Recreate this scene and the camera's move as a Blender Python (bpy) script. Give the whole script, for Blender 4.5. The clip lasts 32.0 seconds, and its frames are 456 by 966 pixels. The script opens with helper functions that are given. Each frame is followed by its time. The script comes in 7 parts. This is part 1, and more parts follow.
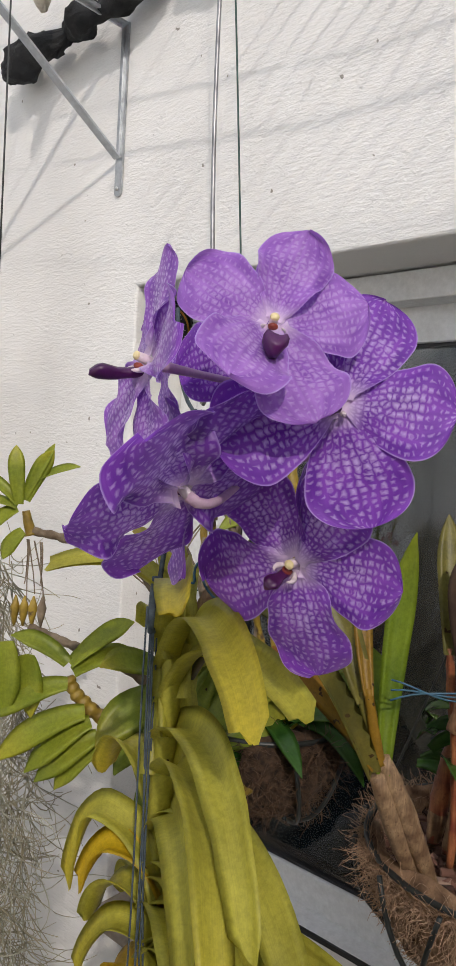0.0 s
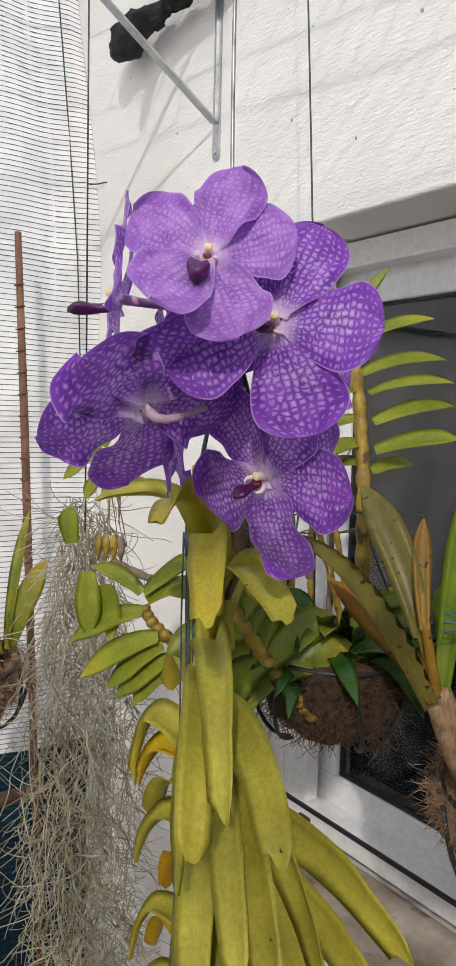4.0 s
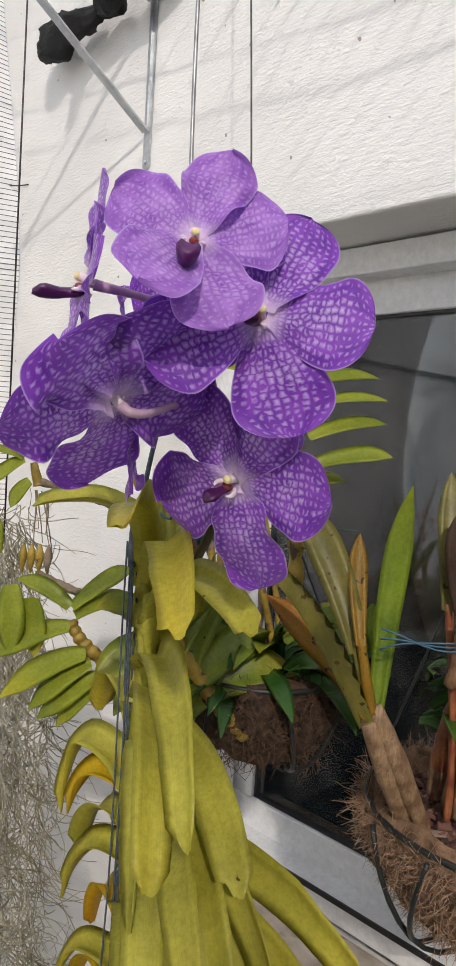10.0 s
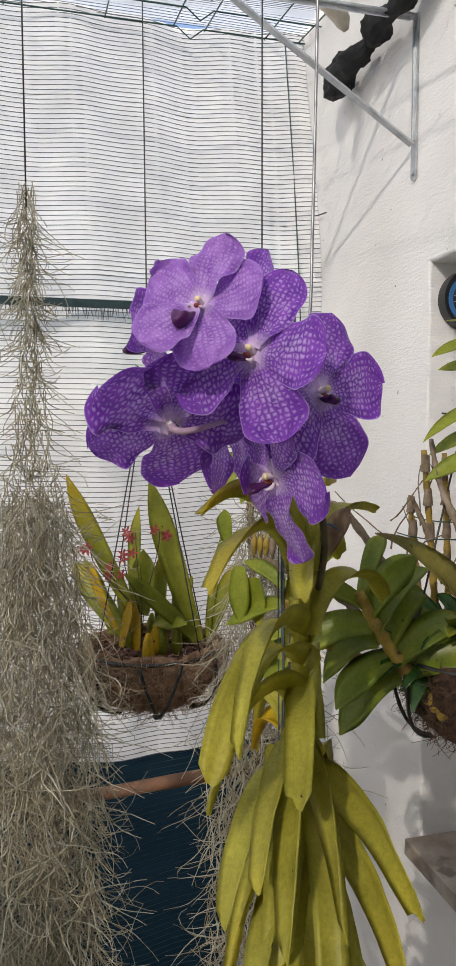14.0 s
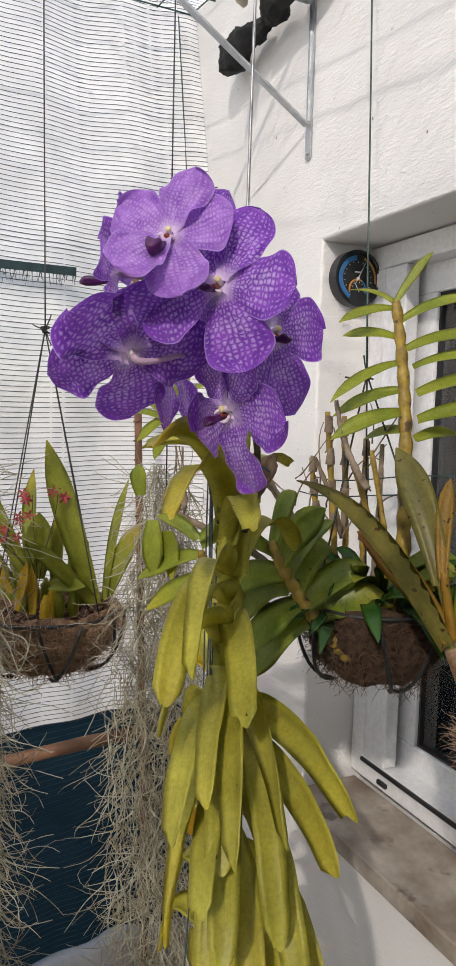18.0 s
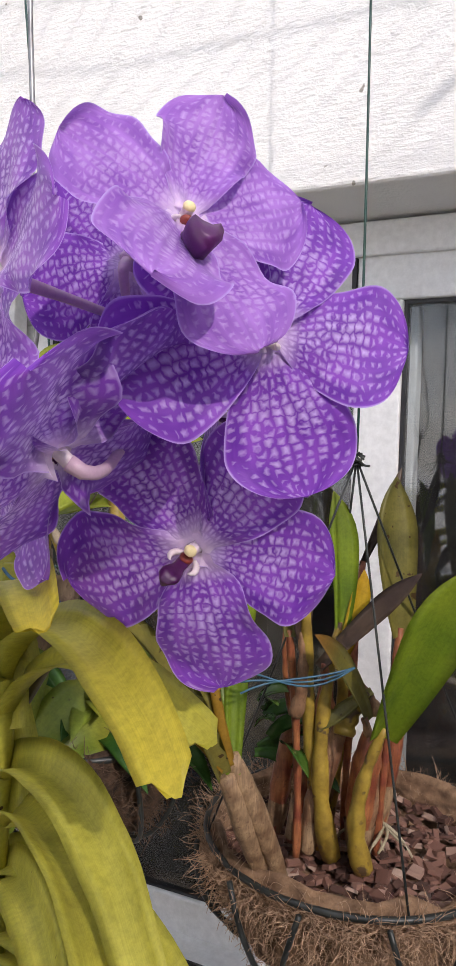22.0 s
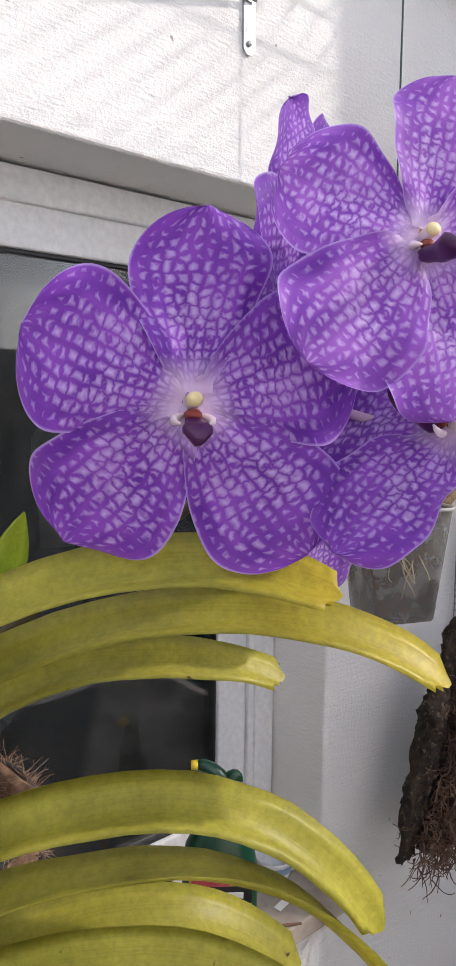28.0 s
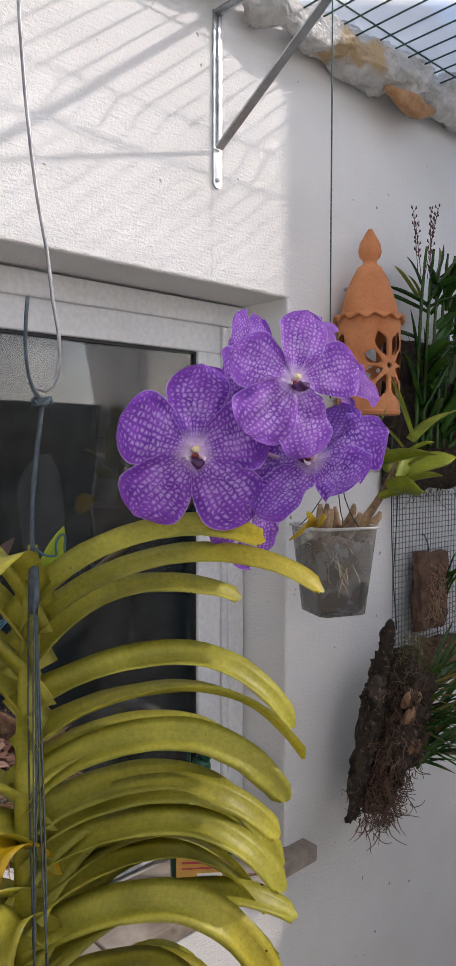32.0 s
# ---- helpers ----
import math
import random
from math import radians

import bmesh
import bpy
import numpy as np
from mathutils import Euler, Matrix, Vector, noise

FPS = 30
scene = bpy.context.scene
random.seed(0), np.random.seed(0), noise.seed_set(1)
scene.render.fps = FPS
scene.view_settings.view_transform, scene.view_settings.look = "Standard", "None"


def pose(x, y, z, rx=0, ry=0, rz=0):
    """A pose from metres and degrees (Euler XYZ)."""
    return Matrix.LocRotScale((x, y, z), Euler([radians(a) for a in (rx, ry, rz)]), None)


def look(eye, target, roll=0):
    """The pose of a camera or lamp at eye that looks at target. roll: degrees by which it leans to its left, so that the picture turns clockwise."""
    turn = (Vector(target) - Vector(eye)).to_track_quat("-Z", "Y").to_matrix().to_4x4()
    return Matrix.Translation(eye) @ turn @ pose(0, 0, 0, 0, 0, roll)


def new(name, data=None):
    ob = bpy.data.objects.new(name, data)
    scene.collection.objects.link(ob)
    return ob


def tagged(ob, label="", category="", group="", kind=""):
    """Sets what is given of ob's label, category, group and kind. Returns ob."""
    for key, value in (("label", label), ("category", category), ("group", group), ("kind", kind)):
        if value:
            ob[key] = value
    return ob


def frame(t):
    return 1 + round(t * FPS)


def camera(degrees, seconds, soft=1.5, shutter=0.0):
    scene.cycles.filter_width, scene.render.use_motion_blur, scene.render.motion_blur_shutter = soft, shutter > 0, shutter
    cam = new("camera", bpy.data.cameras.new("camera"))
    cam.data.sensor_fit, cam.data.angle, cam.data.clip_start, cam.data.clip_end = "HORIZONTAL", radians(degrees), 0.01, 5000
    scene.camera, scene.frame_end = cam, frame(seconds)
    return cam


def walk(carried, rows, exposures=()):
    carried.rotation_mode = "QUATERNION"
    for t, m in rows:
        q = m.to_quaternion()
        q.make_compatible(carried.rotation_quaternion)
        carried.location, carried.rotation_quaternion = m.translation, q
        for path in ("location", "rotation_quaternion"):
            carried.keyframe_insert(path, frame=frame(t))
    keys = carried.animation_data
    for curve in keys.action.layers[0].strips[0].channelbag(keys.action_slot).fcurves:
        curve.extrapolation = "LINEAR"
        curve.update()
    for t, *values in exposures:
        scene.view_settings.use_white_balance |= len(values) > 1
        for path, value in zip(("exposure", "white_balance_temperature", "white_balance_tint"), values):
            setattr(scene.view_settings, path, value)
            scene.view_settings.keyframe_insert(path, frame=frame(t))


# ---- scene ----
cam = camera(34.28, 32.0)
PATH = [
    (0, look((0.2242, -0.2984, 1.5554), (-0.4413, 0.4469, 1.5158), 3.21)),
    (0.5, look((0.2712, -0.2989, 1.5270), (-0.4326, 0.4102, 1.4845), 2.71)),
    (1, look((0.2807, -0.3023, 1.5082), (-0.4470, 0.3798, 1.4370), 1.43)),
    (1.5, look((0.2582, -0.2891, 1.5134), (-0.4600, 0.3979, 1.4029), 1.72)),
    (2, look((0.2956, -0.2716, 1.5147), (-0.4612, 0.3760, 1.4256), 4.59)),
    (2.5, look((0.2978, -0.2626, 1.5096), (-0.4800, 0.3580, 1.4101), 3.36)),
    (3, look((0.3022, -0.2527, 1.5151), (-0.4923, 0.3475, 1.4233), 2.46)),
    (3.5, look((0.3108, -0.2603, 1.5350), (-0.4837, 0.3397, 1.4416), 1.69)),
    (5.5, look((0.3548, -0.2141, 1.5341), (-0.4985, 0.3035, 1.4712), 1.17)),
    (6, look((0.3622, -0.1965, 1.5329), (-0.5136, 0.2822, 1.4718), 1.27)),
    (6.5, look((0.3637, -0.2085, 1.5308), (-0.5124, 0.2699, 1.4717), 1.26)),
    (7, look((0.3466, -0.2299, 1.5325), (-0.4570, 0.3623, 1.4737), 2.18)),
    (7.5, look((0.3157, -0.2462, 1.5343), (-0.4454, 0.3991, 1.4678), 2.13)),
    (8, look((0.2950, -0.2600, 1.5300), (-0.4380, 0.4173, 1.4668), 3.58)),
    (8.5, look((0.2815, -0.2690, 1.5246), (-0.4469, 0.4132, 1.4610), 3.21)),
    (9, look((0.2805, -0.2746, 1.5225), (-0.4399, 0.4165, 1.4652), 3.38)),
    (9.5, look((0.2856, -0.2723, 1.5242), (-0.4322, 0.4215, 1.4670), 3.18)),
    (10, look((0.2821, -0.2711, 1.5229), (-0.4354, 0.4229, 1.4637), 3.51)),
    (10.5, look((0.2801, -0.2754, 1.5235), (-0.4363, 0.4194, 1.4601), 3.96)),
    (11, look((0.2848, -0.2776, 1.5242), (-0.4304, 0.4185, 1.4623), 3.61)),
    (11.5, look((0.3083, -0.2586, 1.5292), (-0.4599, 0.3778, 1.4604), 2.46)),
    (12, look((0.3688, -0.2266, 1.5311), (-0.4676, 0.3173, 1.4634), 2.29)),
    (12.5, look((0.4069, -0.1980, 1.5352), (-0.4910, 0.2352, 1.4575), 1.52)),
    (13, look((0.4433, -0.1675, 1.5246), (-0.4958, 0.1654, 1.4388), 0.89)),
    (13.5, look((0.4667, -0.1467, 1.5312), (-0.4965, 0.1085, 1.4471), -0.52)),
    (14, look((0.4790, -0.1544, 1.5342), (-0.4850, 0.1009, 1.4603), -0.14)),
    (14.5, look((0.4789, -0.1589, 1.5286), (-0.4782, 0.1238, 1.4656), 0.98)),
    (15, look((0.4768, -0.1600, 1.5158), (-0.4689, 0.1589, 1.4525), 1.30)),
    (15.5, look((0.4820, -0.1787, 1.4859), (-0.4545, 0.1655, 1.4184), 1.63)),
    (17.5, look((0.5057, -0.2291, 1.4929), (-0.4016, 0.1790, 1.3916), 2.02)),
    (18, look((0.4793, -0.2222, 1.4981), (-0.4197, 0.2059, 1.4057), 1.54)),
    (18.5, look((0.4493, -0.2355, 1.5044), (-0.4241, 0.2444, 1.4216), 1.60)),
    (19, look((0.4114, -0.2245, 1.5219), (-0.4341, 0.3035, 1.4416), 0.34)),
    (19.5, look((0.3639, -0.2231, 1.5323), (-0.4346, 0.3730, 1.4486), 0.91)),
    (20, look((0.3322, -0.2370, 1.5473), (-0.3907, 0.4499, 1.4720), 1.46)),
    (20.5, look((0.2959, -0.2382, 1.5396), (-0.4170, 0.4606, 1.4793), 0.41)),
    (21, look((0.2469, -0.2428, 1.5380), (-0.4127, 0.5061, 1.4750), 0.91)),
    (21.5, look((0.1886, -0.2478, 1.5484), (-0.3290, 0.6049, 1.4775), 1.64)),
    (22, look((0.1338, -0.2542, 1.5407), (-0.2808, 0.6548, 1.4970), 1.65)),
    (22.3, look((0.0712, -0.2613, 1.5364), (-0.2324, 0.6914, 1.5177), 0.02)),
    (22.6, look((0.0138, -0.2670, 1.5467), (-0.1521, 0.7188, 1.5222), 0.46)),
    (23, look((-0.0660, -0.2870, 1.5451), (0.0403, 0.7070, 1.5173), -1.59)),
    (23.5, look((-0.1654, -0.3131, 1.5374), (0.1944, 0.6187, 1.4885), -1.46)),
    (24, look((-0.2226, -0.3639, 1.5254), (0.2365, 0.5231, 1.4763), -1.91)),
    (24.5, look((-0.3478, -0.3900, 1.5332), (0.2748, 0.3900, 1.4697), -2.67)),
    (26.5, look((-0.3662, -0.3396, 1.5443), (0.3190, 0.3826, 1.4492), 0.09)),
    (27, look((-0.3121, -0.2842, 1.5445), (0.3512, 0.4562, 1.4358), 0.15)),
    (27.5, look((-0.2711, -0.2440, 1.5439), (0.3933, 0.4938, 1.4250), 0.26)),
    (28, look((-0.2397, -0.2109, 1.5434), (0.4084, 0.5434, 1.4384), 0.57)),
    (28.5, look((-0.2342, -0.2003, 1.5457), (0.4108, 0.5586, 1.4558), 0.72)),
    (29, look((-0.2352, -0.2016, 1.5470), (0.4132, 0.5548, 1.4618), 0.87)),
    (29.5, look((-0.2353, -0.2125, 1.5472), (0.4212, 0.5337, 1.4376), 0.60)),
    (30, look((-0.2389, -0.2202, 1.5498), (0.4151, 0.5311, 1.4611), 0.58)),
    (30.5, look((-0.2372, -0.2211, 1.5464), (0.4254, 0.5236, 1.4666), 0.45)),
    (31, look((-0.2479, -0.2279, 1.5474), (0.4185, 0.5140, 1.4740), 0.50)),
    (31.5, look((-0.3537, -0.3342, 1.5471), (0.3233, 0.3983, 1.4756), 0.21)),
    (32, look((-0.4435, -0.4356, 1.5450), (0.2350, 0.2970, 1.4995), 0.10)),
]
walk(cam, PATH, exposures=[(0, 0.76, 6800, 13), (2.0, 0.79, 6800, 13), (3.0, 0.88, 6800, 13), (10.0, 0.90, 6820, 13), (13.0, 0.70, 6820, 13), (16.0, 0.82, 6820, 13), (19.0, 0.95, 6800, 14), (20.0, 1.00, 6780, 14), (21.0, 1.00, 6740, 15), (22.0, 1.20, 6640, 17), (23.0, 1.19, 6580, 18), (26.5, 1.18, 6580, 18), (28.0, 1.32, 6660, 18), (31.0, 1.30, 6660, 18), (32, 1.03, 6700, 17)])

# ---- light ----
SUN_TRAVEL = Vector((-0.64, 0.54, -0.52)).normalized()
world = bpy.data.worlds.new("sky")
scene.world = world
world.use_nodes = True
wn = world.node_tree
sky = wn.nodes.new("ShaderNodeTexSky")
sky.sky_type, sky.sun_disc = "NISHITA", False
sky.sun_elevation = math.asin(-SUN_TRAVEL.z)
sky.sun_rotation = math.atan2(-SUN_TRAVEL.x, -SUN_TRAVEL.y)
wn.links.new(sky.outputs[0], wn.nodes["Background"].inputs[0])
wn.nodes["Background"].inputs[1].default_value = 0.15
sun = new("sun", bpy.data.lights.new("sun", "SUN"))
sun.data.energy, sun.data.angle, sun.data.color = 3.7, radians(1.0), (1.0, 0.95, 0.87)
sun.rotation_euler = SUN_TRAVEL.to_track_quat("-Z", "Y").to_euler()


# ---- mesh helpers ----
def part(name, bm, material, parent=None, label="", smooth=True):
    """Link a bmesh as one mesh object under a thing or a part."""
    me = bpy.data.meshes.new(name)
    bm.to_mesh(me)
    bm.free()
    if smooth:
        me.polygons.foreach_set("use_smooth", [True] * len(me.polygons))
    me.materials.append(material)
    ob = new(name, me)
    if parent is not None:
        ob.parent = parent
    if label:
        ob["label"] = label
    return ob


def share(name, me, m, parent):
    ob = new(name, me)
    ob.matrix_local = m
    ob.parent = parent
    return ob


def thing(name, at=(0, 0, 0), label="", category="", group="", kind=""):
    ob = new(name)
    ob.location = at
    ob.empty_display_size = 0.02
    return tagged(ob, label, category, group, kind)


def box(bm, lo, hi, bevel=0.0):
    lo, hi = Vector(lo), Vector(hi)
    made = bmesh.ops.create_cube(bm, size=1.0, matrix=Matrix.Translation((lo + hi) / 2) @ Matrix.Diagonal((*(hi - lo), 1)))
    if bevel:
        edges = list({e for v in made["verts"] for e in v.link_edges})
        bmesh.ops.bevel(bm, geom=edges, offset=bevel, segments=2, affect="EDGES", profile=0.5)
    return bm


def tube(bm, points, radii, sides=6, caps=True):
    """A round rod along points; radii is one number or one a point."""
    pts = [Vector(p) for p in points]
    if not isinstance(radii, (list, tuple)):
        radii = [radii] * len(pts)
    rings, side = [], None
    for i, p in enumerate(pts):
        d = (pts[min(i + 1, len(pts) - 1)] - pts[max(i - 1, 0)]).normalized()
        if side is None:
            side = d.orthogonal().normalized()
        side = (side - d * side.dot(d))
        side = side.normalized() if side.length > 1e-6 else d.orthogonal().normalized()
        up = d.cross(side)
        rings.append([bm.verts.new(p + radii[i] * (math.cos(a) * side + math.sin(a) * up)) for a in (2 * math.pi * k / sides for k in range(sides))])
    for a, b in zip(rings, rings[1:]):
        for k in range(sides):
            bm.faces.new((a[k], a[(k + 1) % sides], b[(k + 1) % sides], b[k]))
    if caps and sides > 2:
        bm.faces.new(rings[0][::-1])
        bm.faces.new(rings[-1])
    return bm


def lathe(bm, profile, sides=24, axis=(0, 0), wave=0.0):
    """Turn a profile of (radius, z) about an upright axis."""
    rings = []
    for r, z in profile:
        rings.append([bm.verts.new((axis[0] + r * math.cos(a), axis[1] + r * math.sin(a), z)) for a in (2 * math.pi * k / sides for k in range(sides))])
    for a, b in zip(rings, rings[1:]):
        for k in range(sides):
            bm.faces.new((a[k], a[(k + 1) % sides], b[(k + 1) % sides], b[k]))
    return bm


def bez(p0, p1, p2, p3, n):
    p0, p1, p2, p3 = Vector(p0), Vector(p1), Vector(p2), Vector(p3)
    return [(1 - t) ** 3 * p0 + 3 * t * (1 - t) ** 2 * p1 + 3 * t * t * (1 - t) * p2 + t ** 3 * p3 for t in (k / (n - 1) for k in range(n))]


def az(a, el=0.0):
    a, el = radians(a), radians(el)
    return Vector((math.cos(a) * math.cos(el), math.sin(a) * math.cos(el), math.sin(el)))


def blade(bm, spine, width, fold=0.35, thick=0.0012, up=None, twist=0.0, shape=None, nick=0.0, rng=None):
    """A strap leaf along a spine: a keeled cross-section with its own thickness, and UVs across and along."""
    uv = bm.loops.layers.uv.verify()
    n = len(spine)
    rings, coords = [], []
    for i, p in enumerate(spine):
        t = i / (n - 1)
        d = (spine[min(i + 1, n - 1)] - spine[max(i - 1, 0)]).normalized()
        u = Vector(up) if up is not None else Vector((0, 0, 1))
        s = d.cross(u)
        if s.length < 1e-4:
            s = d.orthogonal()
        s.normalize()
        s = Matrix.Rotation(radians(twist) * t, 3, d) @ s
        u = s.cross(d)
        w = width * (shape(t) if shape else (min(1, 0.62 + 1.6 * t) * (1 - max(0, t - 0.62) ** 2 * 4.6)))
        w = max(w, width * 0.04)
        f = fold * (1 - 0.6 * t)
        ring, co = [], []
        for k, x in enumerate((-1, -0.5, 0, 0.5, 1)):
            lift = abs(x) * w * 0.5 * f
            cut = 0.0
            if nick and i == n - 1:
                cut = nick * width * (0.25 - 0.5 * abs(x + 0.3))
            ring.append(bm.verts.new(p + s * (x * w * 0.5) + u * lift + d * cut))
            co.append((0.5 + x * 0.5, t))
        for k, x in enumerate((0.5, 0, -0.5)):
            lift = abs(x) * w * 0.5 * f - thick
            ring.append(bm.verts.new(p + s * (x * w * 0.5) + u * lift))
            co.append((0.5 + x * 0.5, t))
        rings.append(ring)
        coords.append(co)
    m = len(rings[0])
    for i in range(n - 1):
        for k in range(m):
            j = (k + 1) % m
            fc = bm.faces.new((rings[i][k], rings[i][j], rings[i + 1][j], rings[i + 1][k]))
            for lp, c in zip(fc.loops, (coords[i][k], coords[i][j], coords[i + 1][j], coords[i + 1][k])):
                lp[uv].uv = c
    return bm


def lumpy(bm, amount, scale, seed=0.0):
    for v in bm.verts:
        q = v.co * scale + Vector((seed, seed * 1.7, -seed))
        v.co += amount * noise.noise_vector(q)
    return bm


# ---- materials ----
def mat(name):
    m = bpy.data.materials.new(name)
    m.use_nodes = True
    nt = m.node_tree
    return m, nt, nt.nodes["Principled BSDF"]


def node(nt, kind, **values):
    n = nt.nodes.new(kind)
    for k, v in values.items():
        n.inputs[k].default_value = v
    return n


def ramp(nt, fac, stops):
    r = nt.nodes.new("ShaderNodeValToRGB")
    e = r.color_ramp.elements
    while len(e) < len(stops):
        e.new(0.5)
    for el, (pos, col) in zip(e, stops):
        el.position, el.color = pos, (*col, 1) if len(col) == 3 else col
    nt.links.new(fac, r.inputs[0])
    return r.outputs[0]


def mixc(nt, fac, a, b, blend="MIX"):
    n = nt.nodes.new("ShaderNodeMix")
    n.data_type, n.blend_type = "RGBA", blend
    for slot, v in ((0, fac), (6, a), (7, b)):
        if isinstance(v, (int, float)):
            n.inputs[slot].default_value = v
        elif isinstance(v, tuple):
            n.inputs[slot].default_value = (*v, 1)
        else:
            nt.links.new(v, n.inputs[slot])
    return n.outputs[2]


def surface(name, dark, light, rough=0.6, scale=8.0, fine=60.0, bump=0.2, depth=0.002, metal=0.0, spots=None, coords="Object", spec=0.5):
    """A surface of two tones at two scales, with fine relief; spots: (colour, scale, threshold)."""
    m, nt, b = mat(name)
    tc = nt.nodes.new("ShaderNodeTexCoord")
    big = node(nt, "ShaderNodeTexNoise", Scale=scale, Detail=4.0)
    small = node(nt, "ShaderNodeTexNoise", Scale=fine, Detail=6.0, Roughness=0.65)
    for n in (big, small):
        nt.links.new(tc.outputs[coords], n.inputs["Vector"])
    col = ramp(nt, big.outputs[0], [(0.3, dark), (0.7, light)])
    grain = ramp(nt, small.outputs[0], [(0.3, (0.75, 0.75, 0.75)), (0.7, (1.0, 1.0, 1.0))])
    col = mixc(nt, 0.8, col, grain, "MULTIPLY")
    if spots:
        sp = node(nt, "ShaderNodeTexNoise", Scale=spots[1], Detail=3.0)
        nt.links.new(tc.outputs[coords], sp.inputs["Vector"])
        f = ramp(nt, sp.outputs[0], [(spots[2], (0, 0, 0)), (spots[2] + 0.05, (1, 1, 1))])
        col = mixc(nt, f, col, spots[0])
    nt.links.new(col, b.inputs["Base Color"])
    b.inputs["Roughness"].default_value, b.inputs["Metallic"].default_value = rough, metal
    b.inputs["Specular IOR Level"].default_value = spec
    bp = node(nt, "ShaderNodeBump", Strength=bump, Distance=depth)
    nt.links.new(small.outputs[0], bp.inputs["Height"])
    nt.links.new(bp.outputs[0], b.inputs["Normal"])
    return m


def leafy(name, dark, light, yellow, rough=0.42, spots=0.72, thin=0.25):
    """A living leaf: tone by leaf, lengthwise grain, yellowed and browned patches, some light through it."""
    m, nt, b = mat(name)
    uv = nt.nodes.new("ShaderNodeTexCoord")
    info = nt.nodes.new("ShaderNodeObjectInfo")
    mp = node(nt, "ShaderNodeMapping", Scale=(60.0, 3.0, 1.0))
    nt.links.new(uv.outputs["UV"], mp.inputs["Vector"])
    veins = node(nt, "ShaderNodeTexNoise", Scale=1.0, Detail=3.0)
    nt.links.new(mp.outputs[0], veins.inputs["Vector"])
    big = node(nt, "ShaderNodeTexNoise", Scale=22.0, Detail=3.0)
    nt.links.new(uv.outputs["Object"], big.inputs["Vector"])
    col = ramp(nt, big.outputs[0], [(0.32, dark), (0.68, light)])
    sep = nt.nodes.new("ShaderNodeSeparateXYZ")
    nt.links.new(uv.outputs["UV"], sep.inputs[0])
    tipped = nt.nodes.new("ShaderNodeMath")
    tipped.operation = "MULTIPLY"
    nt.links.new(sep.outputs["Y"], tipped.inputs[0])
    nt.links.new(info.outputs["Random"], tipped.inputs[1])
    yl = ramp(nt, tipped.outputs[0], [(0.45, (0, 0, 0)), (1.0, (1, 1, 1))])
    col = mixc(nt, yl, col, yellow)
    grain = ramp(nt, veins.outputs[0], [(0.3, (0.90, 0.90, 0.90)), (0.7, (1.05, 1.05, 1.05))])
    col = mixc(nt, 1.0, col, grain, "MULTIPLY")
    fleck = node(nt, "ShaderNodeTexNoise", Scale=260.0, Detail=4.0, Roughness=0.7)
    nt.links.new(uv.outputs["Object"], fleck.inputs["Vector"])
    col = mixc(nt, 1.0, col, ramp(nt, fleck.outputs[0], [(0.32, (0.80, 0.80, 0.80)), (0.62, (1.05, 1.05, 1.05))]), "MULTIPLY")
    dots = node(nt, "ShaderNodeTexNoise", Scale=95.0, Detail=2.0)
    nt.links.new(uv.outputs["Object"], dots.inputs["Vector"])
    df = ramp(nt, dots.outputs[0], [(spots, (0, 0, 0)), (spots + 0.03, (1, 1, 1))])
    col = mixc(nt, df, col, (0.06, 0.03, 0.01))
    nt.links.new(col, b.inputs["Base Color"])
    b.inputs["Roughness"].default_value = rough
    b.inputs["Specular IOR Level"].default_value = 0.36
    bp = node(nt, "ShaderNodeBump", Strength=0.12, Distance=0.001)
    nt.links.new(veins.outputs[0], bp.inputs["Height"])
    nt.links.new(bp.outputs[0], b.inputs["Normal"])
    tr = nt.nodes.new("ShaderNodeBsdfTranslucent")
    nt.links.new(col, tr.inputs["Color"])
    mx = nt.nodes.new("ShaderNodeMixShader")
    mx.inputs[0].default_value = thin
    nt.links.new(b.outputs[0], mx.inputs[1])
    nt.links.new(tr.outputs[0], mx.inputs[2])
    nt.links.new(mx.outputs[0], nt.nodes["Material Output"].inputs["Surface"])
    return m


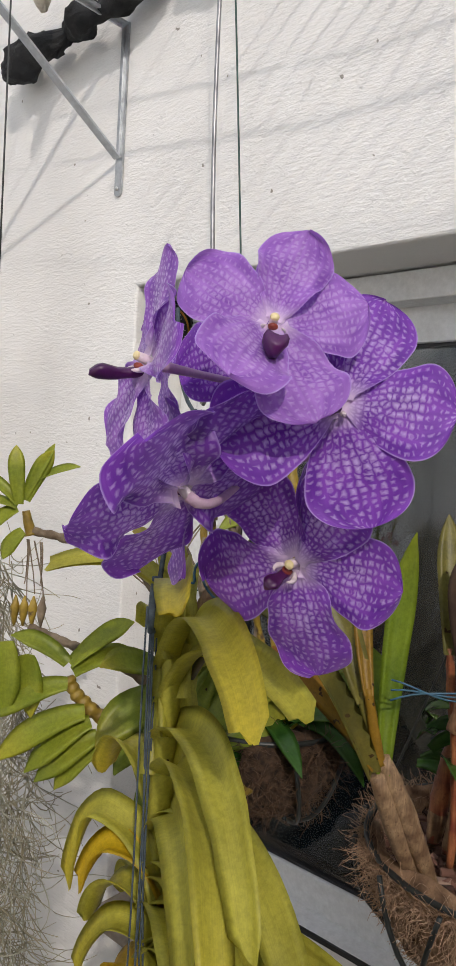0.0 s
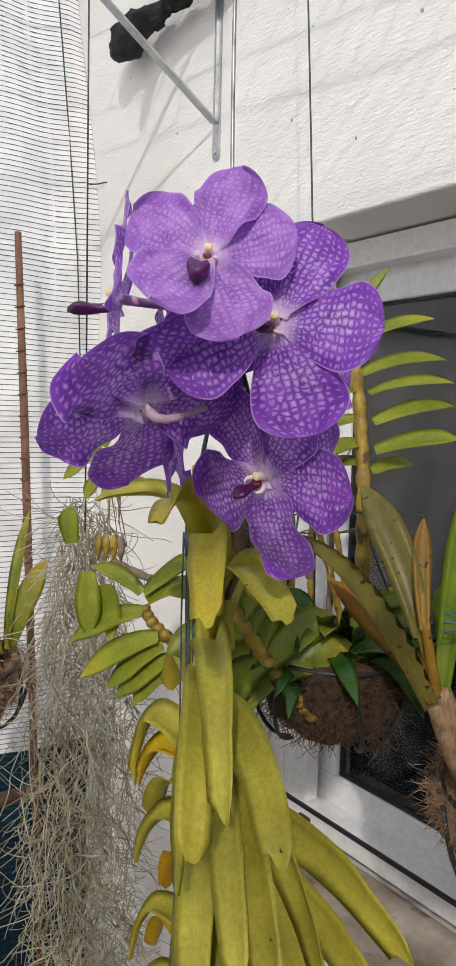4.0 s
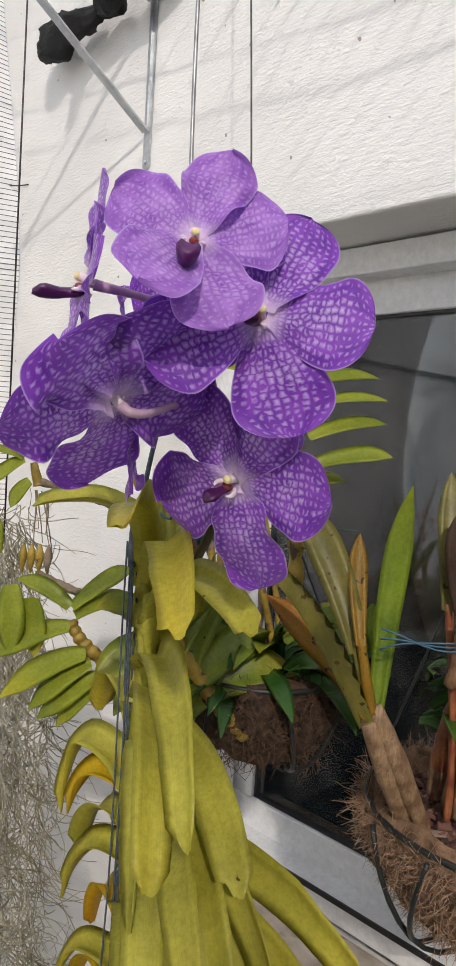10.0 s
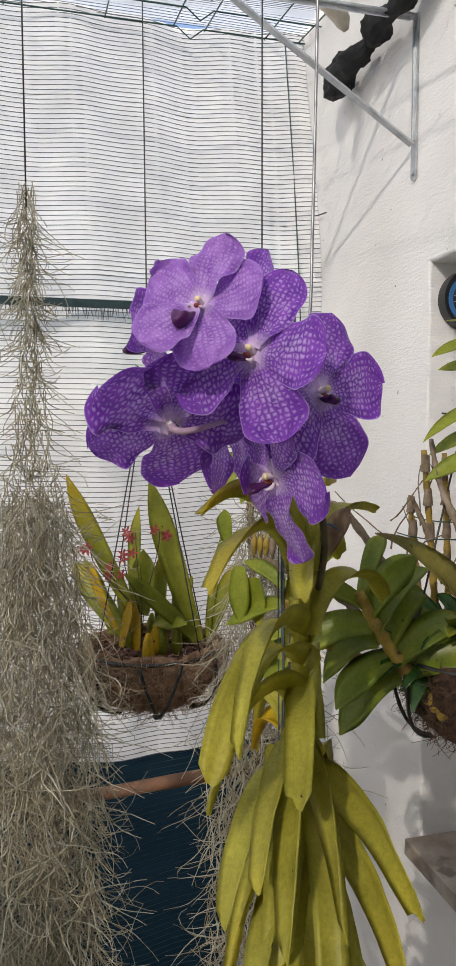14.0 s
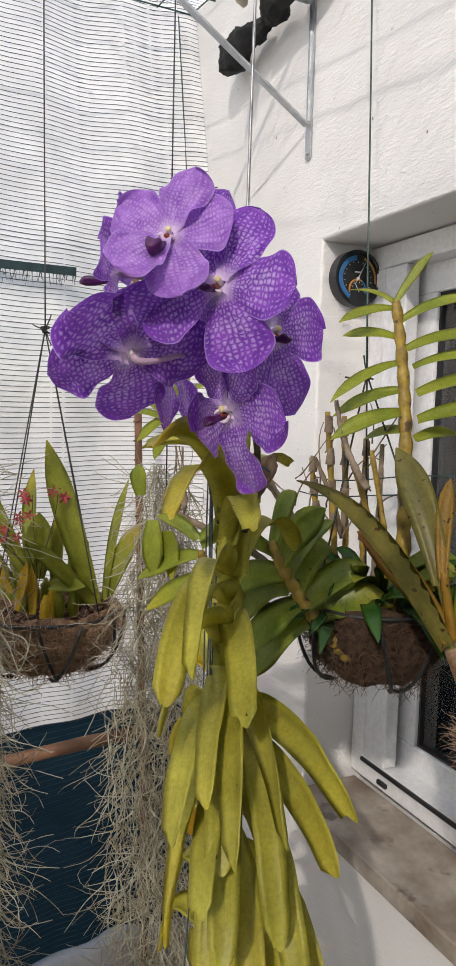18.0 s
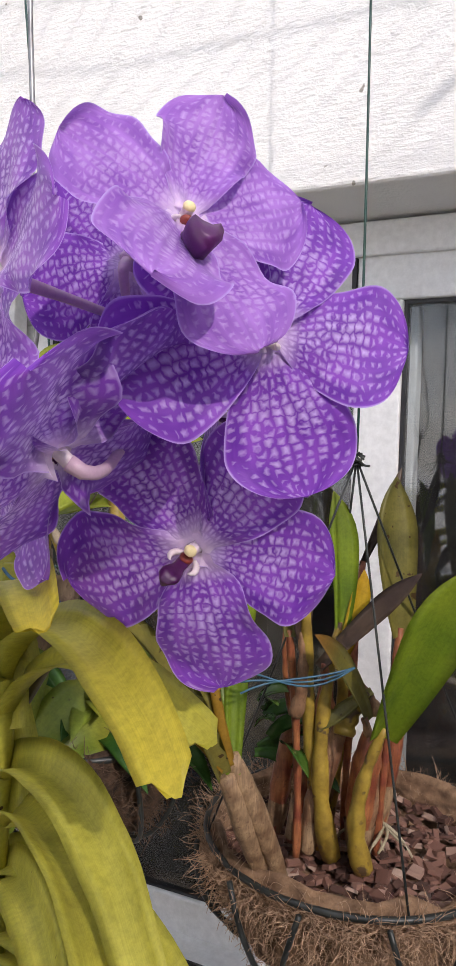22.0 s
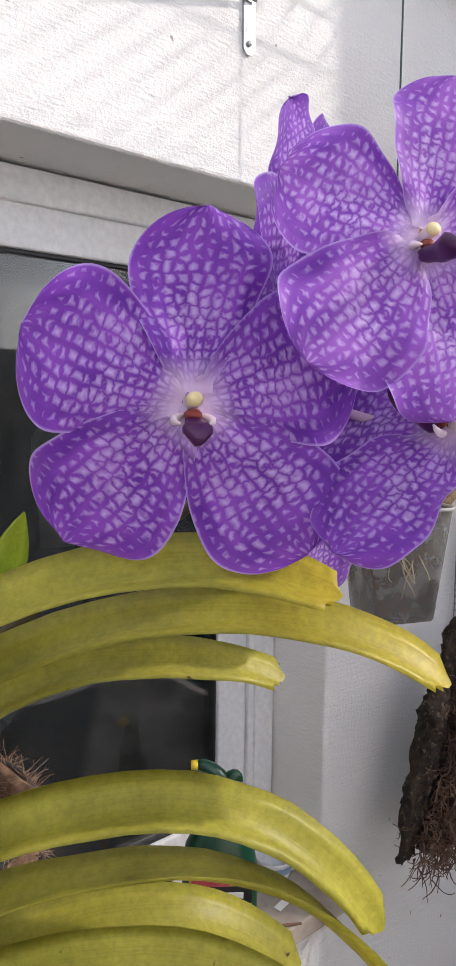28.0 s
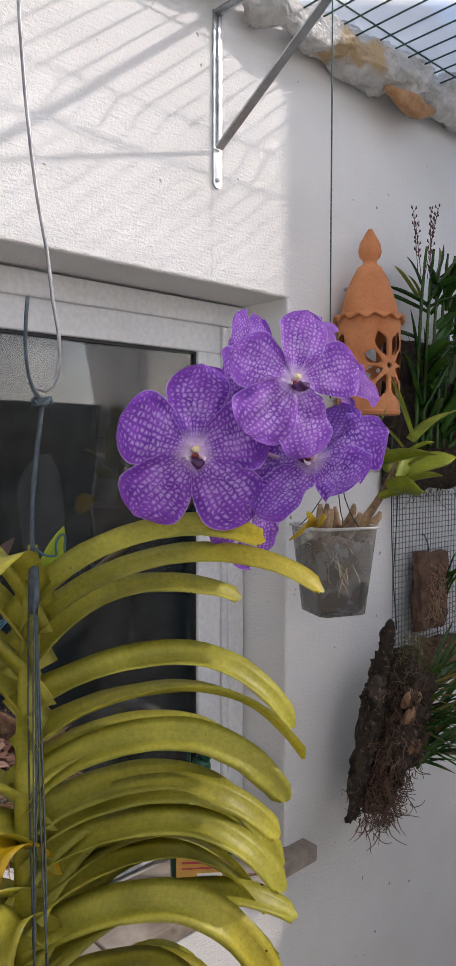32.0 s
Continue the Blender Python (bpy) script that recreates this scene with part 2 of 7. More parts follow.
def streaky(name, dark, light, spot, rough=0.65):
    """Dry plant skin with streaks along its upright length and small dark freckles."""
    m, nt, b = mat(name)
    tc = nt.nodes.new("ShaderNodeTexCoord")
    mp = node(nt, "ShaderNodeMapping", Scale=(420.0, 420.0, 36.0))
    nt.links.new(tc.outputs["Object"], mp.inputs["Vector"])
    st = node(nt, "ShaderNodeTexNoise", Scale=1.0, Detail=4.0, Roughness=0.6)
    nt.links.new(mp.outputs[0], st.inputs["Vector"])
    big = node(nt, "ShaderNodeTexNoise", Scale=48.0, Detail=3.0)
    sp = node(nt, "ShaderNodeTexNoise", Scale=330.0, Detail=2.0)
    for n in (big, sp):
        nt.links.new(tc.outputs["Object"], n.inputs["Vector"])
    col = ramp(nt, big.outputs[0], [(0.35, dark), (0.65, light)])
    col = mixc(nt, 1.0, col, ramp(nt, st.outputs[0], [(0.3, (0.6, 0.6, 0.6)), (0.7, (1.1, 1.1, 1.1))]), "MULTIPLY")
    col = mixc(nt, ramp(nt, sp.outputs[0], [(0.60, (0, 0, 0)), (0.72, (0.6, 0.6, 0.6))]), col, spot)
    nt.links.new(col, b.inputs["Base Color"])
    b.inputs["Roughness"].default_value = rough
    bp = node(nt, "ShaderNodeBump", Strength=0.5, Distance=0.001)
    nt.links.new(st.outputs[0], bp.inputs["Height"])
    nt.links.new(bp.outputs[0], b.inputs["Normal"])
    return m


def petal_material(name="vanda_petal", low=(0.172, 0.034, 0.41), high=(0.30, 0.084, 0.58), pale=(0.66, 0.49, 0.85), strength=0.80):
    """Violet tessellated petals: pale cells between dark veins, white at the heart, a pale thin rim."""
    m, nt, b = mat(name)
    tc = nt.nodes.new("ShaderNodeTexCoord")
    info = nt.nodes.new("ShaderNodeObjectInfo")
    sep = nt.nodes.new("ShaderNodeSeparateXYZ")
    nt.links.new(tc.outputs["UV"], sep.inputs[0])
    mp = node(nt, "ShaderNodeMapping", Scale=(10.5, 17.0, 1.0))
    nt.links.new(tc.outputs["UV"], mp.inputs["Vector"])
    warp = node(nt, "ShaderNodeTexNoise", Scale=1.1, Detail=2.0)
    nt.links.new(mp.outputs[0], warp.inputs["Vector"])
    add = nt.nodes.new("ShaderNodeVectorMath")
    add.operation = "MULTIPLY_ADD"
    add.inputs[1].default_value = (0.35, 1.5, 0)
    nt.links.new(warp.outputs["Color"], add.inputs[0])
    nt.links.new(mp.outputs[0], add.inputs[2])
    off = nt.nodes.new("ShaderNodeVectorMath")
    off.operation = "ADD"
    cmb = nt.nodes.new("ShaderNodeCombineXYZ")
    mul = nt.nodes.new("ShaderNodeMath")
    mul.operation = "MULTIPLY"
    mul.inputs[1].default_value = 37.0
    nt.links.new(info.outputs["Random"], mul.inputs[0])
    nt.links.new(mul.outputs[0], cmb.inputs[0])
    nt.links.new(add.outputs[0], off.inputs[0])
    nt.links.new(cmb.outputs[0], off.inputs[1])
    vo = node(nt, "ShaderNodeTexVoronoi", Scale=1.0, Randomness=0.50)
    vo.voronoi_dimensions = "2D"
    vo.feature = "DISTANCE_TO_EDGE"
    nt.links.new(off.outputs[0], vo.inputs["Vector"])
    x2 = nt.nodes.new("ShaderNodeMath")
    x2.operation = "SUBTRACT"
    x2.inputs[1].default_value = 0.5
    nt.links.new(sep.outputs["X"], x2.inputs[0])
    x3 = nt.nodes.new("ShaderNodeMath")
    x3.operation = "ABSOLUTE"
    nt.links.new(x2.outputs[0], x3.inputs[0])
    # the pale cells shrink towards the rim and the tip, and are larger in patches
    patch = node(nt, "ShaderNodeTexNoise", Scale=3.5, Detail=2.0)
    nt.links.new(off.outputs[0], patch.inputs["Vector"])
    patch.inputs["Scale"].default_value = 0.32
    edge = ramp(nt, x3.outputs[0], [(0.20, (0, 0, 0)), (0.5, (0.15, 0.15, 0.15))])
    tip = ramp(nt, sep.outputs["Y"], [(0.55, (0, 0, 0)), (1.0, (0.18, 0.18, 0.18))])
    thin = ramp(nt, patch.outputs[0], [(0.35, (0, 0, 0)), (0.7, (0.14, 0.14, 0.14))])
    shrink = mixc(nt, 1.0, mixc(nt, 1.0, edge, tip, "ADD"), thin, "ADD")
    gap = nt.nodes.new("ShaderNodeMath")
    gap.operation = "SUBTRACT"
    nt.links.new(vo.outputs["Distance"], gap.inputs[0])
    nt.links.new(shrink, gap.inputs[1])
    cells = ramp(nt, gap.outputs[0], [(0.0, (0, 0, 0)), (0.14, (strength * 0.45,) * 3), (0.38, (strength,) * 3)])
    tone_n = node(nt, "ShaderNodeTexNoise", Scale=3.0, Detail=2.0)
    nt.links.new(tc.outputs["UV"], tone_n.inputs["Vector"])
    tone = ramp(nt, tone_n.outputs[0], [(0.35, low), (0.65, high)])
    col = mixc(nt, cells, tone, pale)
    # darker veins that fan out from the claw
    vm = node(nt, "ShaderNodeMapping", Scale=(15.0, 1.2, 1.0))
    nt.links.new(tc.outputs["UV"], vm.inputs["Vector"])
    vn = node(nt, "ShaderNodeTexNoise", Scale=1.0, Detail=2.0)
    nt.links.new(vm.outputs[0], vn.inputs["Vector"])
    col = mixc(nt, 1.0, col, ramp(nt, vn.outputs[0], [(0.35, (0.86, 0.80, 0.90)), (0.62, (1.05, 1.05, 1.03))]), "MULTIPLY")
    heart = ramp(nt, sep.outputs["Y"], [(0.03, (1, 1, 1)), (0.11, (0.45, 0.45, 0.45)), (0.21, (0, 0, 0))])
    col = mixc(nt, heart, col, (0.78, 0.62, 0.84))
    rim = ramp(nt, x3.outputs[0], [(0.480, (0, 0, 0)), (0.498, (1, 1, 1))])
    col = mixc(nt, rim, col, (0.52, 0.36, 0.76))
    nt.links.new(col, b.inputs["Base Color"])
    b.inputs["Roughness"].default_value = 0.5
    b.inputs["Specular IOR Level"].default_value = 0.25
    b.inputs["Sheen Weight"].default_value = 0.25
    bp = node(nt, "ShaderNodeBump", Strength=0.25, Distance=0.0006)
    nt.links.new(vo.outputs["Distance"], bp.inputs["Height"])
    nt.links.new(bp.outputs[0], b.inputs["Normal"])
    tr = nt.nodes.new("ShaderNodeBsdfTranslucent")
    nt.links.new(col, tr.inputs["Color"])
    mx = nt.nodes.new("ShaderNodeMixShader")
    mx.inputs[0].default_value = 0.34
    nt.links.new(b.outputs[0], mx.inputs[1])
    nt.links.new(tr.outputs[0], mx.inputs[2])
    nt.links.new(mx.outputs[0], nt.nodes["Material Output"].inputs["Surface"])
    return m


def plaster_material():
    m, nt, b = mat("white_plaster")
    tc = nt.nodes.new("ShaderNodeTexCoord")
    ripple = node(nt, "ShaderNodeMapping", Scale=(48.0, 48.0, 240.0))
    nt.links.new(tc.outputs["Object"], ripple.inputs["Vector"])
    rn = node(nt, "ShaderNodeTexNoise", Scale=1.0, Detail=5.0, Roughness=0.6)
    nt.links.new(ripple.outputs[0], rn.inputs["Vector"])
    gr = node(nt, "ShaderNodeTexNoise", Scale=170.0, Detail=4.0, Roughness=0.6)
    nt.links.new(tc.outputs["Object"], gr.inputs["Vector"])
    st = node(nt, "ShaderNodeTexNoise", Scale=2.6, Detail=5.0)
    nt.links.new(tc.outputs["Object"], st.inputs["Vector"])
    col = ramp(nt, st.outputs[0], [(0.3, (0.70, 0.69, 0.675)), (0.65, (0.80, 0.795, 0.785))])
    sp = node(nt, "ShaderNodeTexNoise", Scale=55.0, Detail=1.0)
    nt.links.new(tc.outputs["Object"], sp.inputs["Vector"])
    f = ramp(nt, sp.outputs[0], [(0.785, (0, 0, 0)), (0.81, (1, 1, 1))])
    col = mixc(nt, f, col, (0.30, 0.28, 0.25))
    nt.links.new(col, b.inputs["Base Color"])
    b.inputs["Roughness"].default_value = 0.85
    h = nt.nodes.new("ShaderNodeMath")
    h.operation = "ADD"
    nt.links.new(rn.outputs[0], h.inputs[0])
    gg = nt.nodes.new("ShaderNodeMath")
    gg.operation = "MULTIPLY"
    gg.inputs[1].default_value = 1.0
    nt.links.new(gr.outputs[0], gg.inputs[0])
    nt.links.new(gg.outputs[0], h.inputs[1])
    bp = node(nt, "ShaderNodeBump", Strength=0.75, Distance=0.0024)
    nt.links.new(h.outputs[0], bp.inputs["Height"])
    nt.links.new(bp.outputs[0], b.inputs["Normal"])
    return m


def net_material(name, col, through_share, glow):
    """Woven shade cloth: part holes, part thread that lets light through."""
    m, nt, b = mat(name)
    tc = nt.nodes.new("ShaderNodeTexCoord")
    nz = node(nt, "ShaderNodeTexNoise", Scale=7.0, Detail=4.0)
    nt.links.new(tc.outputs["Object"], nz.inputs["Vector"])
    c = ramp(nt, nz.outputs[0], [(0.3, tuple(0.8 * k for k in col)), (0.7, col)])
    d = nt.nodes.new("ShaderNodeBsdfDiffuse")
    t = nt.nodes.new("ShaderNodeBsdfTranslucent")
    h = nt.nodes.new("ShaderNodeBsdfTransparent")
    nt.links.new(c, d.inputs["Color"])
    nt.links.new(c, t.inputs["Color"])
    a, e = nt.nodes.new("ShaderNodeMixShader"), nt.nodes.new("ShaderNodeMixShader")
    a.inputs[0].default_value, e.inputs[0].default_value = glow, through_share
    nt.links.new(d.outputs[0], a.inputs[1])
    nt.links.new(t.outputs[0], a.inputs[2])
    nt.links.new(a.outputs[0], e.inputs[1])
    nt.links.new(h.outputs[0], e.inputs[2])
    nt.links.new(e.outputs[0], nt.nodes["Material Output"].inputs["Surface"])
    return m


def pane_material(name, tint, gloss_ior=1.5, rough=0.02, haze=0.0):
    m, nt, b = mat(name)
    fr = node(nt, "ShaderNodeFresnel", IOR=gloss_ior)
    t = node(nt, "ShaderNodeBsdfTransparent", Color=(*tint, 1))
    g = node(nt, "ShaderNodeBsdfGlossy", Roughness=rough)
    mx = nt.nodes.new("ShaderNodeMixShader")
    nt.links.new(fr.outputs[0], mx.inputs[0])
    nt.links.new(t.outputs[0], mx.inputs[1])
    nt.links.new(g.outputs[0], mx.inputs[2])
    out = mx.outputs[0]
    if haze:
        # a film of dust and scratches on the plastic; on window glass, a painted sheen
        d = node(nt, "ShaderNodeBsdfDiffuse", Color=(0.55, 0.55, 0.54, 1))
        tc = nt.nodes.new("ShaderNodeTexCoord")
        nz = node(nt, "ShaderNodeTexNoise", Scale=30.0, Detail=4.0)
        nt.links.new(tc.outputs["Object"], nz.inputs["Vector"])
        film = nt.nodes.new("ShaderNodeMixShader")
        nt.links.new(ramp(nt, nz.outputs[0], [(0.3, (haze * 0.4,) * 3), (0.7, (haze * 1.5,) * 3)]), film.inputs[0])
        nt.links.new(out, film.inputs[1])
        nt.links.new(d.outputs[0], film.inputs[2])
        out = film.outputs[0]
    nt.links.new(out, nt.nodes["Material Output"].inputs["Surface"])
    return m


PETAL = petal_material()
# paler, pinker petals with weaker cells for the first flower
PETAL_PALE = petal_material("pale_vanda_petal", (0.30, 0.108, 0.54), (0.48, 0.235, 0.71), (0.70, 0.51, 0.84), 0.58)
PETAL_MID = petal_material("bright_vanda_petal", (0.215, 0.052, 0.46), (0.39, 0.14, 0.63), (0.73, 0.56, 0.88), 0.80)
PLASTER = plaster_material()
ANTHER = surface("yellow_anther_cap", (0.80, 0.66, 0.30), (0.88, 0.76, 0.46), 0.4, 80, 400, 0.1, 0.0003)
THROAT = surface("orange_red_throat", (0.20, 0.025, 0.02), (0.34, 0.06, 0.03), 0.45, 120, 400, 0.1, 0.0003)
LIP = surface("vanda_lip", (0.050, 0.004, 0.060), (0.10, 0.010, 0.11), 0.4, 60, 300, 0.2, 0.0006)
COLUMN = surface("cream_column", (0.80, 0.64, 0.70), (0.86, 0.76, 0.80), 0.4, 80, 400, 0.1, 0.0004)
PEDICEL = surface("pale_pedicel", (0.55, 0.33, 0.50), (0.70, 0.52, 0.62), 0.45, 50, 300, 0.1, 0.0005)
SPIKE = surface("green_brown_spike", (0.05, 0.045, 0.02), (0.12, 0.09, 0.04), 0.5, 40, 200, 0.2, 0.001)
VANDA_LEAF = leafy("vanda_leaf", (0.40, 0.372, 0.048), (0.60, 0.558, 0.085), (0.70, 0.57, 0.055), 0.38, 0.75, 0.42)
DEN_LEAF = leafy("dendrobium_leaf", (0.14, 0.20, 0.02), (0.27, 0.33, 0.04), (0.46, 0.38, 0.035), 0.36, 0.76, 0.3)
LIME_LEAF = leafy("lime_green_leaf", (0.22, 0.28, 0.025), (0.38, 0.42, 0.045), (0.55, 0.50, 0.04), 0.36, 0.78, 0.35)
DARK_LEAF = leafy("dark_glossy_leaf", (0.02, 0.07, 0.012), (0.05, 0.13, 0.02), (0.08, 0.15, 0.02), 0.25, 0.8, 0.12)
ONC_LEAF = leafy("oncidium_leaf", (0.20, 0.23, 0.022), (0.36, 0.38, 0.045), (0.55, 0.40, 0.03), 0.42, 0.78, 0.34)
CAT_LEAF = leafy("cattleya_leaf", (0.10, 0.095, 0.022), (0.22, 0.19, 0.040), (0.45, 0.15, 0.025), 0.40, 0.665, 0.2)
CAT_ORANGE = leafy("orange_tinged_leaf", (0.20, 0.115, 0.012), (0.36, 0.20, 0.022), (0.46, 0.17, 0.03), 0.42, 0.68, 0.3)
CAT_GREEN = leafy("fresh_green_leaf", (0.11, 0.19, 0.012), (0.22, 0.31, 0.02), (0.3, 0.34, 0.03), 0.4, 0.8, 0.3)
CANE = surface("yellow_cane", (0.19, 0.12, 0.018), (0.45, 0.31, 0.045), 0.5, 60, 250, 0.3, 0.001, spots=((0.10, 0.06, 0.03), 50, 0.6))
DRY_CANE = surface("dry_grey_cane", (0.13, 0.09, 0.055), (0.32, 0.25, 0.18), 0.8, 70, 260, 0.5, 0.002)
PSEUDOBULB = streaky("brown_papery_bulb", (0.16, 0.07, 0.035), (0.36, 0.21, 0.11), (0.07, 0.03, 0.02))
COIR = surface("brown_coir", (0.13, 0.070, 0.038), (0.48, 0.29, 0.17), 0.98, 60, 520, 1.0, 0.004)
COIR_HAIR = surface("coir_fibre", (0.20, 0.105, 0.060), (0.70, 0.47, 0.31), 0.9, 160, 300, 0.3, 0.001)
# darker coir with more contrast for the dendrobium basket
DEN_COIR = surface("dendrobium_coir", (0.022, 0.012, 0.007), (0.17, 0.095, 0.055), 0.98, 110, 620, 1.0, 0.006)
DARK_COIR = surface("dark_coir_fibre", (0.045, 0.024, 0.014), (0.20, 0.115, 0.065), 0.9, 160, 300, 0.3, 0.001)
BARK = surface("bark_chips", (0.06, 0.03, 0.02), (0.20, 0.11, 0.07), 0.85, 40, 160, 0.7, 0.002)
MOSS = surface("grey_moss", (0.27, 0.235, 0.150), (0.53, 0.47, 0.335), 0.95, 20, 120, 0.2, 0.001)
MOSS_LIGHT = surface("silver_moss", (0.38, 0.37, 0.28), (0.62, 0.60, 0.48), 0.95, 20, 120, 0.2, 0.001)
BLACK_WIRE = surface("black_coated_wire", (0.012, 0.014, 0.014), (0.03, 0.035, 0.034), 0.4, 40, 200, 0.2, 0.0005)
GREEN_WIRE = surface("green_coated_wire", (0.008, 0.04, 0.035), (0.015, 0.075, 0.06), 0.4, 40, 200, 0.2, 0.0005)
STEEL_WIRE = surface("grey_steel_wire", (0.20, 0.20, 0.21), (0.42, 0.42, 0.43), 0.4, 60, 200, 0.2, 0.0005, metal=0.7)
TWINE = surface("blue_grey_twine", (0.035, 0.05, 0.065), (0.085, 0.115, 0.14), 0.8, 200, 600, 0.5, 0.0006)
GALV = surface("galvanised_steel", (0.42, 0.44, 0.46), (0.62, 0.64, 0.66), 0.38, 30, 140, 0.15, 0.0006, metal=0.85)
UPVC = surface("white_window_profile", (0.74, 0.75, 0.76), (0.82, 0.83, 0.84), 0.35, 4, 90, 0.05, 0.0005)
GASKET = surface("black_gasket", (0.008, 0.009, 0.012), (0.02, 0.02, 0.025), 0.5, 30, 200, 0.1, 0.0005)
STONE = surface("veined_marble_sill", (0.21, 0.16, 0.12), (0.54, 0.48, 0.41), 0.42, 11, 70, 0.2, 0.001, spots=((0.15, 0.12, 0.10), 13, 0.63))
TERRA = surface("orange_terracotta", (0.50, 0.17, 0.06), (0.66, 0.27, 0.11), 0.8, 14, 160, 0.3, 0.001)
FLOORING = surface("grey_concrete", (0.25, 0.24, 0.23), (0.38, 0.37, 0.35), 0.85, 3, 60, 0.4, 0.003)
DARK_ROOM = surface("unlit_room_tone", (0.06, 0.06, 0.06), (0.10, 0.10, 0.10), 0.9, 3, 60, 0.2, 0.002)
TEAL = net_material("teal_shade_cloth", (0.006, 0.022, 0.030), 0.02, 0.5)
WEST_TEAL = net_material("sunlit_teal_cloth", (0.007, 0.027, 0.038), 0.04, 0.6)
TAN_REFLECTOR = net_material("tan_reflector_cloth", (0.62, 0.50, 0.36), 0.10, 0.72)
WHITE_NET = net_material("white_shade_net", (0.88, 0.88, 0.88), 0.26, 0.6)
SOUTH_NET = net_material("thin_white_net", (0.94, 0.94, 0.93), 0.15, 0.72)
WEST_NET = net_material("white_woven_net", (0.95, 0.945, 0.935), 0.04, 0.20)
ROOF_NET = net_material("roof_shade_net", (0.90, 0.91, 0.89), 0.56, 0.72)
THREAD = surface("dark_net_thread", (0.08, 0.09, 0.10), (0.16, 0.17, 0.18), 0.8, 40, 200, 0.2, 0.0005)
WOOD = surface("brown_pole_wood", (0.11, 0.05, 0.03), (0.24, 0.12, 0.065), 0.7, 14, 120, 0.4, 0.002)
BLACK_CLOTH = surface("black_fabric", (0.006, 0.007, 0.008), (0.02, 0.021, 0.023), 0.85, 20, 160, 0.6, 0.003)
CREAM_CLOTH = surface("cream_foam", (0.55, 0.49, 0.38), (0.75, 0.70, 0.60), 0.9, 20, 120, 0.5, 0.003, spots=((0.40, 0.20, 0.09), 6, 0.62))
# the last value puts a faint pale sheen of light into the pane's colour
GLASS = pane_material("window_glass", (0.80, 0.84, 0.86), 1.85, 0.02, 0.018)
CLEAR = pane_material("clear_plastic", (0.80, 0.80, 0.76), 1.45, 0.12, 0.30)
BOTTLE = surface("green_plastic_bottle", (0.003, 0.042, 0.022), (0.006, 0.070, 0.036), 0.28, 10, 100, 0.05, 0.0005)
YELLOW = surface("yellow_plastic", (0.62, 0.45, 0.02), (0.75, 0.55, 0.03), 0.4, 20, 100, 0.05, 0.0005)
LABEL = surface("amber_label", (0.60, 0.33, 0.06), (0.68, 0.40, 0.09), 0.5, 20, 100, 0.05, 0.0005)
PAPER = surface("white_paint", (0.74, 0.74, 0.72), (0.82, 0.82, 0.80), 0.5, 20, 120, 0.05, 0.0005)
PORCELAIN = surface("white_porcelain", (0.70, 0.71, 0.72), (0.80, 0.81, 0.82), 0.2, 20, 120, 0.02, 0.0003)
BLUE_PAINT = surface("blue_grey_paint", (0.18, 0.27, 0.36), (0.25, 0.34, 0.44), 0.4, 20, 120, 0.02, 0.0003)
BLACK_PLASTIC = surface("black_plastic", (0.01, 0.011, 0.013), (0.022, 0.024, 0.028), 0.3, 20, 120, 0.05, 0.0003)
BLUE_INK = surface("blue_dial_ring", (0.03, 0.16, 0.42), (0.05, 0.22, 0.50), 0.5, 20, 120, 0.02, 0.0003)
ORANGE_INK = surface("orange_dial_ring", (0.55, 0.24, 0.03), (0.62, 0.30, 0.05), 0.5, 20, 120, 0.02, 0.0003)
RED_PETAL = surface("red_small_petal", (0.40, 0.03, 0.05), (0.55, 0.10, 0.10), 0.5, 60, 200, 0.1, 0.0003)
YELLOW_LEAF = leafy("yellowed_leaf", (0.52, 0.34, 0.015), (0.66, 0.46, 0.02), (0.6, 0.3, 0.02), 0.45, 0.73, 0.35)

RED_CANE = streaky("reddish_cane", (0.20, 0.045, 0.025), (0.40, 0.15, 0.06), (0.09, 0.03, 0.02), 0.45)
BROWN_LEAF = leafy("dark_brown_leaf", (0.05, 0.03, 0.025), (0.10, 0.065, 0.045), (0.16, 0.08, 0.04), 0.45, 0.75, 0.15)
PALE_ROOT = surface("pale_root", (0.24, 0.20, 0.12), (0.46, 0.40, 0.28), 0.7, 60, 240, 0.3, 0.001)
BLUE_TWINE = surface("blue_wire", (0.02, 0.08, 0.14), (0.04, 0.14, 0.22), 0.5, 80, 300, 0.2, 0.0005)
DARK_WOOD = surface("dark_driftwood", (0.010, 0.007, 0.005), (0.070, 0.046, 0.030), 0.95, 60, 220, 1.0, 0.006, spots=((0.14, 0.095, 0.06), 110, 0.60))
MOUNT_MOSS = surface("dry_moss", (0.13, 0.115, 0.05), (0.26, 0.22, 0.11), 0.95, 60, 200, 0.2, 0.001)
GREY_WIRE = surface("grey_mesh_wire", (0.16, 0.18, 0.20), (0.26, 0.28, 0.30), 0.6, 60, 200, 0.2, 0.0005)
SEED = surface("brown_seed_head", (0.06, 0.02, 0.02), (0.13, 0.05, 0.04), 0.7, 60, 200, 0.2, 0.0005)
PLASTIC = surface("milky_plastic_sheet", (0.50, 0.49, 0.46), (0.78, 0.77, 0.75), 0.18, 16, 70, 1.0, 0.008, spots=((0.50, 0.36, 0.20), 5, 0.60))
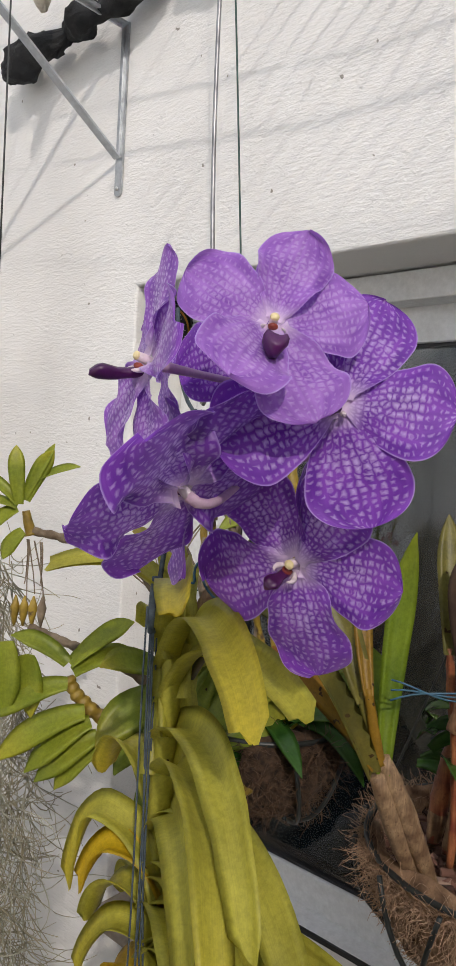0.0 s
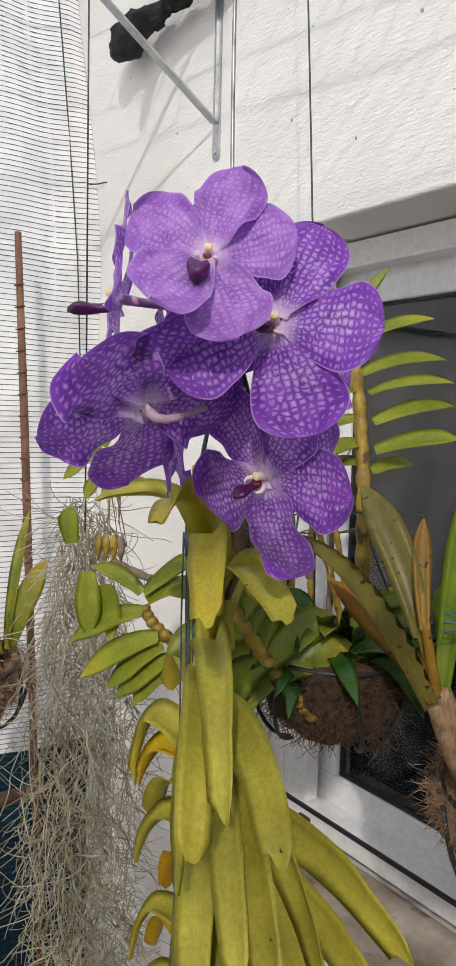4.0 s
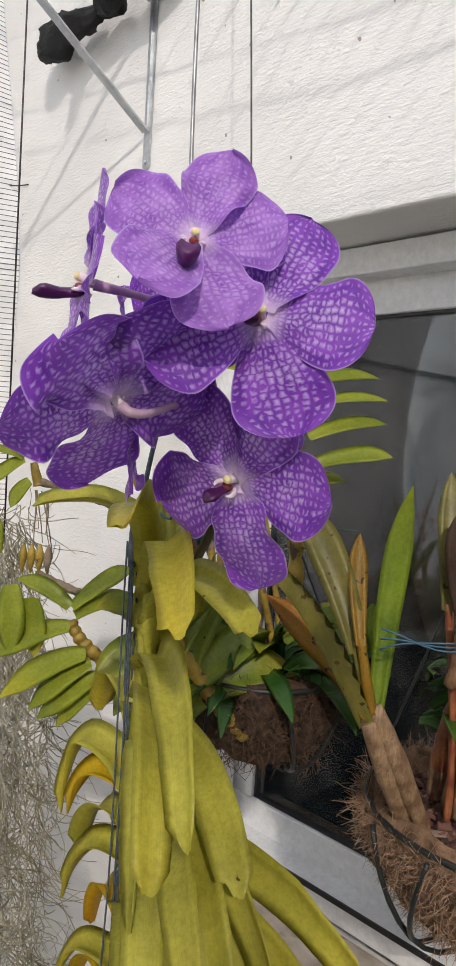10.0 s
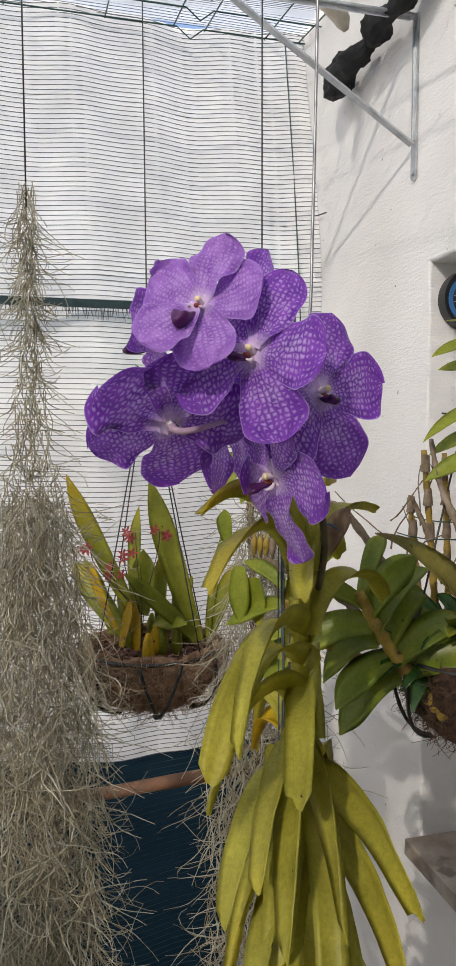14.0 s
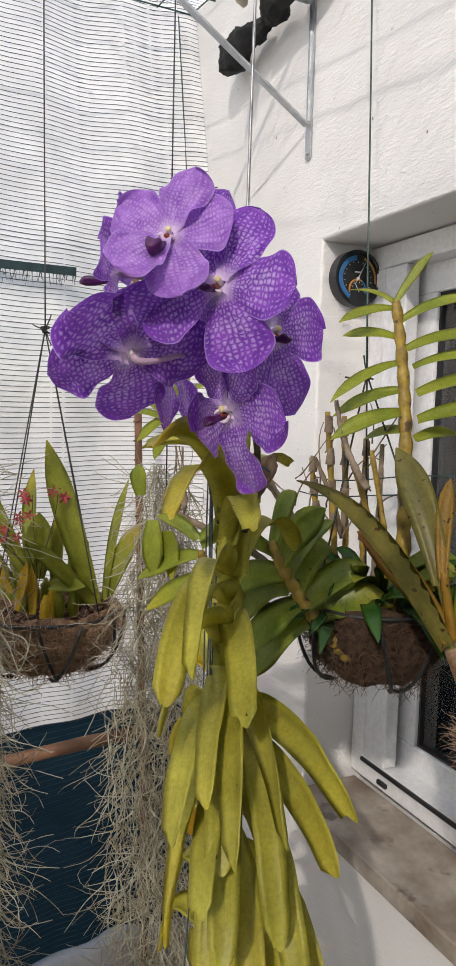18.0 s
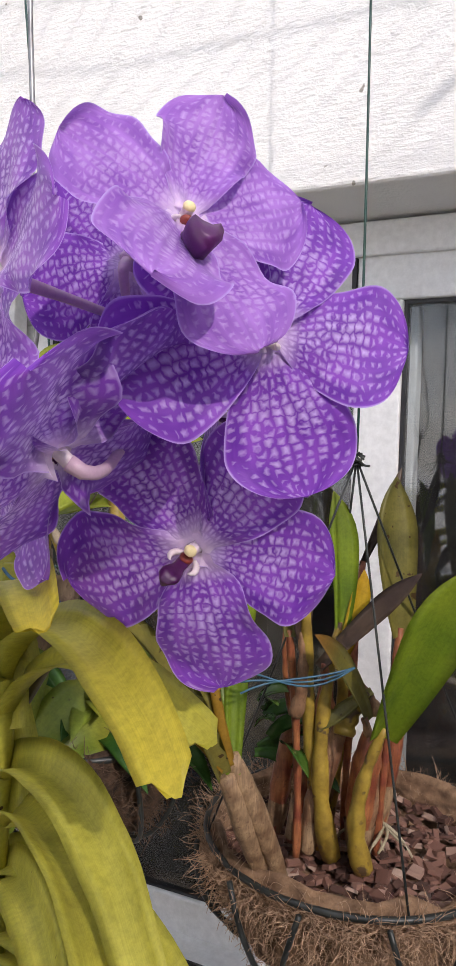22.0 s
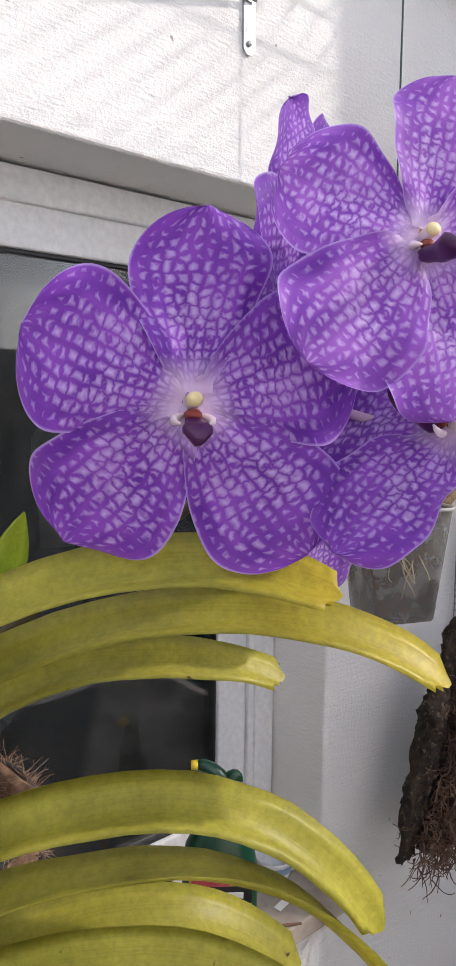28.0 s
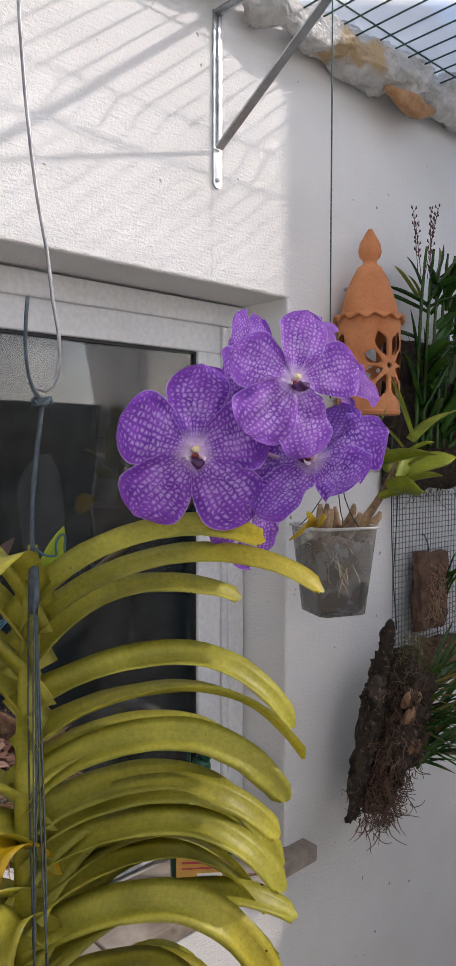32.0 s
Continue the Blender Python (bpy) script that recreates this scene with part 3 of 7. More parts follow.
PAPERY = streaky("papery_sheath", (0.17, 0.095, 0.05), (0.42, 0.28, 0.16), (0.09, 0.035, 0.02))
RUSTY = surface("rusty_foam", (0.34, 0.16, 0.07), (0.55, 0.33, 0.17), 0.9, 30, 140, 0.6, 0.003)
TEAL_DARK = surface("dark_teal_thread", (0.010, 0.030, 0.036), (0.022, 0.055, 0.062), 0.8, 40, 200, 0.2, 0.0005)
CLEAR_RIM = surface("milky_plastic_rim", (0.45, 0.45, 0.43), (0.60, 0.60, 0.58), 0.3, 30, 120, 0.05, 0.0005)

# ---- setting ----
WALL_Y, X0, X1, Z0, Z1 = 0.592, -0.820, 0.672, 0.700, 1.851
ROOF_Z = 2.385


def roof_z(x):
    """Height of the roof mesh, which rises towards the net wall."""
    return ROOF_Z + 0.128 * max(0.0, -x)


FRAME_Y = 0.713


bm = bmesh.new()
# outer face with an opening, sides of the opening, and back face
outer = [(-1.62, 0.0), (2.3, 0.0), (2.3, 2.62), (-1.62, 2.62)]
hole = [(X0, Z0), (X1, Z0), (X1, Z1), (X0, Z1)]
for y, flip in ((WALL_Y, False), (0.92, True)):
    o = [bm.verts.new((x, y, z)) for x, z in outer]
    h = [bm.verts.new((x, y, z)) for x, z in hole]
    for k in range(4):
        q = (o[k], o[(k + 1) % 4], h[(k + 1) % 4], h[k])
        bm.faces.new(q[::-1] if flip else q)
    if not flip:
        of, hf = o, h
for k in range(4):
    bm.faces.new((hf[k], hf[(k + 1) % 4], h[(k + 1) % 4], h[k]))
    bm.faces.new((of[(k + 1) % 4], of[k], o[k], o[(k + 1) % 4]))
rim = [e for e in bm.edges if all(abs(v.co.y - WALL_Y) < 1e-5 and X0 - 1e-4 <= v.co.x <= X1 + 1e-4 and Z0 - 1e-4 <= v.co.z <= Z1 + 1e-4 for v in e.verts)]
bmesh.ops.bevel(bm, geom=rim, offset=0.006, segments=3, affect="EDGES", profile=0.5)
tagged(part("wall_north", bm, PLASTER, smooth=False), "rough white plastered outside wall with a window opening", "wall", kind="structure")

bm = bmesh.new()
box(bm, (-1.8, -2.2, -0.1), (2.3, 0.92, 0.0))
tagged(part("floor", bm, FLOORING, smooth=False), "plain grey concrete floor under the shade house", "floor", kind="structure")

bm = bmesh.new()
box(bm, (-60, -60, -0.4), (60, 60, -0.102))
tagged(part("ground", bm, FLOORING, smooth=False), "bare dusty ground round the shade house", "ground", kind="structure")

# a room behind the window, its dimness put into the wall colour
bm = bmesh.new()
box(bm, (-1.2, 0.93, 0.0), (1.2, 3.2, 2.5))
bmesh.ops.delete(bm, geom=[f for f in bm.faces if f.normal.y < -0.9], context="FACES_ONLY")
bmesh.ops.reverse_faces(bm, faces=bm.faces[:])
tagged(part("wall_inner_room", bm, DARK_ROOM, smooth=False), "room walls behind the window glass, coloured dark to look unlit", "wall", kind="structure")


def net_wall(name, origin, along, length, z_lo, z_hi, cloth, label, threads=True, step=0.0125, sag=0.035, seed=1.0, thread=None, lean=0.0):
    """A hung shade net: a rippling cloth sheet with dark threads woven across it."""
    holder = thing(name, label=label, category="shade net", kind="structure")
    along = Vector(along).normalized()
    out = Vector((-along.y, along.x, 0))

    def at(u, z):
        w = noise.noise(Vector((u * 2.2 + seed, z * 1.3, seed))) * sag + noise.noise(Vector((u * 9, z * 2.0, seed + 7))) * sag * 0.25
        w += (0.020 * math.sin(u * 11 + 2.2 * noise.noise(Vector((u, z * 0.6, seed)))) + 0.008 * math.sin(u * 31 + z * 1.5)) * min(1.0, max(0.0, (u - 0.5)))
        w += lean * max(0.0, z - 1.9)
        dz = noise.noise(Vector((u * 3.0, z * 2.0, seed + 3))) * 0.006
        return Vector(origin) + along * u + out * w + Vector((0, 0, z + dz))

    bm = bmesh.new()
    nu, nz = 90, 40
    grid = [[bm.verts.new(at(length * i / nu, z_lo + (z_hi - z_lo) * j / nz)) for j in range(nz + 1)] for i in range(nu + 1)]
    for i in range(nu):
        for j in range(nz):
            bm.faces.new((grid[i][j], grid[i + 1][j], grid[i + 1][j + 1], grid[i][j + 1]))
    part("cloth", bm, cloth, holder)
    if threads:
        verts, faces = [], []
        z = z_lo
        while z < z_hi:
            base = len(verts)
            n = 80
            for i in range(n + 1):
                p = at(length * i / n, z)
                for dy, dz in ((0.0008, -0.0008), (0.0008, 0.0008), (-0.0008, 0.0008), (-0.0008, -0.0008)):
                    verts.append(p + out * dy + Vector((0, 0, dz)))
            for i in range(n):
                for k in range(4):
                    a, b = base + 4 * i + k, base + 4 * i + (k + 1) % 4
                    faces.append((a, b, b + 4, a + 4))
            z += step
        me = bpy.data.meshes.new("threads")
        me.from_pydata(verts, [], faces)
        me.materials.append(thread or THREAD)
        ob = new("threads", me)
        ob.parent = holder
        ob["kind"] = "stuff"
    return holder


NET_X = -1.40
net_wall("net_west", (NET_X, -2.1, 0), (0, 1, 0), 2.69, 0.68, 2.61, WEST_NET, "white shade net with dark horizontal threads, lit from behind", seed=1.0, lean=0.17)
net_wall("net_west_lower", (NET_X - 0.02, -2.1, 0), (0, 1, 0), 2.69, 0.02, 0.70, WEST_TEAL, "dark teal shade cloth along the bottom of the net wall", seed=4.0, step=0.016, thread=TEAL_DARK, lean=0.17)
# unseen dark sheet, added so that the right-hand glass reflects dark
net_wall("reflection_dark_south", (0.40, -1.74, 0), (1, 0, 0), 1.88, 0.80, 1.80, TEAL, "added unseen dark teal cloth that darkens the window's reflection", seed=6.0, threads=False)
net_wall("net_south", (-1.4, -1.75, 0), (1, 0, 0), 3.7, 0.80, 2.42, SOUTH_NET, "white shade net hung behind the plants", seed=9.0)
net_wall("net_south_lower", (0.20, -1.77, 0), (1, 0, 0), 2.1, 0.02, 0.82, TEAL, "dark teal shade cloth along the bottom of the net wall", seed=5.0, threads=False)
# unseen sand-coloured sheet, added to give the lower glass a tan reflection
net_wall("reflector_south", (-1.4, -1.77, 0), (1, 0, 0), 1.6, 0.02, 0.82, TAN_REFLECTOR, "added unseen sand-coloured cloth that tints the window's reflection", seed=8.0, threads=False)
net_wall("net_east", (2.2, -2.1, 0), (0, 1, 0), 2.69, 1.75, 2.42, WHITE_NET, "white shade net closing the far end", seed=12.0, threads=False)
# unseen far end made dark below, to darken what the glass reflects
net_wall("reflection_dark_east", (2.18, -2.1, 0), (0, 1, 0), 2.69, 0.02, 1.77, TEAL, "unseen dark teal cloth at the far end, added to darken the window's reflection", seed=12.0, threads=False)

# roof: shade net over a welded wire mesh
roof = thing("ceiling", label="welded green wire mesh roof under pale shade net", category="roof", kind="structure")
bm = bmesh.new()
deck = [(-1.54, roof_z(-1.54) + 0.03), (-0.75, roof_z(-0.75) + 0.036), (0.0, ROOF_Z + 0.045), (1.1, ROOF_Z + 0.05), (2.3, ROOF_Z + 0.05)]
low = [[bm.verts.new((x, y, z)) for y in (-2.1, 0.60)] for x, z in deck]
high = [[bm.verts.new((x, y, z + 0.002)) for y in (-2.1, 0.60)] for x, z in deck]
for k in range(len(deck) - 1):
    bm.faces.new((low[k][0], low[k][1], low[k + 1][1], low[k + 1][0]))
    bm.faces.new((high[k][1], high[k][0], high[k + 1][0], high[k + 1][1]))
part("shade_net", bm, ROOF_NET, roof, smooth=False)
# threads of the roof net where it comes down to the net wall
verts, faces = [], []
x = -1.53
while x < -0.55:
    z, base = roof_z(x) + 0.028, len(verts)
    for y in (-1.6, -0.5, 0.10, 0.59):
        dz = 0.006 * math.sin(9 * y + 30 * x)
        verts += [(x - 0.0008, y, z + dz), (x, y, z + dz - 0.0012), (x + 0.0008, y, z + dz)]
    for k in range(3):
        for a, b in ((0, 1), (1, 2), (2, 0)):
            faces.append((base + 3 * k + a, base + 3 * k + b, base + 3 * k + 3 + b, base + 3 * k + 3 + a))
    x += 0.013
me = bpy.data.meshes.new("net_thread")
me.from_pydata(verts, [], faces)
me.materials.append(THREAD)
ob = new("net_thread", me)
ob.parent = roof
ob["kind"] = "stuff"
# welded fence mesh: bars towards the wall, folded once near it, on long rails
bm = bmesh.new()
x = -1.50
while x < 2.28:
    z = roof_z(x) + 0.004
    tube(bm, [(x, -2.1, z), (x, 0.235, z), (x, 0.27, z - 0.028), (x, 0.305, z), (x, 0.59, z)], 0.0021, 5, caps=False)
    x += 0.12 if x < -0.35 else 0.05
for y in (-1.95, -1.70, -1.45, -1.20, -0.95, -0.70, -0.45, -0.20, 0.05, 0.228, 0.313, 0.48, 0.575):
    tube(bm, [(-1.52, y, roof_z(-1.52) + 0.0085), (0.0, y, ROOF_Z + 0.0085), (2.29, y, ROOF_Z + 0.0085)], 0.0021, 5, caps=False)
tagged(part("wire_mesh", bm, GREEN_WIRE, roof), kind="stuff")

# ---- window ----
win = thing("window_1", (0, 0, 0), "white two-sash sliding window with dark glass", "window", kind="structure")


def ring_frame(name, x0, x1, z0, z1, y0, y1, w, material, parent, bevel=0.003):
    """Four profile bars round an opening."""
    for nm, lo, hi in (("bottom_rail", (x0, y0, z0), (x1, y1, z0 + w)), ("top_rail", (x0, y0, z1 - w), (x1, y1, z1)),
                       ("stile", (x0, y0, z0 + w), (x0 + w, y1, z1 - w)), ("stile", (x1 - w, y0, z0 + w), (x1, y1, z1 - w))):
        bm = bmesh.new()
        box(bm, lo, hi, bevel)
        part(nm, bm, material, parent, smooth=False)


FX0, FX1, FZ0, FZ1 = X0 + 0.004, X1 - 0.004, Z0 + 0.028, Z1 - 0.004
ring_frame("frame", FX0, FX1, FZ0, FZ1, FRAME_Y, FRAME_Y + 0.10, 0.045, UPVC, win)
MID = -0.085


def sash(x0, x1, y0, y1, label):
    s = new("sash")
    s.parent = win
    s["label"] = label
    w = 0.062
    z0, z1 = FZ0 + 0.040, FZ1 - 0.040
    ring_frame("sash", x0, x1, z0, z1, y0, y1, w, UPVC, s)
    ring_frame("gasket", x0 + w - 0.001, x1 - w + 0.001, z0 + w - 0.001, z1 - w + 0.001, y0 + 0.008, y1 - 0.004, 0.006, GASKET, s, 0.0)
    bm = bmesh.new()
    box(bm, (x0 + w, y0 + 0.014, z0 + w), (x1 - w, y0 + 0.018, z1 - w))
    g = part("pane", bm, GLASS, s, smooth=False)
    g.visible_shadow = False
    return s


sash(-0.730, MID + 0.03, 0.762, 0.800, "white sliding sash with dark glass")
sash(MID - 0.045, FX1 - 0.060, 0.722, 0.758, "white sliding sash with dark glass, in the front track")
bm = bmesh.new()
box(bm, (FX0 + 0.040, FRAME_Y - 0.004, FZ0 + 0.036), (FX1 - 0.040, FRAME_Y + 0.006, FZ0 + 0.044))
part("track_shadow_gap", bm, GASKET, win, smooth=False)
bm = bmesh.new()
box(bm, (FX0 + 0.0452, FRAME_Y + 0.001, FZ0 + 0.046), (-0.703, FRAME_Y + 0.034, FZ1 - 0.046), 0.003)
part("jamb_cover", bm, UPVC, win, smooth=False)
bm = bmesh.new()
box(bm, (FX1 - 0.0595, FRAME_Y + 0.002, FZ0 + 0.046), (FX1 - 0.0452, FRAME_Y + 0.034, FZ1 - 0.046), 0.003)
part("jamb_cover", bm, UPVC, win, smooth=False)
bm = bmesh.new()
box(bm, (-0.770, 0.750, FZ0 + 0.046), (-0.7235, 0.7605, FZ1 - 0.046))
part("jamb_gap", bm, GASKET, win, smooth=False)
bm = bmesh.new()
box(bm, (MID - 0.052, 0.720, FZ1 - 0.085), (MID - 0.046, 0.730, FZ1 - 0.045))
part("stop", bm, GASKET, win, smooth=False)
for dx in (0.10, 1.05):
    bm = bmesh.new()
    box(bm, (FX0 + dx, FRAME_Y - 0.006, FZ0 + 0.012), (FX0 + dx + 0.03, FRAME_Y + 0.004, FZ0 + 0.022), 0.002)
    part("drain_cover", bm, BLACK_PLASTIC, win, smooth=False)

sill = thing("window_sill", (0, 0, 0), "veined grey-brown marble window sill in slabs", "window sill", kind="structure")
sx = [-0.812, -0.30, 0.22, 0.735]
for a, b in zip(sx, sx[1:]):
    bm = bmesh.new()
    box(bm, (a, 0.552, Z0 - 0.022), (b - 0.004, 0.722, Z0 + 0.012), 0.003)
    part("slab", bm, STONE, sill, smooth=False)

# ---- the vanda orchid ----
STEM = Vector((-0.168, 0.093, 0.0))


def petal_mesh(name, length, width, seed, cup, reflex, wave, material, claw=0.16):
    """One petal lying along +y from the heart, facing +z, with a claw, a rounded blade and a wavy rim."""
    rng = random.Random(seed)
    bm = bmesh.new()
    uv = bm.loops.layers.uv.verify()
    nv, nu = 26, 16
    ph = [rng.uniform(0, 6.28) for _ in range(4)]
    skew = rng.uniform(-0.08, 0.08)
    rows = []
    for j in range(nv + 1):
        t = 1 - (1 - j / nv) ** 1.5
        s = max(0.0, (t - claw * 0.35) / (1 - claw * 0.35))
        w = width * (claw + (1 - claw) * math.sin(math.pi * min(1.0, 0.06 + s ** 0.82 * 0.5)) ** 1.25)
        if t > 0.62:
            q = (t - 0.62) / 0.38
            w *= max(0.0, 1 - q ** 2.2) ** 0.50
        row = []
        for i in range(nu + 1):
            a = -1 + 2 * i / nu
            x = a * w * 0.5 + skew * length * t * t
            y = length * (t - 0.015 * a * a * t)
            z = cup * length * (a * a) * 0.5 * math.sin(math.pi * min(1, t * 1.1)) - reflex * length * t * t
            rimw = abs(a) ** 3
            z += wave * 1.15 * length * rimw * (math.sin(9 * t + ph[0] + (1.5 if a > 0 else 0)) + 0.6 * math.sin(17 * t + ph[1] * (1 if a > 0 else 2)))
            z += wave * 0.5 * length * math.sin(5 * t + 3 * a + ph[2])
            z -= 0.012 * length * math.exp(-(a * 5) ** 2) * math.sin(math.pi * t)
            row.append((bm.verts.new((x, y, z)), (i / nu, t)))
        rows.append(row)
    for j in range(nv):
        for i in range(nu):
            q = (rows[j][i], rows[j][i + 1], rows[j + 1][i + 1], rows[j + 1][i])
            f = bm.faces.new([v for v, _ in q])
            for lp, (_, c) in zip(f.loops, q):
                lp[uv].uv = c
    me = bpy.data.meshes.new(name)
    bm.to_mesh(me)
    bm.free()
    me.polygons.foreach_set("use_smooth", [True] * len(me.polygons))
    me.materials.append(material)
    return me


vanda = thing("vanda_orchid", (STEM.x, STEM.y, 0.9), "violet tessellated orchid in flower with yellow-green strap leaves, hung on wires", "orchid")
BACK = Vector((-STEM.x, -STEM.y, -0.9))


def under(ob):
    """Keep a part's own coordinates in the world while it hangs under the orchid."""
    ob.matrix_parent_inverse = Matrix.Translation(BACK)
    return ob


def flower(at, azimuth, elevation, roll, size=1.0, seed=1, turn=(0, 0, 0, 0, 0), tilt=(0, 0, 0, 0, 0)):
    """A vanda flower: dorsal sepal, two petals, two lateral sepals, lip and column, facing the given way."""
    f = az(azimuth, elevation)
    up = Vector((0, 0, 1))
    r = up.cross(f).normalized()
    u = f.cross(r)
    m = Matrix((r, u, f)).transposed().to_4x4()
    m = Matrix.Translation(Vector(at) - 0.004 * f) @ m @ Matrix.Rotation(-radians(roll), 4, "Z") @ Matrix.Diagonal((size, size, size, 1))
    bm = bmesh.new()
    # column with its rounded cap and the side lobes at its foot
    tube(bm, [(0, -0.001, -0.004), (0, 0.0005, 0.001), (0, 0.001, 0.0035), (0, 0.0005, 0.0052), (0, 0.000, 0.0060)], [0.0023, 0.0023, 0.0023, 0.0019, 0.0007], 10)
    for sx_ in (-1, 1):
        tube(bm, bez((sx_ * 0.0025, -0.004, 0.000), (sx_ * 0.0058, -0.0045, 0.002), (sx_ * 0.0064, -0.0055, 0.005), (sx_ * 0.0040, -0.0055, 0.0070), 7), [0.0008, 0.0011, 0.0013, 0.0013, 0.0011, 0.0008, 0.0003], 8)
    col = part("flower", bm, COLUMN, vanda, "open violet flower with pale tessellated spots")
    col.matrix_basis = m
    col.matrix_parent_inverse = Matrix.Translation(BACK)
    L = 0.050
    spec = (("dorsal_sepal", 0, L * 1.02, L * 0.84, 0.04), ("petal", 66, L * 0.98, L * 0.96, 0.0), ("petal", -66, L * 0.98, L * 0.96, 0.0),
            ("lateral_sepal", 146, L * 1.12, L * 0.98, 0.03), ("lateral_sepal", -146, L * 1.12, L * 0.98, 0.03))
    for k, (nm, ang, ln, wd, rx) in enumerate(spec):
        rr = random.Random(seed * 10 + k)
        me = petal_mesh(nm, ln * rr.uniform(0.98, 1.02), wd * (1.2 if seed == 4 and k == 0 else 1.0) * rr.uniform(0.96, 1.08), seed * 10 + k, rr.uniform(-0.10, 0.12), rr.uniform(-0.08, 0.08) + rx, rr.uniform(0.022, 0.048) * (1.5 if seed in (1, 4) else 1.0), PETAL_PALE if seed == 1 else PETAL_MID if seed == 5 else PETAL)
        pm = Matrix.Translation((0, 0, -0.0008 * (k % 3))) @ Matrix.Rotation(radians(ang + turn[k]), 4, "Z") @ Matrix.Rotation(radians(tilt[k]), 4, "X") @ Matrix.Translation((0, 0.0025, 0))
        share(nm, me, pm, col)
    # lip: a ridged tongue that reaches forwards, with a swollen two-lobed tip
    bm = bmesh.new()
    spine = bez((0, -0.004, 0.000), (0, -0.0060, 0.004), (0, -0.0066, 0.010), (0, -0.0078, 0.0165), 10)
    rad = [0.0016, 0.0019, 0.0021, 0.0021, 0.0021, 0.0023, 0.0026, 0.0028, 0.0025, 0.0010]
    tube(bm, spine, rad, 12)
    for v in bm.verts:
        q = v.co.z / 0.0165
        v.co.x *= 1.15 + 0.95 * max(0.0, q - 0.45)
        v.co.y -= 0.0010 * max(0.0, q) * math.cos(abs(v.co.x) * 900)
        v.co += 0.0006 * noise.noise_vector(v.co * 300 + Vector((seed, 0, 0)))
    if seed in (1, 5, 4):
        bmesh.ops.scale(bm, vec=(1.6, 2.3, 1.75) if seed == 1 else (1.1, 1.3, 1.5), verts=bm.verts)
    if seed == 1:
        bmesh.ops.rotate(bm, cent=(0, -0.004, 0), matrix=Matrix.Rotation(radians(14), 3, "X"), verts=bm.verts)
    part("lip", bm, LIP, col, "dark purple ridged lip")
    bm = bmesh.new()
    bmesh.ops.create_uvsphere(bm, u_segments=12, v_segments=8, radius=0.0025, matrix=Matrix.Translation((0, 0.0012, 0.0048)) @ Matrix.Diagonal((1, 0.9, 0.75, 1)))
    part("anther_cap", bm, ANTHER, col, "pale yellow cap of the column")
    bm = bmesh.new()
    bmesh.ops.create_uvsphere(bm, u_segments=10, v_segments=6, radius=0.0030, matrix=Matrix.Translation((0, -0.0034, 0.0030)) @ Matrix.Diagonal((0.9, 0.6, 0.8, 1)))
    part("throat", bm, THROAT, col, "orange-red throat of the lip")
    return col, m


FLOWERS = [
    ((0.027, -0.054, 1.613), -40, 20, 9, 0.85, 1, (-8, 3, -5, 9, -7), (9, 5, 2, 34, 12)),
    ((0.043, -0.026, 1.582), -54, 10, 26, 1.00, 2, (3, 0, -4, -5, 8), (-2, 0, 3, 5, -9)),
    ((0.003, -0.001, 1.501), -87, -14, 36, 1.09, 3, (-5, 0, 0, -2, 9), (1, 0, -8, -1, 1)),
    ((-0.014, -0.066, 1.541), -174, 36, 56, 1.11, 4, (0, -8, 8, -2, 1), (-5, 0, 5, 1, 8)),
    ((-0.038, -0.072, 1.597), -116, 7, 11, 0.99, 5, (-2, 7, 2, 3, -9), (2, -4, 6, 5, -3)),
    ((-0.003, 0.044, 1.560), 18, 6, 16, 1.12, 6, (1, 0, -1, 0, 1), (1, 0, 0, 0, 1)),
    ((-0.086, -0.014, 1.544), -120, -7, 1, 1.19, 7, (1, 4, -5, -5, 4), (-7, 4, 0, -8, 1)),
    ((-0.022, -0.004, 1.611), 103, 0, 36, 0.92, 8, (0, 0, 0, 0, 0), (2, 4, 4, 0, 0)),
]
AXIS = bez((-0.160, 0.102, 1.385), (-0.125, 0.100, 1.44), (-0.078, 0.072, 1.470), (-0.045, 0.047, 1.496), 8) + bez((-0.045, 0.047, 1.496), (-0.036, 0.038, 1.505), (-0.028, 0.010, 1.55), (-0.028, -0.006, 1.615), 9)[1:]
bm = bmesh.new()
tube(bm, AXIS, [0.0034 - 0.0012 * i / 15 for i in range(16)], 8)
under(part("flower_spike", bm, SPIKE, vanda, "slender green-brown flower spike"))
for posed in FLOWERS:
    col, m = flower(*posed)
    back = m @ Vector((0, -0.001, -0.004))
    near = min(AXIS, key=lambda q: (q - (back - Vector((0, 0, 0.02)))).length)
    d = (m.to_3x3() @ Vector((0, 0, -1))).normalized()
    bm = bmesh.new()
    tube(bm, bez(back, back + d * 0.02, near + (back - near) * 0.35, near, 10), [0.0030, 0.0027, 0.0024, 0.0022, 0.002, 0.002, 0.0019, 0.0019, 0.0019, 0.0019], 7)
    under(part("pedicel", bm, PEDICEL, vanda, "pale pink flower stalk"))

# strap leaves in two ranks up the stem
bm = bmesh.new()
tube(bm, [(STEM.x + 0.006 * math.sin(z * 9), STEM.y + 0.004 * math.cos(z * 7), z) for z in [0.72 + 0.05 * k for k in range(16)]], [0.009] * 14 + [0.007, 0.004], 8)
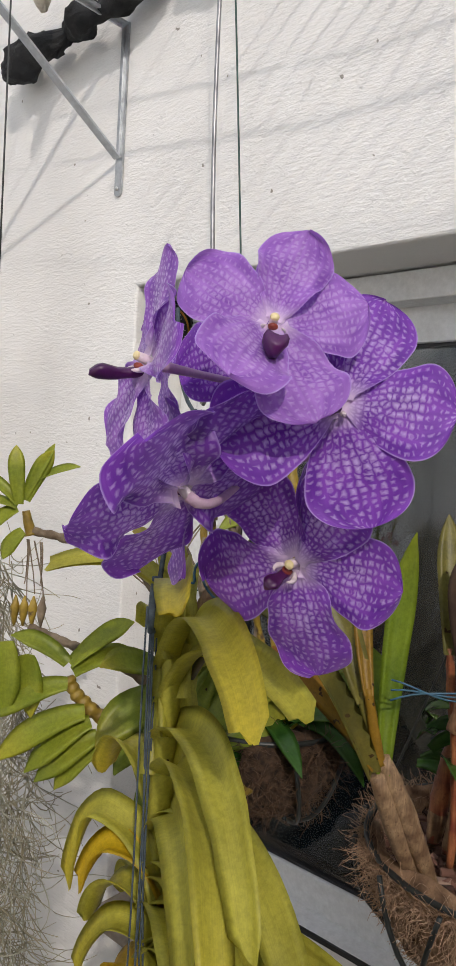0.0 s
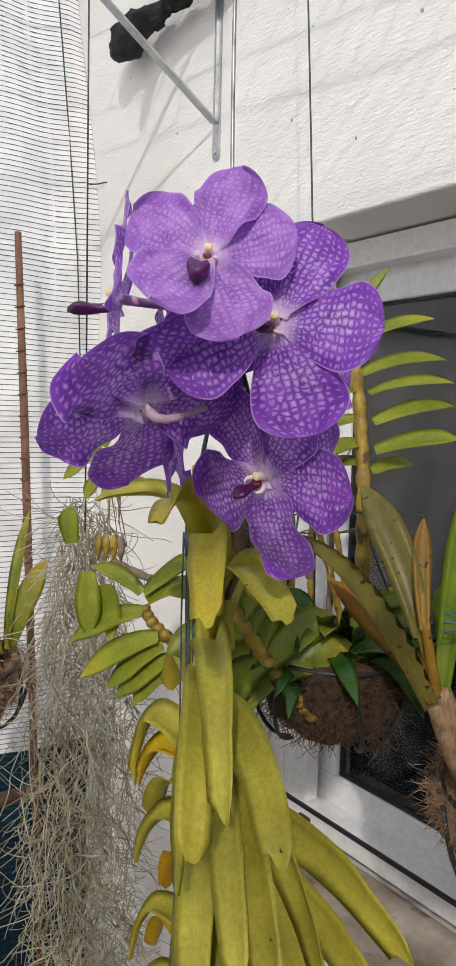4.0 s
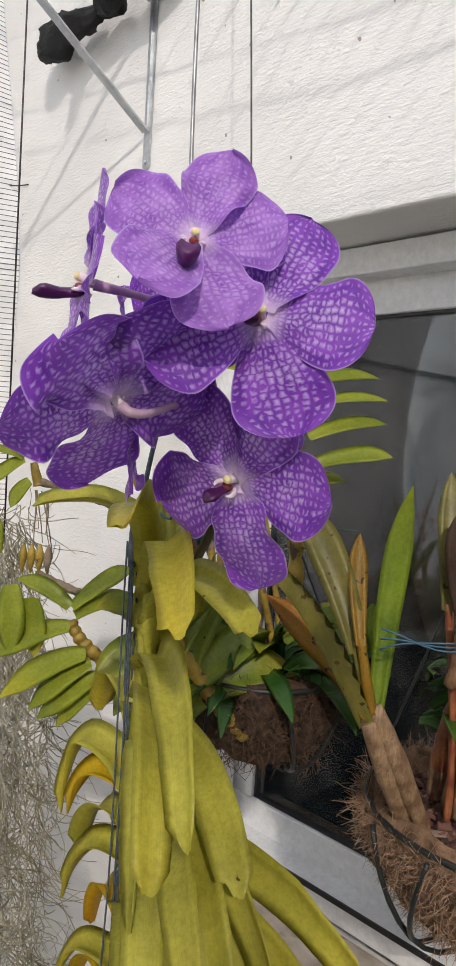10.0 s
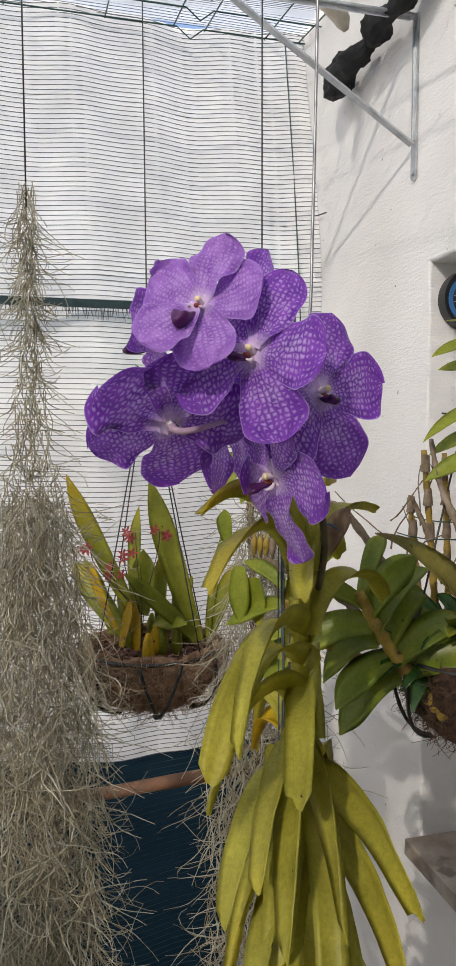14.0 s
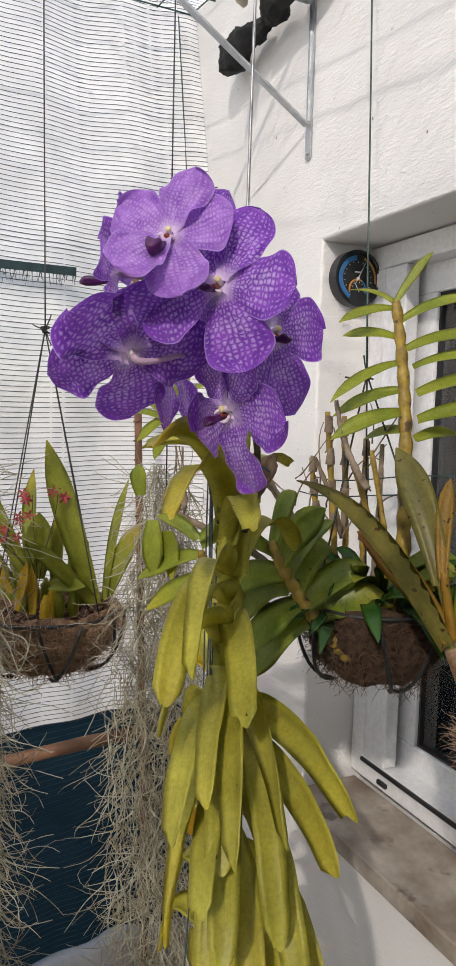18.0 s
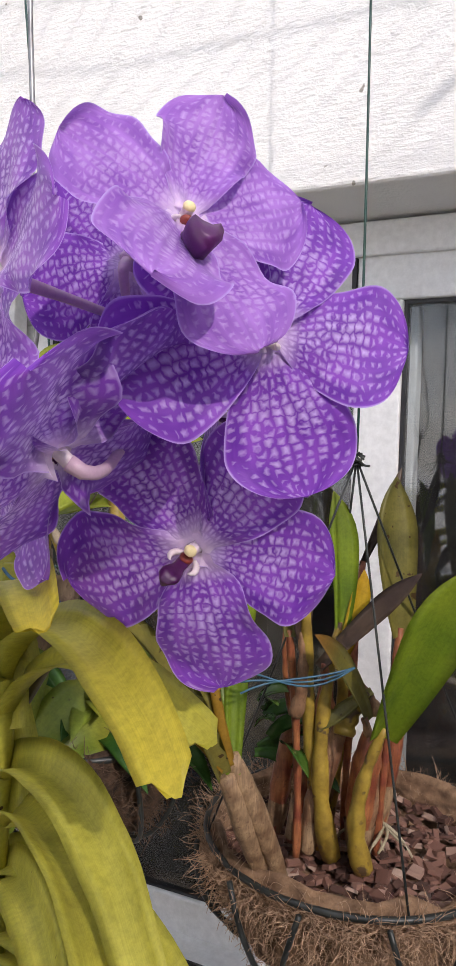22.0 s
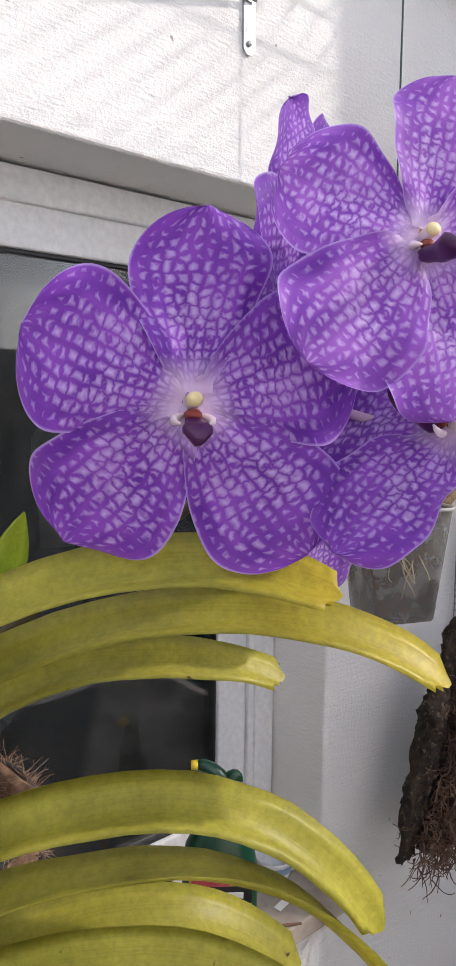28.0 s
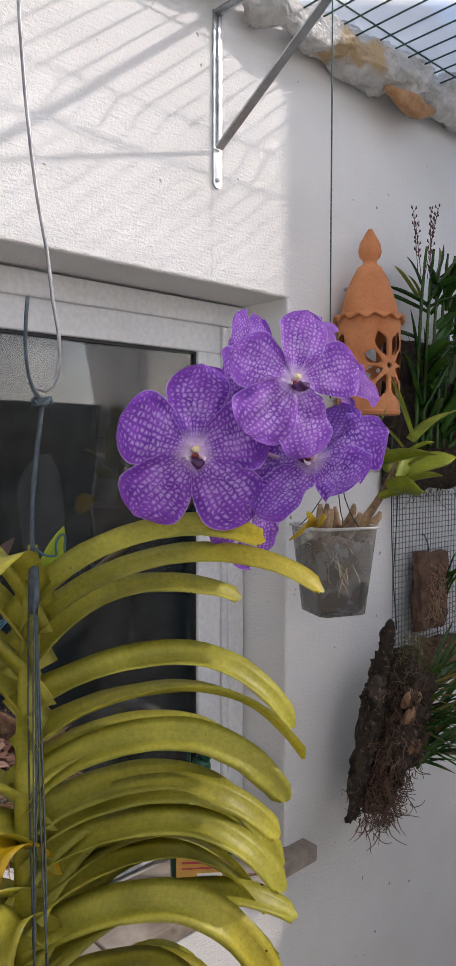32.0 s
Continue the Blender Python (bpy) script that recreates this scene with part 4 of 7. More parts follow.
under(part("stem", bm, VANDA_LEAF, vanda))
rng = random.Random(11)
# heading, height of the foot, reach and height of the crest, reach and height of the tip, lean of the blade
FRONT_RANK = [
    (-45, 1.405, 0.138, 1.482, 0.183, 1.473, 0.10), (-36, 1.384, 0.141, 1.458, 0.236, 1.428, 0.15), (-21, 1.362, 0.101, 1.430, 0.180, 1.414, -0.2),
    (-33, 1.330, 0.117, 1.374, 0.214, 1.312, 0.45), (-38, 1.300, 0.124, 1.352, 0.220, 1.293, 0.30), (-22, 1.275, 0.095, 1.312, 0.190, 1.268, -0.25),
    (-24, 1.236, 0.095, 1.268, 0.216, 1.172, 0.10), (-12, 1.212, 0.098, 1.248, 0.196, 1.172, -0.15), (-15, 1.176, 0.092, 1.212, 0.216, 1.110, -0.1),
    (1, 1.178, 0.110, 1.232, 0.216, 1.198, -0.5), (-30, 1.150, 0.130, 1.170, 0.222, 1.139, 0.2), (-1, 1.140, 0.095, 1.192, 0.205, 1.150, -0.4),
    (-40, 1.262, 0.112, 1.316, 0.205, 1.262, 0.1), (-30, 1.220, 0.105, 1.262, 0.206, 1.212, 0.0), (-37, 1.196, 0.108, 1.240, 0.204, 1.180, 0.2),
    (-27, 1.166, 0.098, 1.206, 0.188, 1.150, 0.1), (-38, 1.134, 0.104, 1.176, 0.200, 1.096, 0.1), (-26, 1.118, 0.098, 1.158, 0.212, 1.092, 0.0),
    (-9, 1.110, 0.100, 1.150, 0.208, 1.062, -0.1), (-30, 1.092, 0.080, 1.120, 0.178, 1.010, 0.3), (-16, 1.060, 0.090, 1.096, 0.190, 1.000, 0.2),
    (2, 1.036, 0.095, 1.078, 0.205, 0.975, -0.1), (-22, 1.020, 0.095, 1.060, 0.190, 0.965, 0.3), (-8, 0.995, 0.100, 1.035, 0.205, 0.945, -0.2),
    (-20, 0.965, 0.090, 1.005, 0.195, 0.905, 0.3), (6, 0.950, 0.098, 0.990, 0.205, 0.890, 0.0), (-12, 0.930, 0.100, 0.970, 0.205, 0.870, 0.0),
    (-24, 0.905, 0.095, 0.945, 0.200, 0.840, 0.2), (0, 0.880, 0.100, 0.920, 0.205, 0.810, -0.1), (-16, 0.855, 0.100, 0.890, 0.205, 0.775, 0.1)]
REAR_RANK = [
    (-135, 1.412, 0.055, 1.468, 0.100, 1.462, 0.2), (150, 1.400, 0.070, 1.480, 0.150, 1.470, 0.0), (132, 1.370, 0.085, 1.450, 0.165, 1.440, 0.1),
    (146, 1.340, 0.085, 1.415, 0.160, 1.385, -0.1), (128, 1.310, 0.085, 1.380, 0.165, 1.340, 0.1), (192, 1.210, 0.062, 1.262, 0.094, 1.190, 0.5),
    (206, 1.205, 0.040, 1.245, 0.070, 1.205, 0.4), (160, 1.240, 0.080, 1.300, 0.150, 1.250, 0.0), (184, 1.170, 0.046, 1.205, 0.082, 1.160, -0.3),
    (214, 1.150, 0.036, 1.185, 0.066, 1.140, 0.3), (172, 1.095, 0.044, 1.135, 0.078, 1.085, 0.2), (150, 1.140, 0.080, 1.190, 0.150, 1.130, 0.0),
    (205, 1.055, 0.046, 1.095, 0.078, 1.035, 0.3), (178, 1.030, 0.050, 1.068, 0.088, 1.022, 0.0), (196, 0.985, 0.050, 1.022, 0.086, 0.960, 0.1),
    (150, 0.970, 0.070, 1.010, 0.130, 0.945, 0.1), (205, 0.930, 0.052, 0.968, 0.088, 0.900, 0.2), (172, 0.880, 0.055, 0.915, 0.092, 0.850, 0.0)]
for rank, rows in ((0, FRONT_RANK), (1, REAR_RANK)):
    for k, (a, z, rc, zc, rt, zt, lean) in enumerate(rows):
        d, up = az(a), Vector((0, 0, 1))
        foot = Vector((STEM.x, STEM.y, z))
        p0, top, end = foot - d * 0.006, foot + d * rc + up * (zc - z), foot + d * rt + up * (zt - z)
        drop = max(0.0, zc - zt)
        spine = bez(p0, p0 + d * rc * 0.22 + up * (zc - z) * 0.62, top - d * rc * 0.42, top, 12)[:-1] + bez(top, top + d * (rt - rc) * 0.45, end - d * (rt - rc) * 0.22 + up * drop * 0.55, end, 12)
        wide = rng.uniform(0.0270, 0.0330) * (0.88 if k < 3 else 1.0) if rank == 0 else rng.uniform(0.026, 0.032)
        bm = bmesh.new()
        blade(bm, spine, wide, fold=rng.uniform(0.60, 0.95), up=up + az(a + 90) * (0.7 * lean - (rng.uniform(0.25, 0.85) if rank == 0 else 0.0)), twist=(rng.uniform(-22, 26) if k < 3 else rng.uniform(-64, 52)) if rank == 0 else rng.uniform(-20, 20), nick=rng.uniform(0.25, 0.7), thick=0.0016,
              shape=lambda t: (1.18 - 0.9 * t if t < 0.2 else 1.0) * (1 - 1.0 * max(0, t - 0.48) ** 2) * (1 - 0.45 * max(0, (t - 0.95) / 0.05) ** 2))
        for v in bm.verts:
            v.co += 0.0012 * noise.noise_vector(v.co * 38 + Vector((k, rank * 9, 0)))
        dry = (rank, k) in ((1, 6), (1, 10), (1, 13))
        under(part("leaf", bm, YELLOW_LEAF if dry else VANDA_LEAF, vanda, "orange-yellow dying strap leaf" if dry else ""))

# hanging wire, hook and the wires that carry the plant
bm = bmesh.new()
tube(bm, bez((-0.170, 0.105, roof_z(-0.170)), (-0.168, 0.104, 2.1), (-0.176, 0.104, 1.85), (-0.150, 0.090, 1.70), 14) + bez((-0.146, 0.088, 1.66), (-0.135, 0.08, 1.60), (-0.150, 0.09, 1.575), (-0.163, 0.098, 1.60), 8), 0.0016, 6)
under(part("hanging_wire", bm, STEEL_WIRE, vanda, "grey steel hanging wire with a hook"))
bm = bmesh.new()
tube(bm, bez((-0.172, 0.080, 1.66), (-0.176, 0.082, 1.62), (-0.170, 0.090, 1.585), (-0.152, 0.088, 1.582), 8), 0.0015, 6)
tube(bm, bez((-0.155, 0.089, 1.584), (-0.165, 0.085, 1.53), (-0.172, 0.080, 1.50), (-0.172, 0.076, 1.46), 10), 0.0019, 6)
for k in range(5):
    tube(bm, [Vector((-0.156, 0.089, 1.582)) + 0.006 * Vector((math.cos(a * 1.3 + k), math.sin(a + k), 0.6 * math.sin(a * 2 + k))) for a in (0.7 * i for i in range(9))], 0.0011, 5)
under(part("twine_tie", bm, TWINE, vanda, "knotted blue-grey twine"))
# a short blue tie from the wire to the flower spike, and an old dry sheath behind it
bm = bmesh.new()
tube(bm, bez((-0.165, 0.085, 1.468), (-0.160, 0.085, 1.462), (-0.154, 0.085, 1.460), (-0.147, 0.086, 1.460), 8) + bez((-0.146, 0.086, 1.462), (-0.150, 0.086, 1.474), (-0.138, 0.086, 1.482), (-0.138, 0.086, 1.473), 8)
     + bez((-0.139, 0.086, 1.468), (-0.140, 0.087, 1.458), (-0.128, 0.090, 1.450), (-0.120, 0.094, 1.445), 8), 0.0010, 5)
tube(bm, bez((-0.122, 0.093, 1.444), (-0.118, 0.090, 1.454), (-0.110, 0.094, 1.452), (-0.106, 0.098, 1.447), 7), 0.0010, 5)
under(part("tie_wire", bm, BLUE_TWINE, vanda, "short blue tie wire"))
bm = bmesh.new()
blade(bm, bez((-0.160, 0.112, 1.415), (-0.157, 0.116, 1.43), (-0.152, 0.122, 1.445), (-0.146, 0.126, 1.460), 9), 0.026, fold=0.7, up=Vector((0.3, -0.9, 0.2)), twist=12, nick=0.5)
under(part("dry_sheath", bm, PAPERY, vanda, "dry pinkish-brown leaf sheath"))
bm = bmesh.new()
tube(bm, [(-0.173, 0.074, 1.462), (-0.173, 0.073, 1.45), (-0.1735, 0.072, 1.43), (-0.174, 0.072, 1.42)], [0.0035, 0.0043, 0.004, 0.003], 8)
under(part("wire_collar", bm, TWINE, vanda))
for k in range(5):
    bm = bmesh.new()
    dx = 0.004 * math.cos(k * 1.9)
    dy = 0.004 * math.sin(k * 1.9)
    tube(bm, [(-0.174 + dx * (0.5 + 2.8 * u * (1 + 0.5 * math.sin(u * 7 + k))), 0.072 + dy * (0.5 + 3.0 * u + 1.2 * math.sin(u * 6 + k)) - 0.004 * u, 1.44 - 0.62 * u) for u in (i / 13 for i in range(14))], 0.0008, 5)
    under(part("carrying_wire", bm, TWINE, vanda, "grey wire running down the stem"))


# ---- strands, baskets and hung plants ----
def strands(name, curves, radius, material, parent=None, sides=3):
    """Many fine curved fibres in one mesh."""
    verts, faces = [], []
    for pts in curves:
        base = len(verts)
        n = len(pts)
        for i, p in enumerate(pts):
            d = (pts[min(i + 1, n - 1)] - pts[max(i - 1, 0)]).normalized()
            s = d.orthogonal().normalized()
            u = d.cross(s)
            r = radius * (1 - 0.5 * i / n)
            for k in range(sides):
                a = 2 * math.pi * k / sides
                verts.append(p + r * (math.cos(a) * s + math.sin(a) * u))
        for i in range(n - 1):
            for k in range(sides):
                j = (k + 1) % sides
                faces.append((base + i * sides + k, base + i * sides + j, base + (i + 1) * sides + j, base + (i + 1) * sides + k))
    me = bpy.data.meshes.new(name)
    me.from_pydata(verts, [], faces)
    me.polygons.foreach_set("use_smooth", [True] * len(faces))
    me.materials.append(material)
    ob = new(name, me)
    if parent is not None:
        ob.parent = parent
    ob["kind"] = "stuff"
    return ob


def curl(rng, start, heading, length, n=9, wild=0.6, fall=0.25):
    p, d = Vector(start), Vector(heading).normalized()
    out = [p.copy()]
    turn = Vector((rng.gauss(0, 1), rng.gauss(0, 1), rng.gauss(0, 1)))
    for _ in range(n - 1):
        turn = (turn + Vector((rng.gauss(0, 1), rng.gauss(0, 1), rng.gauss(0, 1))) * 0.6) * 0.85
        d = (d + turn * wild * 0.35 + Vector((0, 0, -fall))).normalized()
        p = p + d * (length / n)
        out.append(p.copy())
    return out


def leaf_between(base, tip, width, parent, material, arch=0.12, fold=0.35, seed=0, side=0.0, shape=None, name="leaf", n=12):
    """One leaf from its base to its tip, arching a little."""
    rng = random.Random(seed)
    b, t = Vector(base), Vector(tip)
    d = t - b
    L = d.length
    lift = Vector((0, 0, 1))
    out = Vector((rng.uniform(-1, 1), rng.uniform(-1, 1), 0)) * 0.06 * L
    spine = bez(b, b + d * 0.33 + lift * arch * L + out, b + d * 0.72 + lift * arch * L * 0.9 + out, t, n)
    up = Vector((0.42 + rng.uniform(-0.25, 0.25), -0.48 + rng.uniform(-0.25, 0.25), 0.70)) if abs(d.normalized().z) < 0.8 else Vector((0.62, -0.75, 0.2))
    bm = bmesh.new()
    blade(bm, spine, width, fold=fold, up=up, twist=rng.uniform(-18, 18), thick=0.0009, shape=shape or (lambda s: (0.30 + 0.70 * math.sin(math.pi * min(1.0, 0.12 + 0.62 * s)) ** 1.0) * (1 - max(0.0, (s - 0.55) / 0.45) ** 2.2) + 0.02))
    ob = part(name, bm, material, parent)
    ob.matrix_parent_inverse = Matrix.Translation(parent.location).inverted()
    return ob


def fixed(ob, parent):
    ob.matrix_parent_inverse = Matrix.Translation(parent.location).inverted()
    return ob


def basket(holder, centre, radius, depth, knot, seed, hair=260, fill=True, wires=4, ribs=10, wire=BLACK_WIRE, rim_r=0.0030, coir=COIR, hair_mat=None):
    """A hanging wire basket lined with coir: liner, fibres, rim, ribs, hangers and potting bark."""
    c = Vector(centre)
    rng = random.Random(seed)
    prof = [(radius * 0.12, -depth), (radius * 0.45, -depth * 0.97), (radius * 0.74, -depth * 0.78), (radius * 0.92, -depth * 0.45), (radius * 0.985, -depth * 0.12),
            (radius * 0.99, 0.006), (radius * 0.95, 0.012), (radius * 0.90, 0.006), (radius * 0.88, -depth * 0.25), (radius * 0.4, -depth * 0.22), (0.002, -depth * 0.20)]
    bm = bmesh.new()
    lathe(bm, [(r, c.z + z) for r, z in prof], 32, (c.x, c.y))
    lumpy(bm, 0.012, 26, seed)
    lumpy(bm, 0.005, 70, seed + 3)
    fixed(part("coir_liner", bm, coir, holder, "shaggy brown coir lining"), holder)
    curves = []
    for _ in range(hair):
        a, u = rng.uniform(0, 2 * math.pi), rng.uniform(0.05, 0.93)
        r = radius * (0.50 + 0.50 * math.sin(u * math.pi / 2)) * 1.0
        z = -depth * (1 - u) ** 1.3
        r += rng.uniform(0.0, 0.006)
        p = c + Vector((r * math.cos(a), r * math.sin(a), z + 0.004))
        tang = Vector((-math.sin(a), math.cos(a), 0)) * rng.choice((-1, 1)) + Vector((math.cos(a), math.sin(a), 0)) * rng.uniform(-0.2, 0.35) + Vector((0, 0, rng.uniform(-0.6, 0.5)))
        curves.append(curl(rng, p, tang, rng.uniform(0.02, 0.05), 8, 1.7, 0.02))
    fixed(strands("coir_fibre", curves, 0.00048, hair_mat or COIR_HAIR, holder), holder)
    bm = bmesh.new()
    ring = [c + Vector((radius * 1.01 * math.cos(a), radius * 1.01 * math.sin(a), 0.004)) for a in (2 * math.pi * k / 40 for k in range(41))]
    tube(bm, ring, rim_r, 6, caps=False)
    fixed(part("rim", bm, BLACK_WIRE, holder, "coated wire rim"), holder)
    for k in range(ribs):
        a = 2 * math.pi * k / ribs + 0.2
        bend = 0.35 * (1 if k % 2 else -1)
        bm = bmesh.new()
        pts = []
        for i in range(9):
            u = i / 8
            aa = a + bend * u
            r = radius * 1.09 * math.cos(u * 1.15) ** 0.7
            pts.append(c + Vector((r * math.cos(aa), r * math.sin(aa), 0.003 - depth * 1.0 * math.sin(u * math.pi / 2))))
        tube(bm, pts, rim_r * 0.82, 6)
        fixed(part("rib", bm, wire, holder), holder)
    if knot is not None:
        for k in range(wires):
            a = 2 * math.pi * k / wires + 0.55
            bm = bmesh.new()
            p = c + Vector((radius * math.cos(a), radius * math.sin(a), 0.004))
            tube(bm, bez(p, p.lerp(Vector(knot), 0.3) + Vector((0, 0, -0.004)), p.lerp(Vector(knot), 0.7), knot, 6), 0.0013, 5)
            fixed(part("hanger", bm, wire, holder, "thin coated hanging wire"), holder)
        bm = bmesh.new()
        kn = Vector(knot)
        for k in range(6):
            tube(bm, [kn + 0.007 * Vector((math.cos(1.7 * i + k), math.sin(1.3 * i + 2 * k), 0.9 * math.sin(i + k))) for i in range(6)], 0.0013, 5)
        for k in range(5):
            dd = Vector((rng.uniform(-1, 1), rng.uniform(-1, 1), rng.uniform(-0.5, 0.9))).normalized()
            tube(bm, bez(kn, kn + dd * 0.012, kn + dd * 0.02 + Vector((0, 0, -0.004)), kn + dd * 0.032, 5), 0.0012, 5)
        fixed(part("wire_knot", bm, wire, holder, "twisted wire knot"), holder)
    if fill:
        verts, faces = [], []
        for _ in range(620):
            a, r = rng.uniform(0, 2 * math.pi), radius * 0.88 * math.sqrt(rng.random())
            m = Matrix.Translation(c + Vector((r * math.cos(a), r * math.sin(a), -depth * 0.20 + rng.uniform(0, 0.012)))) @ Euler((rng.uniform(-0.45, 0.45), rng.uniform(-0.45, 0.45), rng.uniform(0, 6.3))).to_matrix().to_4x4()
            sx, sy, sz = rng.uniform(0.005, 0.014), rng.uniform(0.004, 0.009), rng.uniform(0.0010, 0.0024)
            base = len(verts)
            for x, y, z in ((-1, -0.7, -1), (0.8, -1, -1), (1, 0.8, -1), (-0.7, 1, -1), (-0.8, -0.6, 1), (0.7, -0.8, 1), (0.8, 0.7, 1), (-0.6, 0.8, 1)):
                verts.append(m @ Vector((x * sx, y * sy, z * sz)))
            for f in ((3, 2, 1, 0), (4, 5, 6, 7), (0, 1, 5, 4), (1, 2, 6, 5), (2, 3, 7, 6), (3, 0, 4, 7)):
                faces.append(tuple(base + k for k in f))
        me = bpy.data.meshes.new("bark_mulch")
        me.from_pydata(verts, [], faces)
        me.materials.append(BARK_CHIP)
        ob = new("bark_mulch", me)
        ob.parent = holder
        ob["kind"] = "stuff"
        fixed(ob, holder)


def chip_material():
    m, nt, b = mat("bark_chip_mix")
    g = nt.nodes.new("ShaderNodeNewGeometry")
    c = ramp(nt, g.outputs["Random Per Island"], [(0.0, (0.045, 0.020, 0.014)), (0.5, (0.14, 0.062, 0.044)), (0.88, (0.24, 0.125, 0.092)), (1.0, (0.42, 0.30, 0.24))])
    nt.links.new(c, b.inputs["Base Color"])
    b.inputs["Roughness"].default_value = 0.85
    n = node(nt, "ShaderNodeTexNoise", Scale=260.0, Detail=4.0)
    bp = node(nt, "ShaderNodeBump", Strength=0.5, Distance=0.001)
    nt.links.new(n.outputs[0], bp.inputs["Height"])
    nt.links.new(bp.outputs[0], b.inputs["Normal"])
    return m


BARK_CHIP = chip_material()


def cane(holder, points, r0, r1, material, name="cane", joints=0, label=""):
    """A jointed orchid cane."""
    pts = bez(*points, max(18, 6 * joints + 1)) if len(points) == 4 else [Vector(p) for p in points]
    n = len(pts)
    rad = []
    for i in range(n):
        t = i / (n - 1)
        r = r0 + (r1 - r0) * t
        if joints:
            u = (joints * t) % 1.0
            r *= 0.90 + 0.22 * math.sin(math.pi * min(1.0, u * 1.15)) + (0.14 if u > 0.86 else 0.0)
        rad.append(r)
    bm = bmesh.new()
    tube(bm, pts, rad, 8)
    lumpy(bm, 0.0008, 140, r0 * 1000)
    return fixed(part(name, bm, material, holder, label), holder)


def wire_run(name, points, r, material, label):
    bm = bmesh.new()
    tube(bm, points, r, 5)
    return tagged(part(name, bm, material), label, "wire", "hanging wires")


# --- plant lists: base, tip, width ---
DEN_TOP = [
    ((-0.309, 0.398, 1.625), (-0.255, 0.471, 1.656), 0.019),
    ((-0.303, 0.403, 1.588), (-0.263, 0.508, 1.610), 0.021),
    ((-0.296, 0.410, 1.564), (-0.230, 0.481, 1.580), 0.024),
    ((-0.291, 0.414, 1.530), (-0.246, 0.507, 1.553), 0.026),
    ((-0.287, 0.414, 1.496), (-0.214, 0.477, 1.513), 0.027),
    ((-0.287, 0.411, 1.471), (-0.288, 0.487, 1.479), 0.023),
    ((-0.317, 0.390, 1.647), (-0.365, 0.354, 1.669), 0.017),
    ((-0.317, 0.388, 1.640), (-0.336, 0.318, 1.620), 0.018),
    ((-0.312, 0.390, 1.603), (-0.374, 0.350, 1.608), 0.018),
    ((-0.307, 0.394, 1.569), (-0.324, 0.302, 1.517), 0.021),
    ((-0.303, 0.395, 1.534), (-0.363, 0.332, 1.499), 0.022),
    ((-0.298, 0.398, 1.505), (-0.328, 0.307, 1.469), 0.025),
    ((-0.295, 0.399, 1.481), (-0.347, 0.372, 1.469), 0.025),
    ((-0.316, 0.391, 1.647), (-0.296, 0.433, 1.715), 0.013),
]
DEN_LOW = [
    ((-0.295, 0.220, 1.319), (-0.265, 0.263, 1.389), 0.032),
    ((-0.290, 0.228, 1.298), (-0.303, 0.300, 1.367), 0.033),
    ((-0.286, 0.237, 1.282), (-0.320, 0.305, 1.335), 0.035),
    ((-0.281, 0.247, 1.266), (-0.257, 0.325, 1.315), 0.038),
    ((-0.276, 0.257, 1.251), (-0.227, 0.340, 1.272), 0.039),
    ((-0.299, 0.213, 1.334), (-0.315, 0.246, 1.406), 0.021),
    ((-0.299, 0.210, 1.329), (-0.299, 0.127, 1.355), 0.030),
    ((-0.293, 0.223, 1.303), (-0.318, 0.142, 1.270), 0.035),
    ((-0.288, 0.232, 1.287), (-0.333, 0.179, 1.228), 0.037),
    ((-0.283, 0.240, 1.266), (-0.281, 0.173, 1.215), 0.038),
    ((-0.277, 0.252, 1.245), (-0.313, 0.192, 1.170), 0.039),
]
KEIKI = [
    ((-0.425, 0.116, 1.493), (-0.432, 0.114, 1.552), 0.013),
    ((-0.421, 0.121, 1.500), (-0.406, 0.142, 1.556), 0.008),
    ((-0.421, 0.121, 1.497), (-0.405, 0.141, 1.549), 0.014),
    ((-0.414, 0.129, 1.519), (-0.386, 0.160, 1.534), 0.010),
    ((-0.426, 0.115, 1.493), (-0.457, 0.086, 1.524), 0.010),
    ((-0.427, 0.114, 1.490), (-0.459, 0.081, 1.497), 0.012),
    ((-0.426, 0.115, 1.488), (-0.451, 0.086, 1.459), 0.015),
    ((-0.420, 0.119, 1.466), (-0.432, 0.104, 1.437), 0.013),
]
KEIKI_LOW = [
    ((-0.364, 0.139, 1.341), (-0.403, 0.099, 1.367), 0.016),
    ((-0.361, 0.141, 1.340), (-0.322, 0.186, 1.384), 0.018),
    ((-0.358, 0.143, 1.332), (-0.319, 0.186, 1.355), 0.018),
    ((-0.362, 0.139, 1.320), (-0.416, 0.079, 1.284), 0.020),
    ((-0.348, 0.151, 1.293), (-0.406, 0.087, 1.244), 0.023),
    ((-0.343, 0.155, 1.284), (-0.384, 0.108, 1.234), 0.021),
    ((-0.337, 0.160, 1.271), (-0.377, 0.115, 1.225), 0.020),
    ((-0.334, 0.163, 1.261), (-0.363, 0.129, 1.218), 0.020),
    ((-0.406, 0.096, 1.361), (-0.402, 0.094, 1.288), 0.023),
    ((-0.391, 0.110, 1.349), (-0.384, 0.113, 1.287), 0.023),
    ((-0.420, 0.084, 1.392), (-0.427, 0.080, 1.431), 0.020),
]
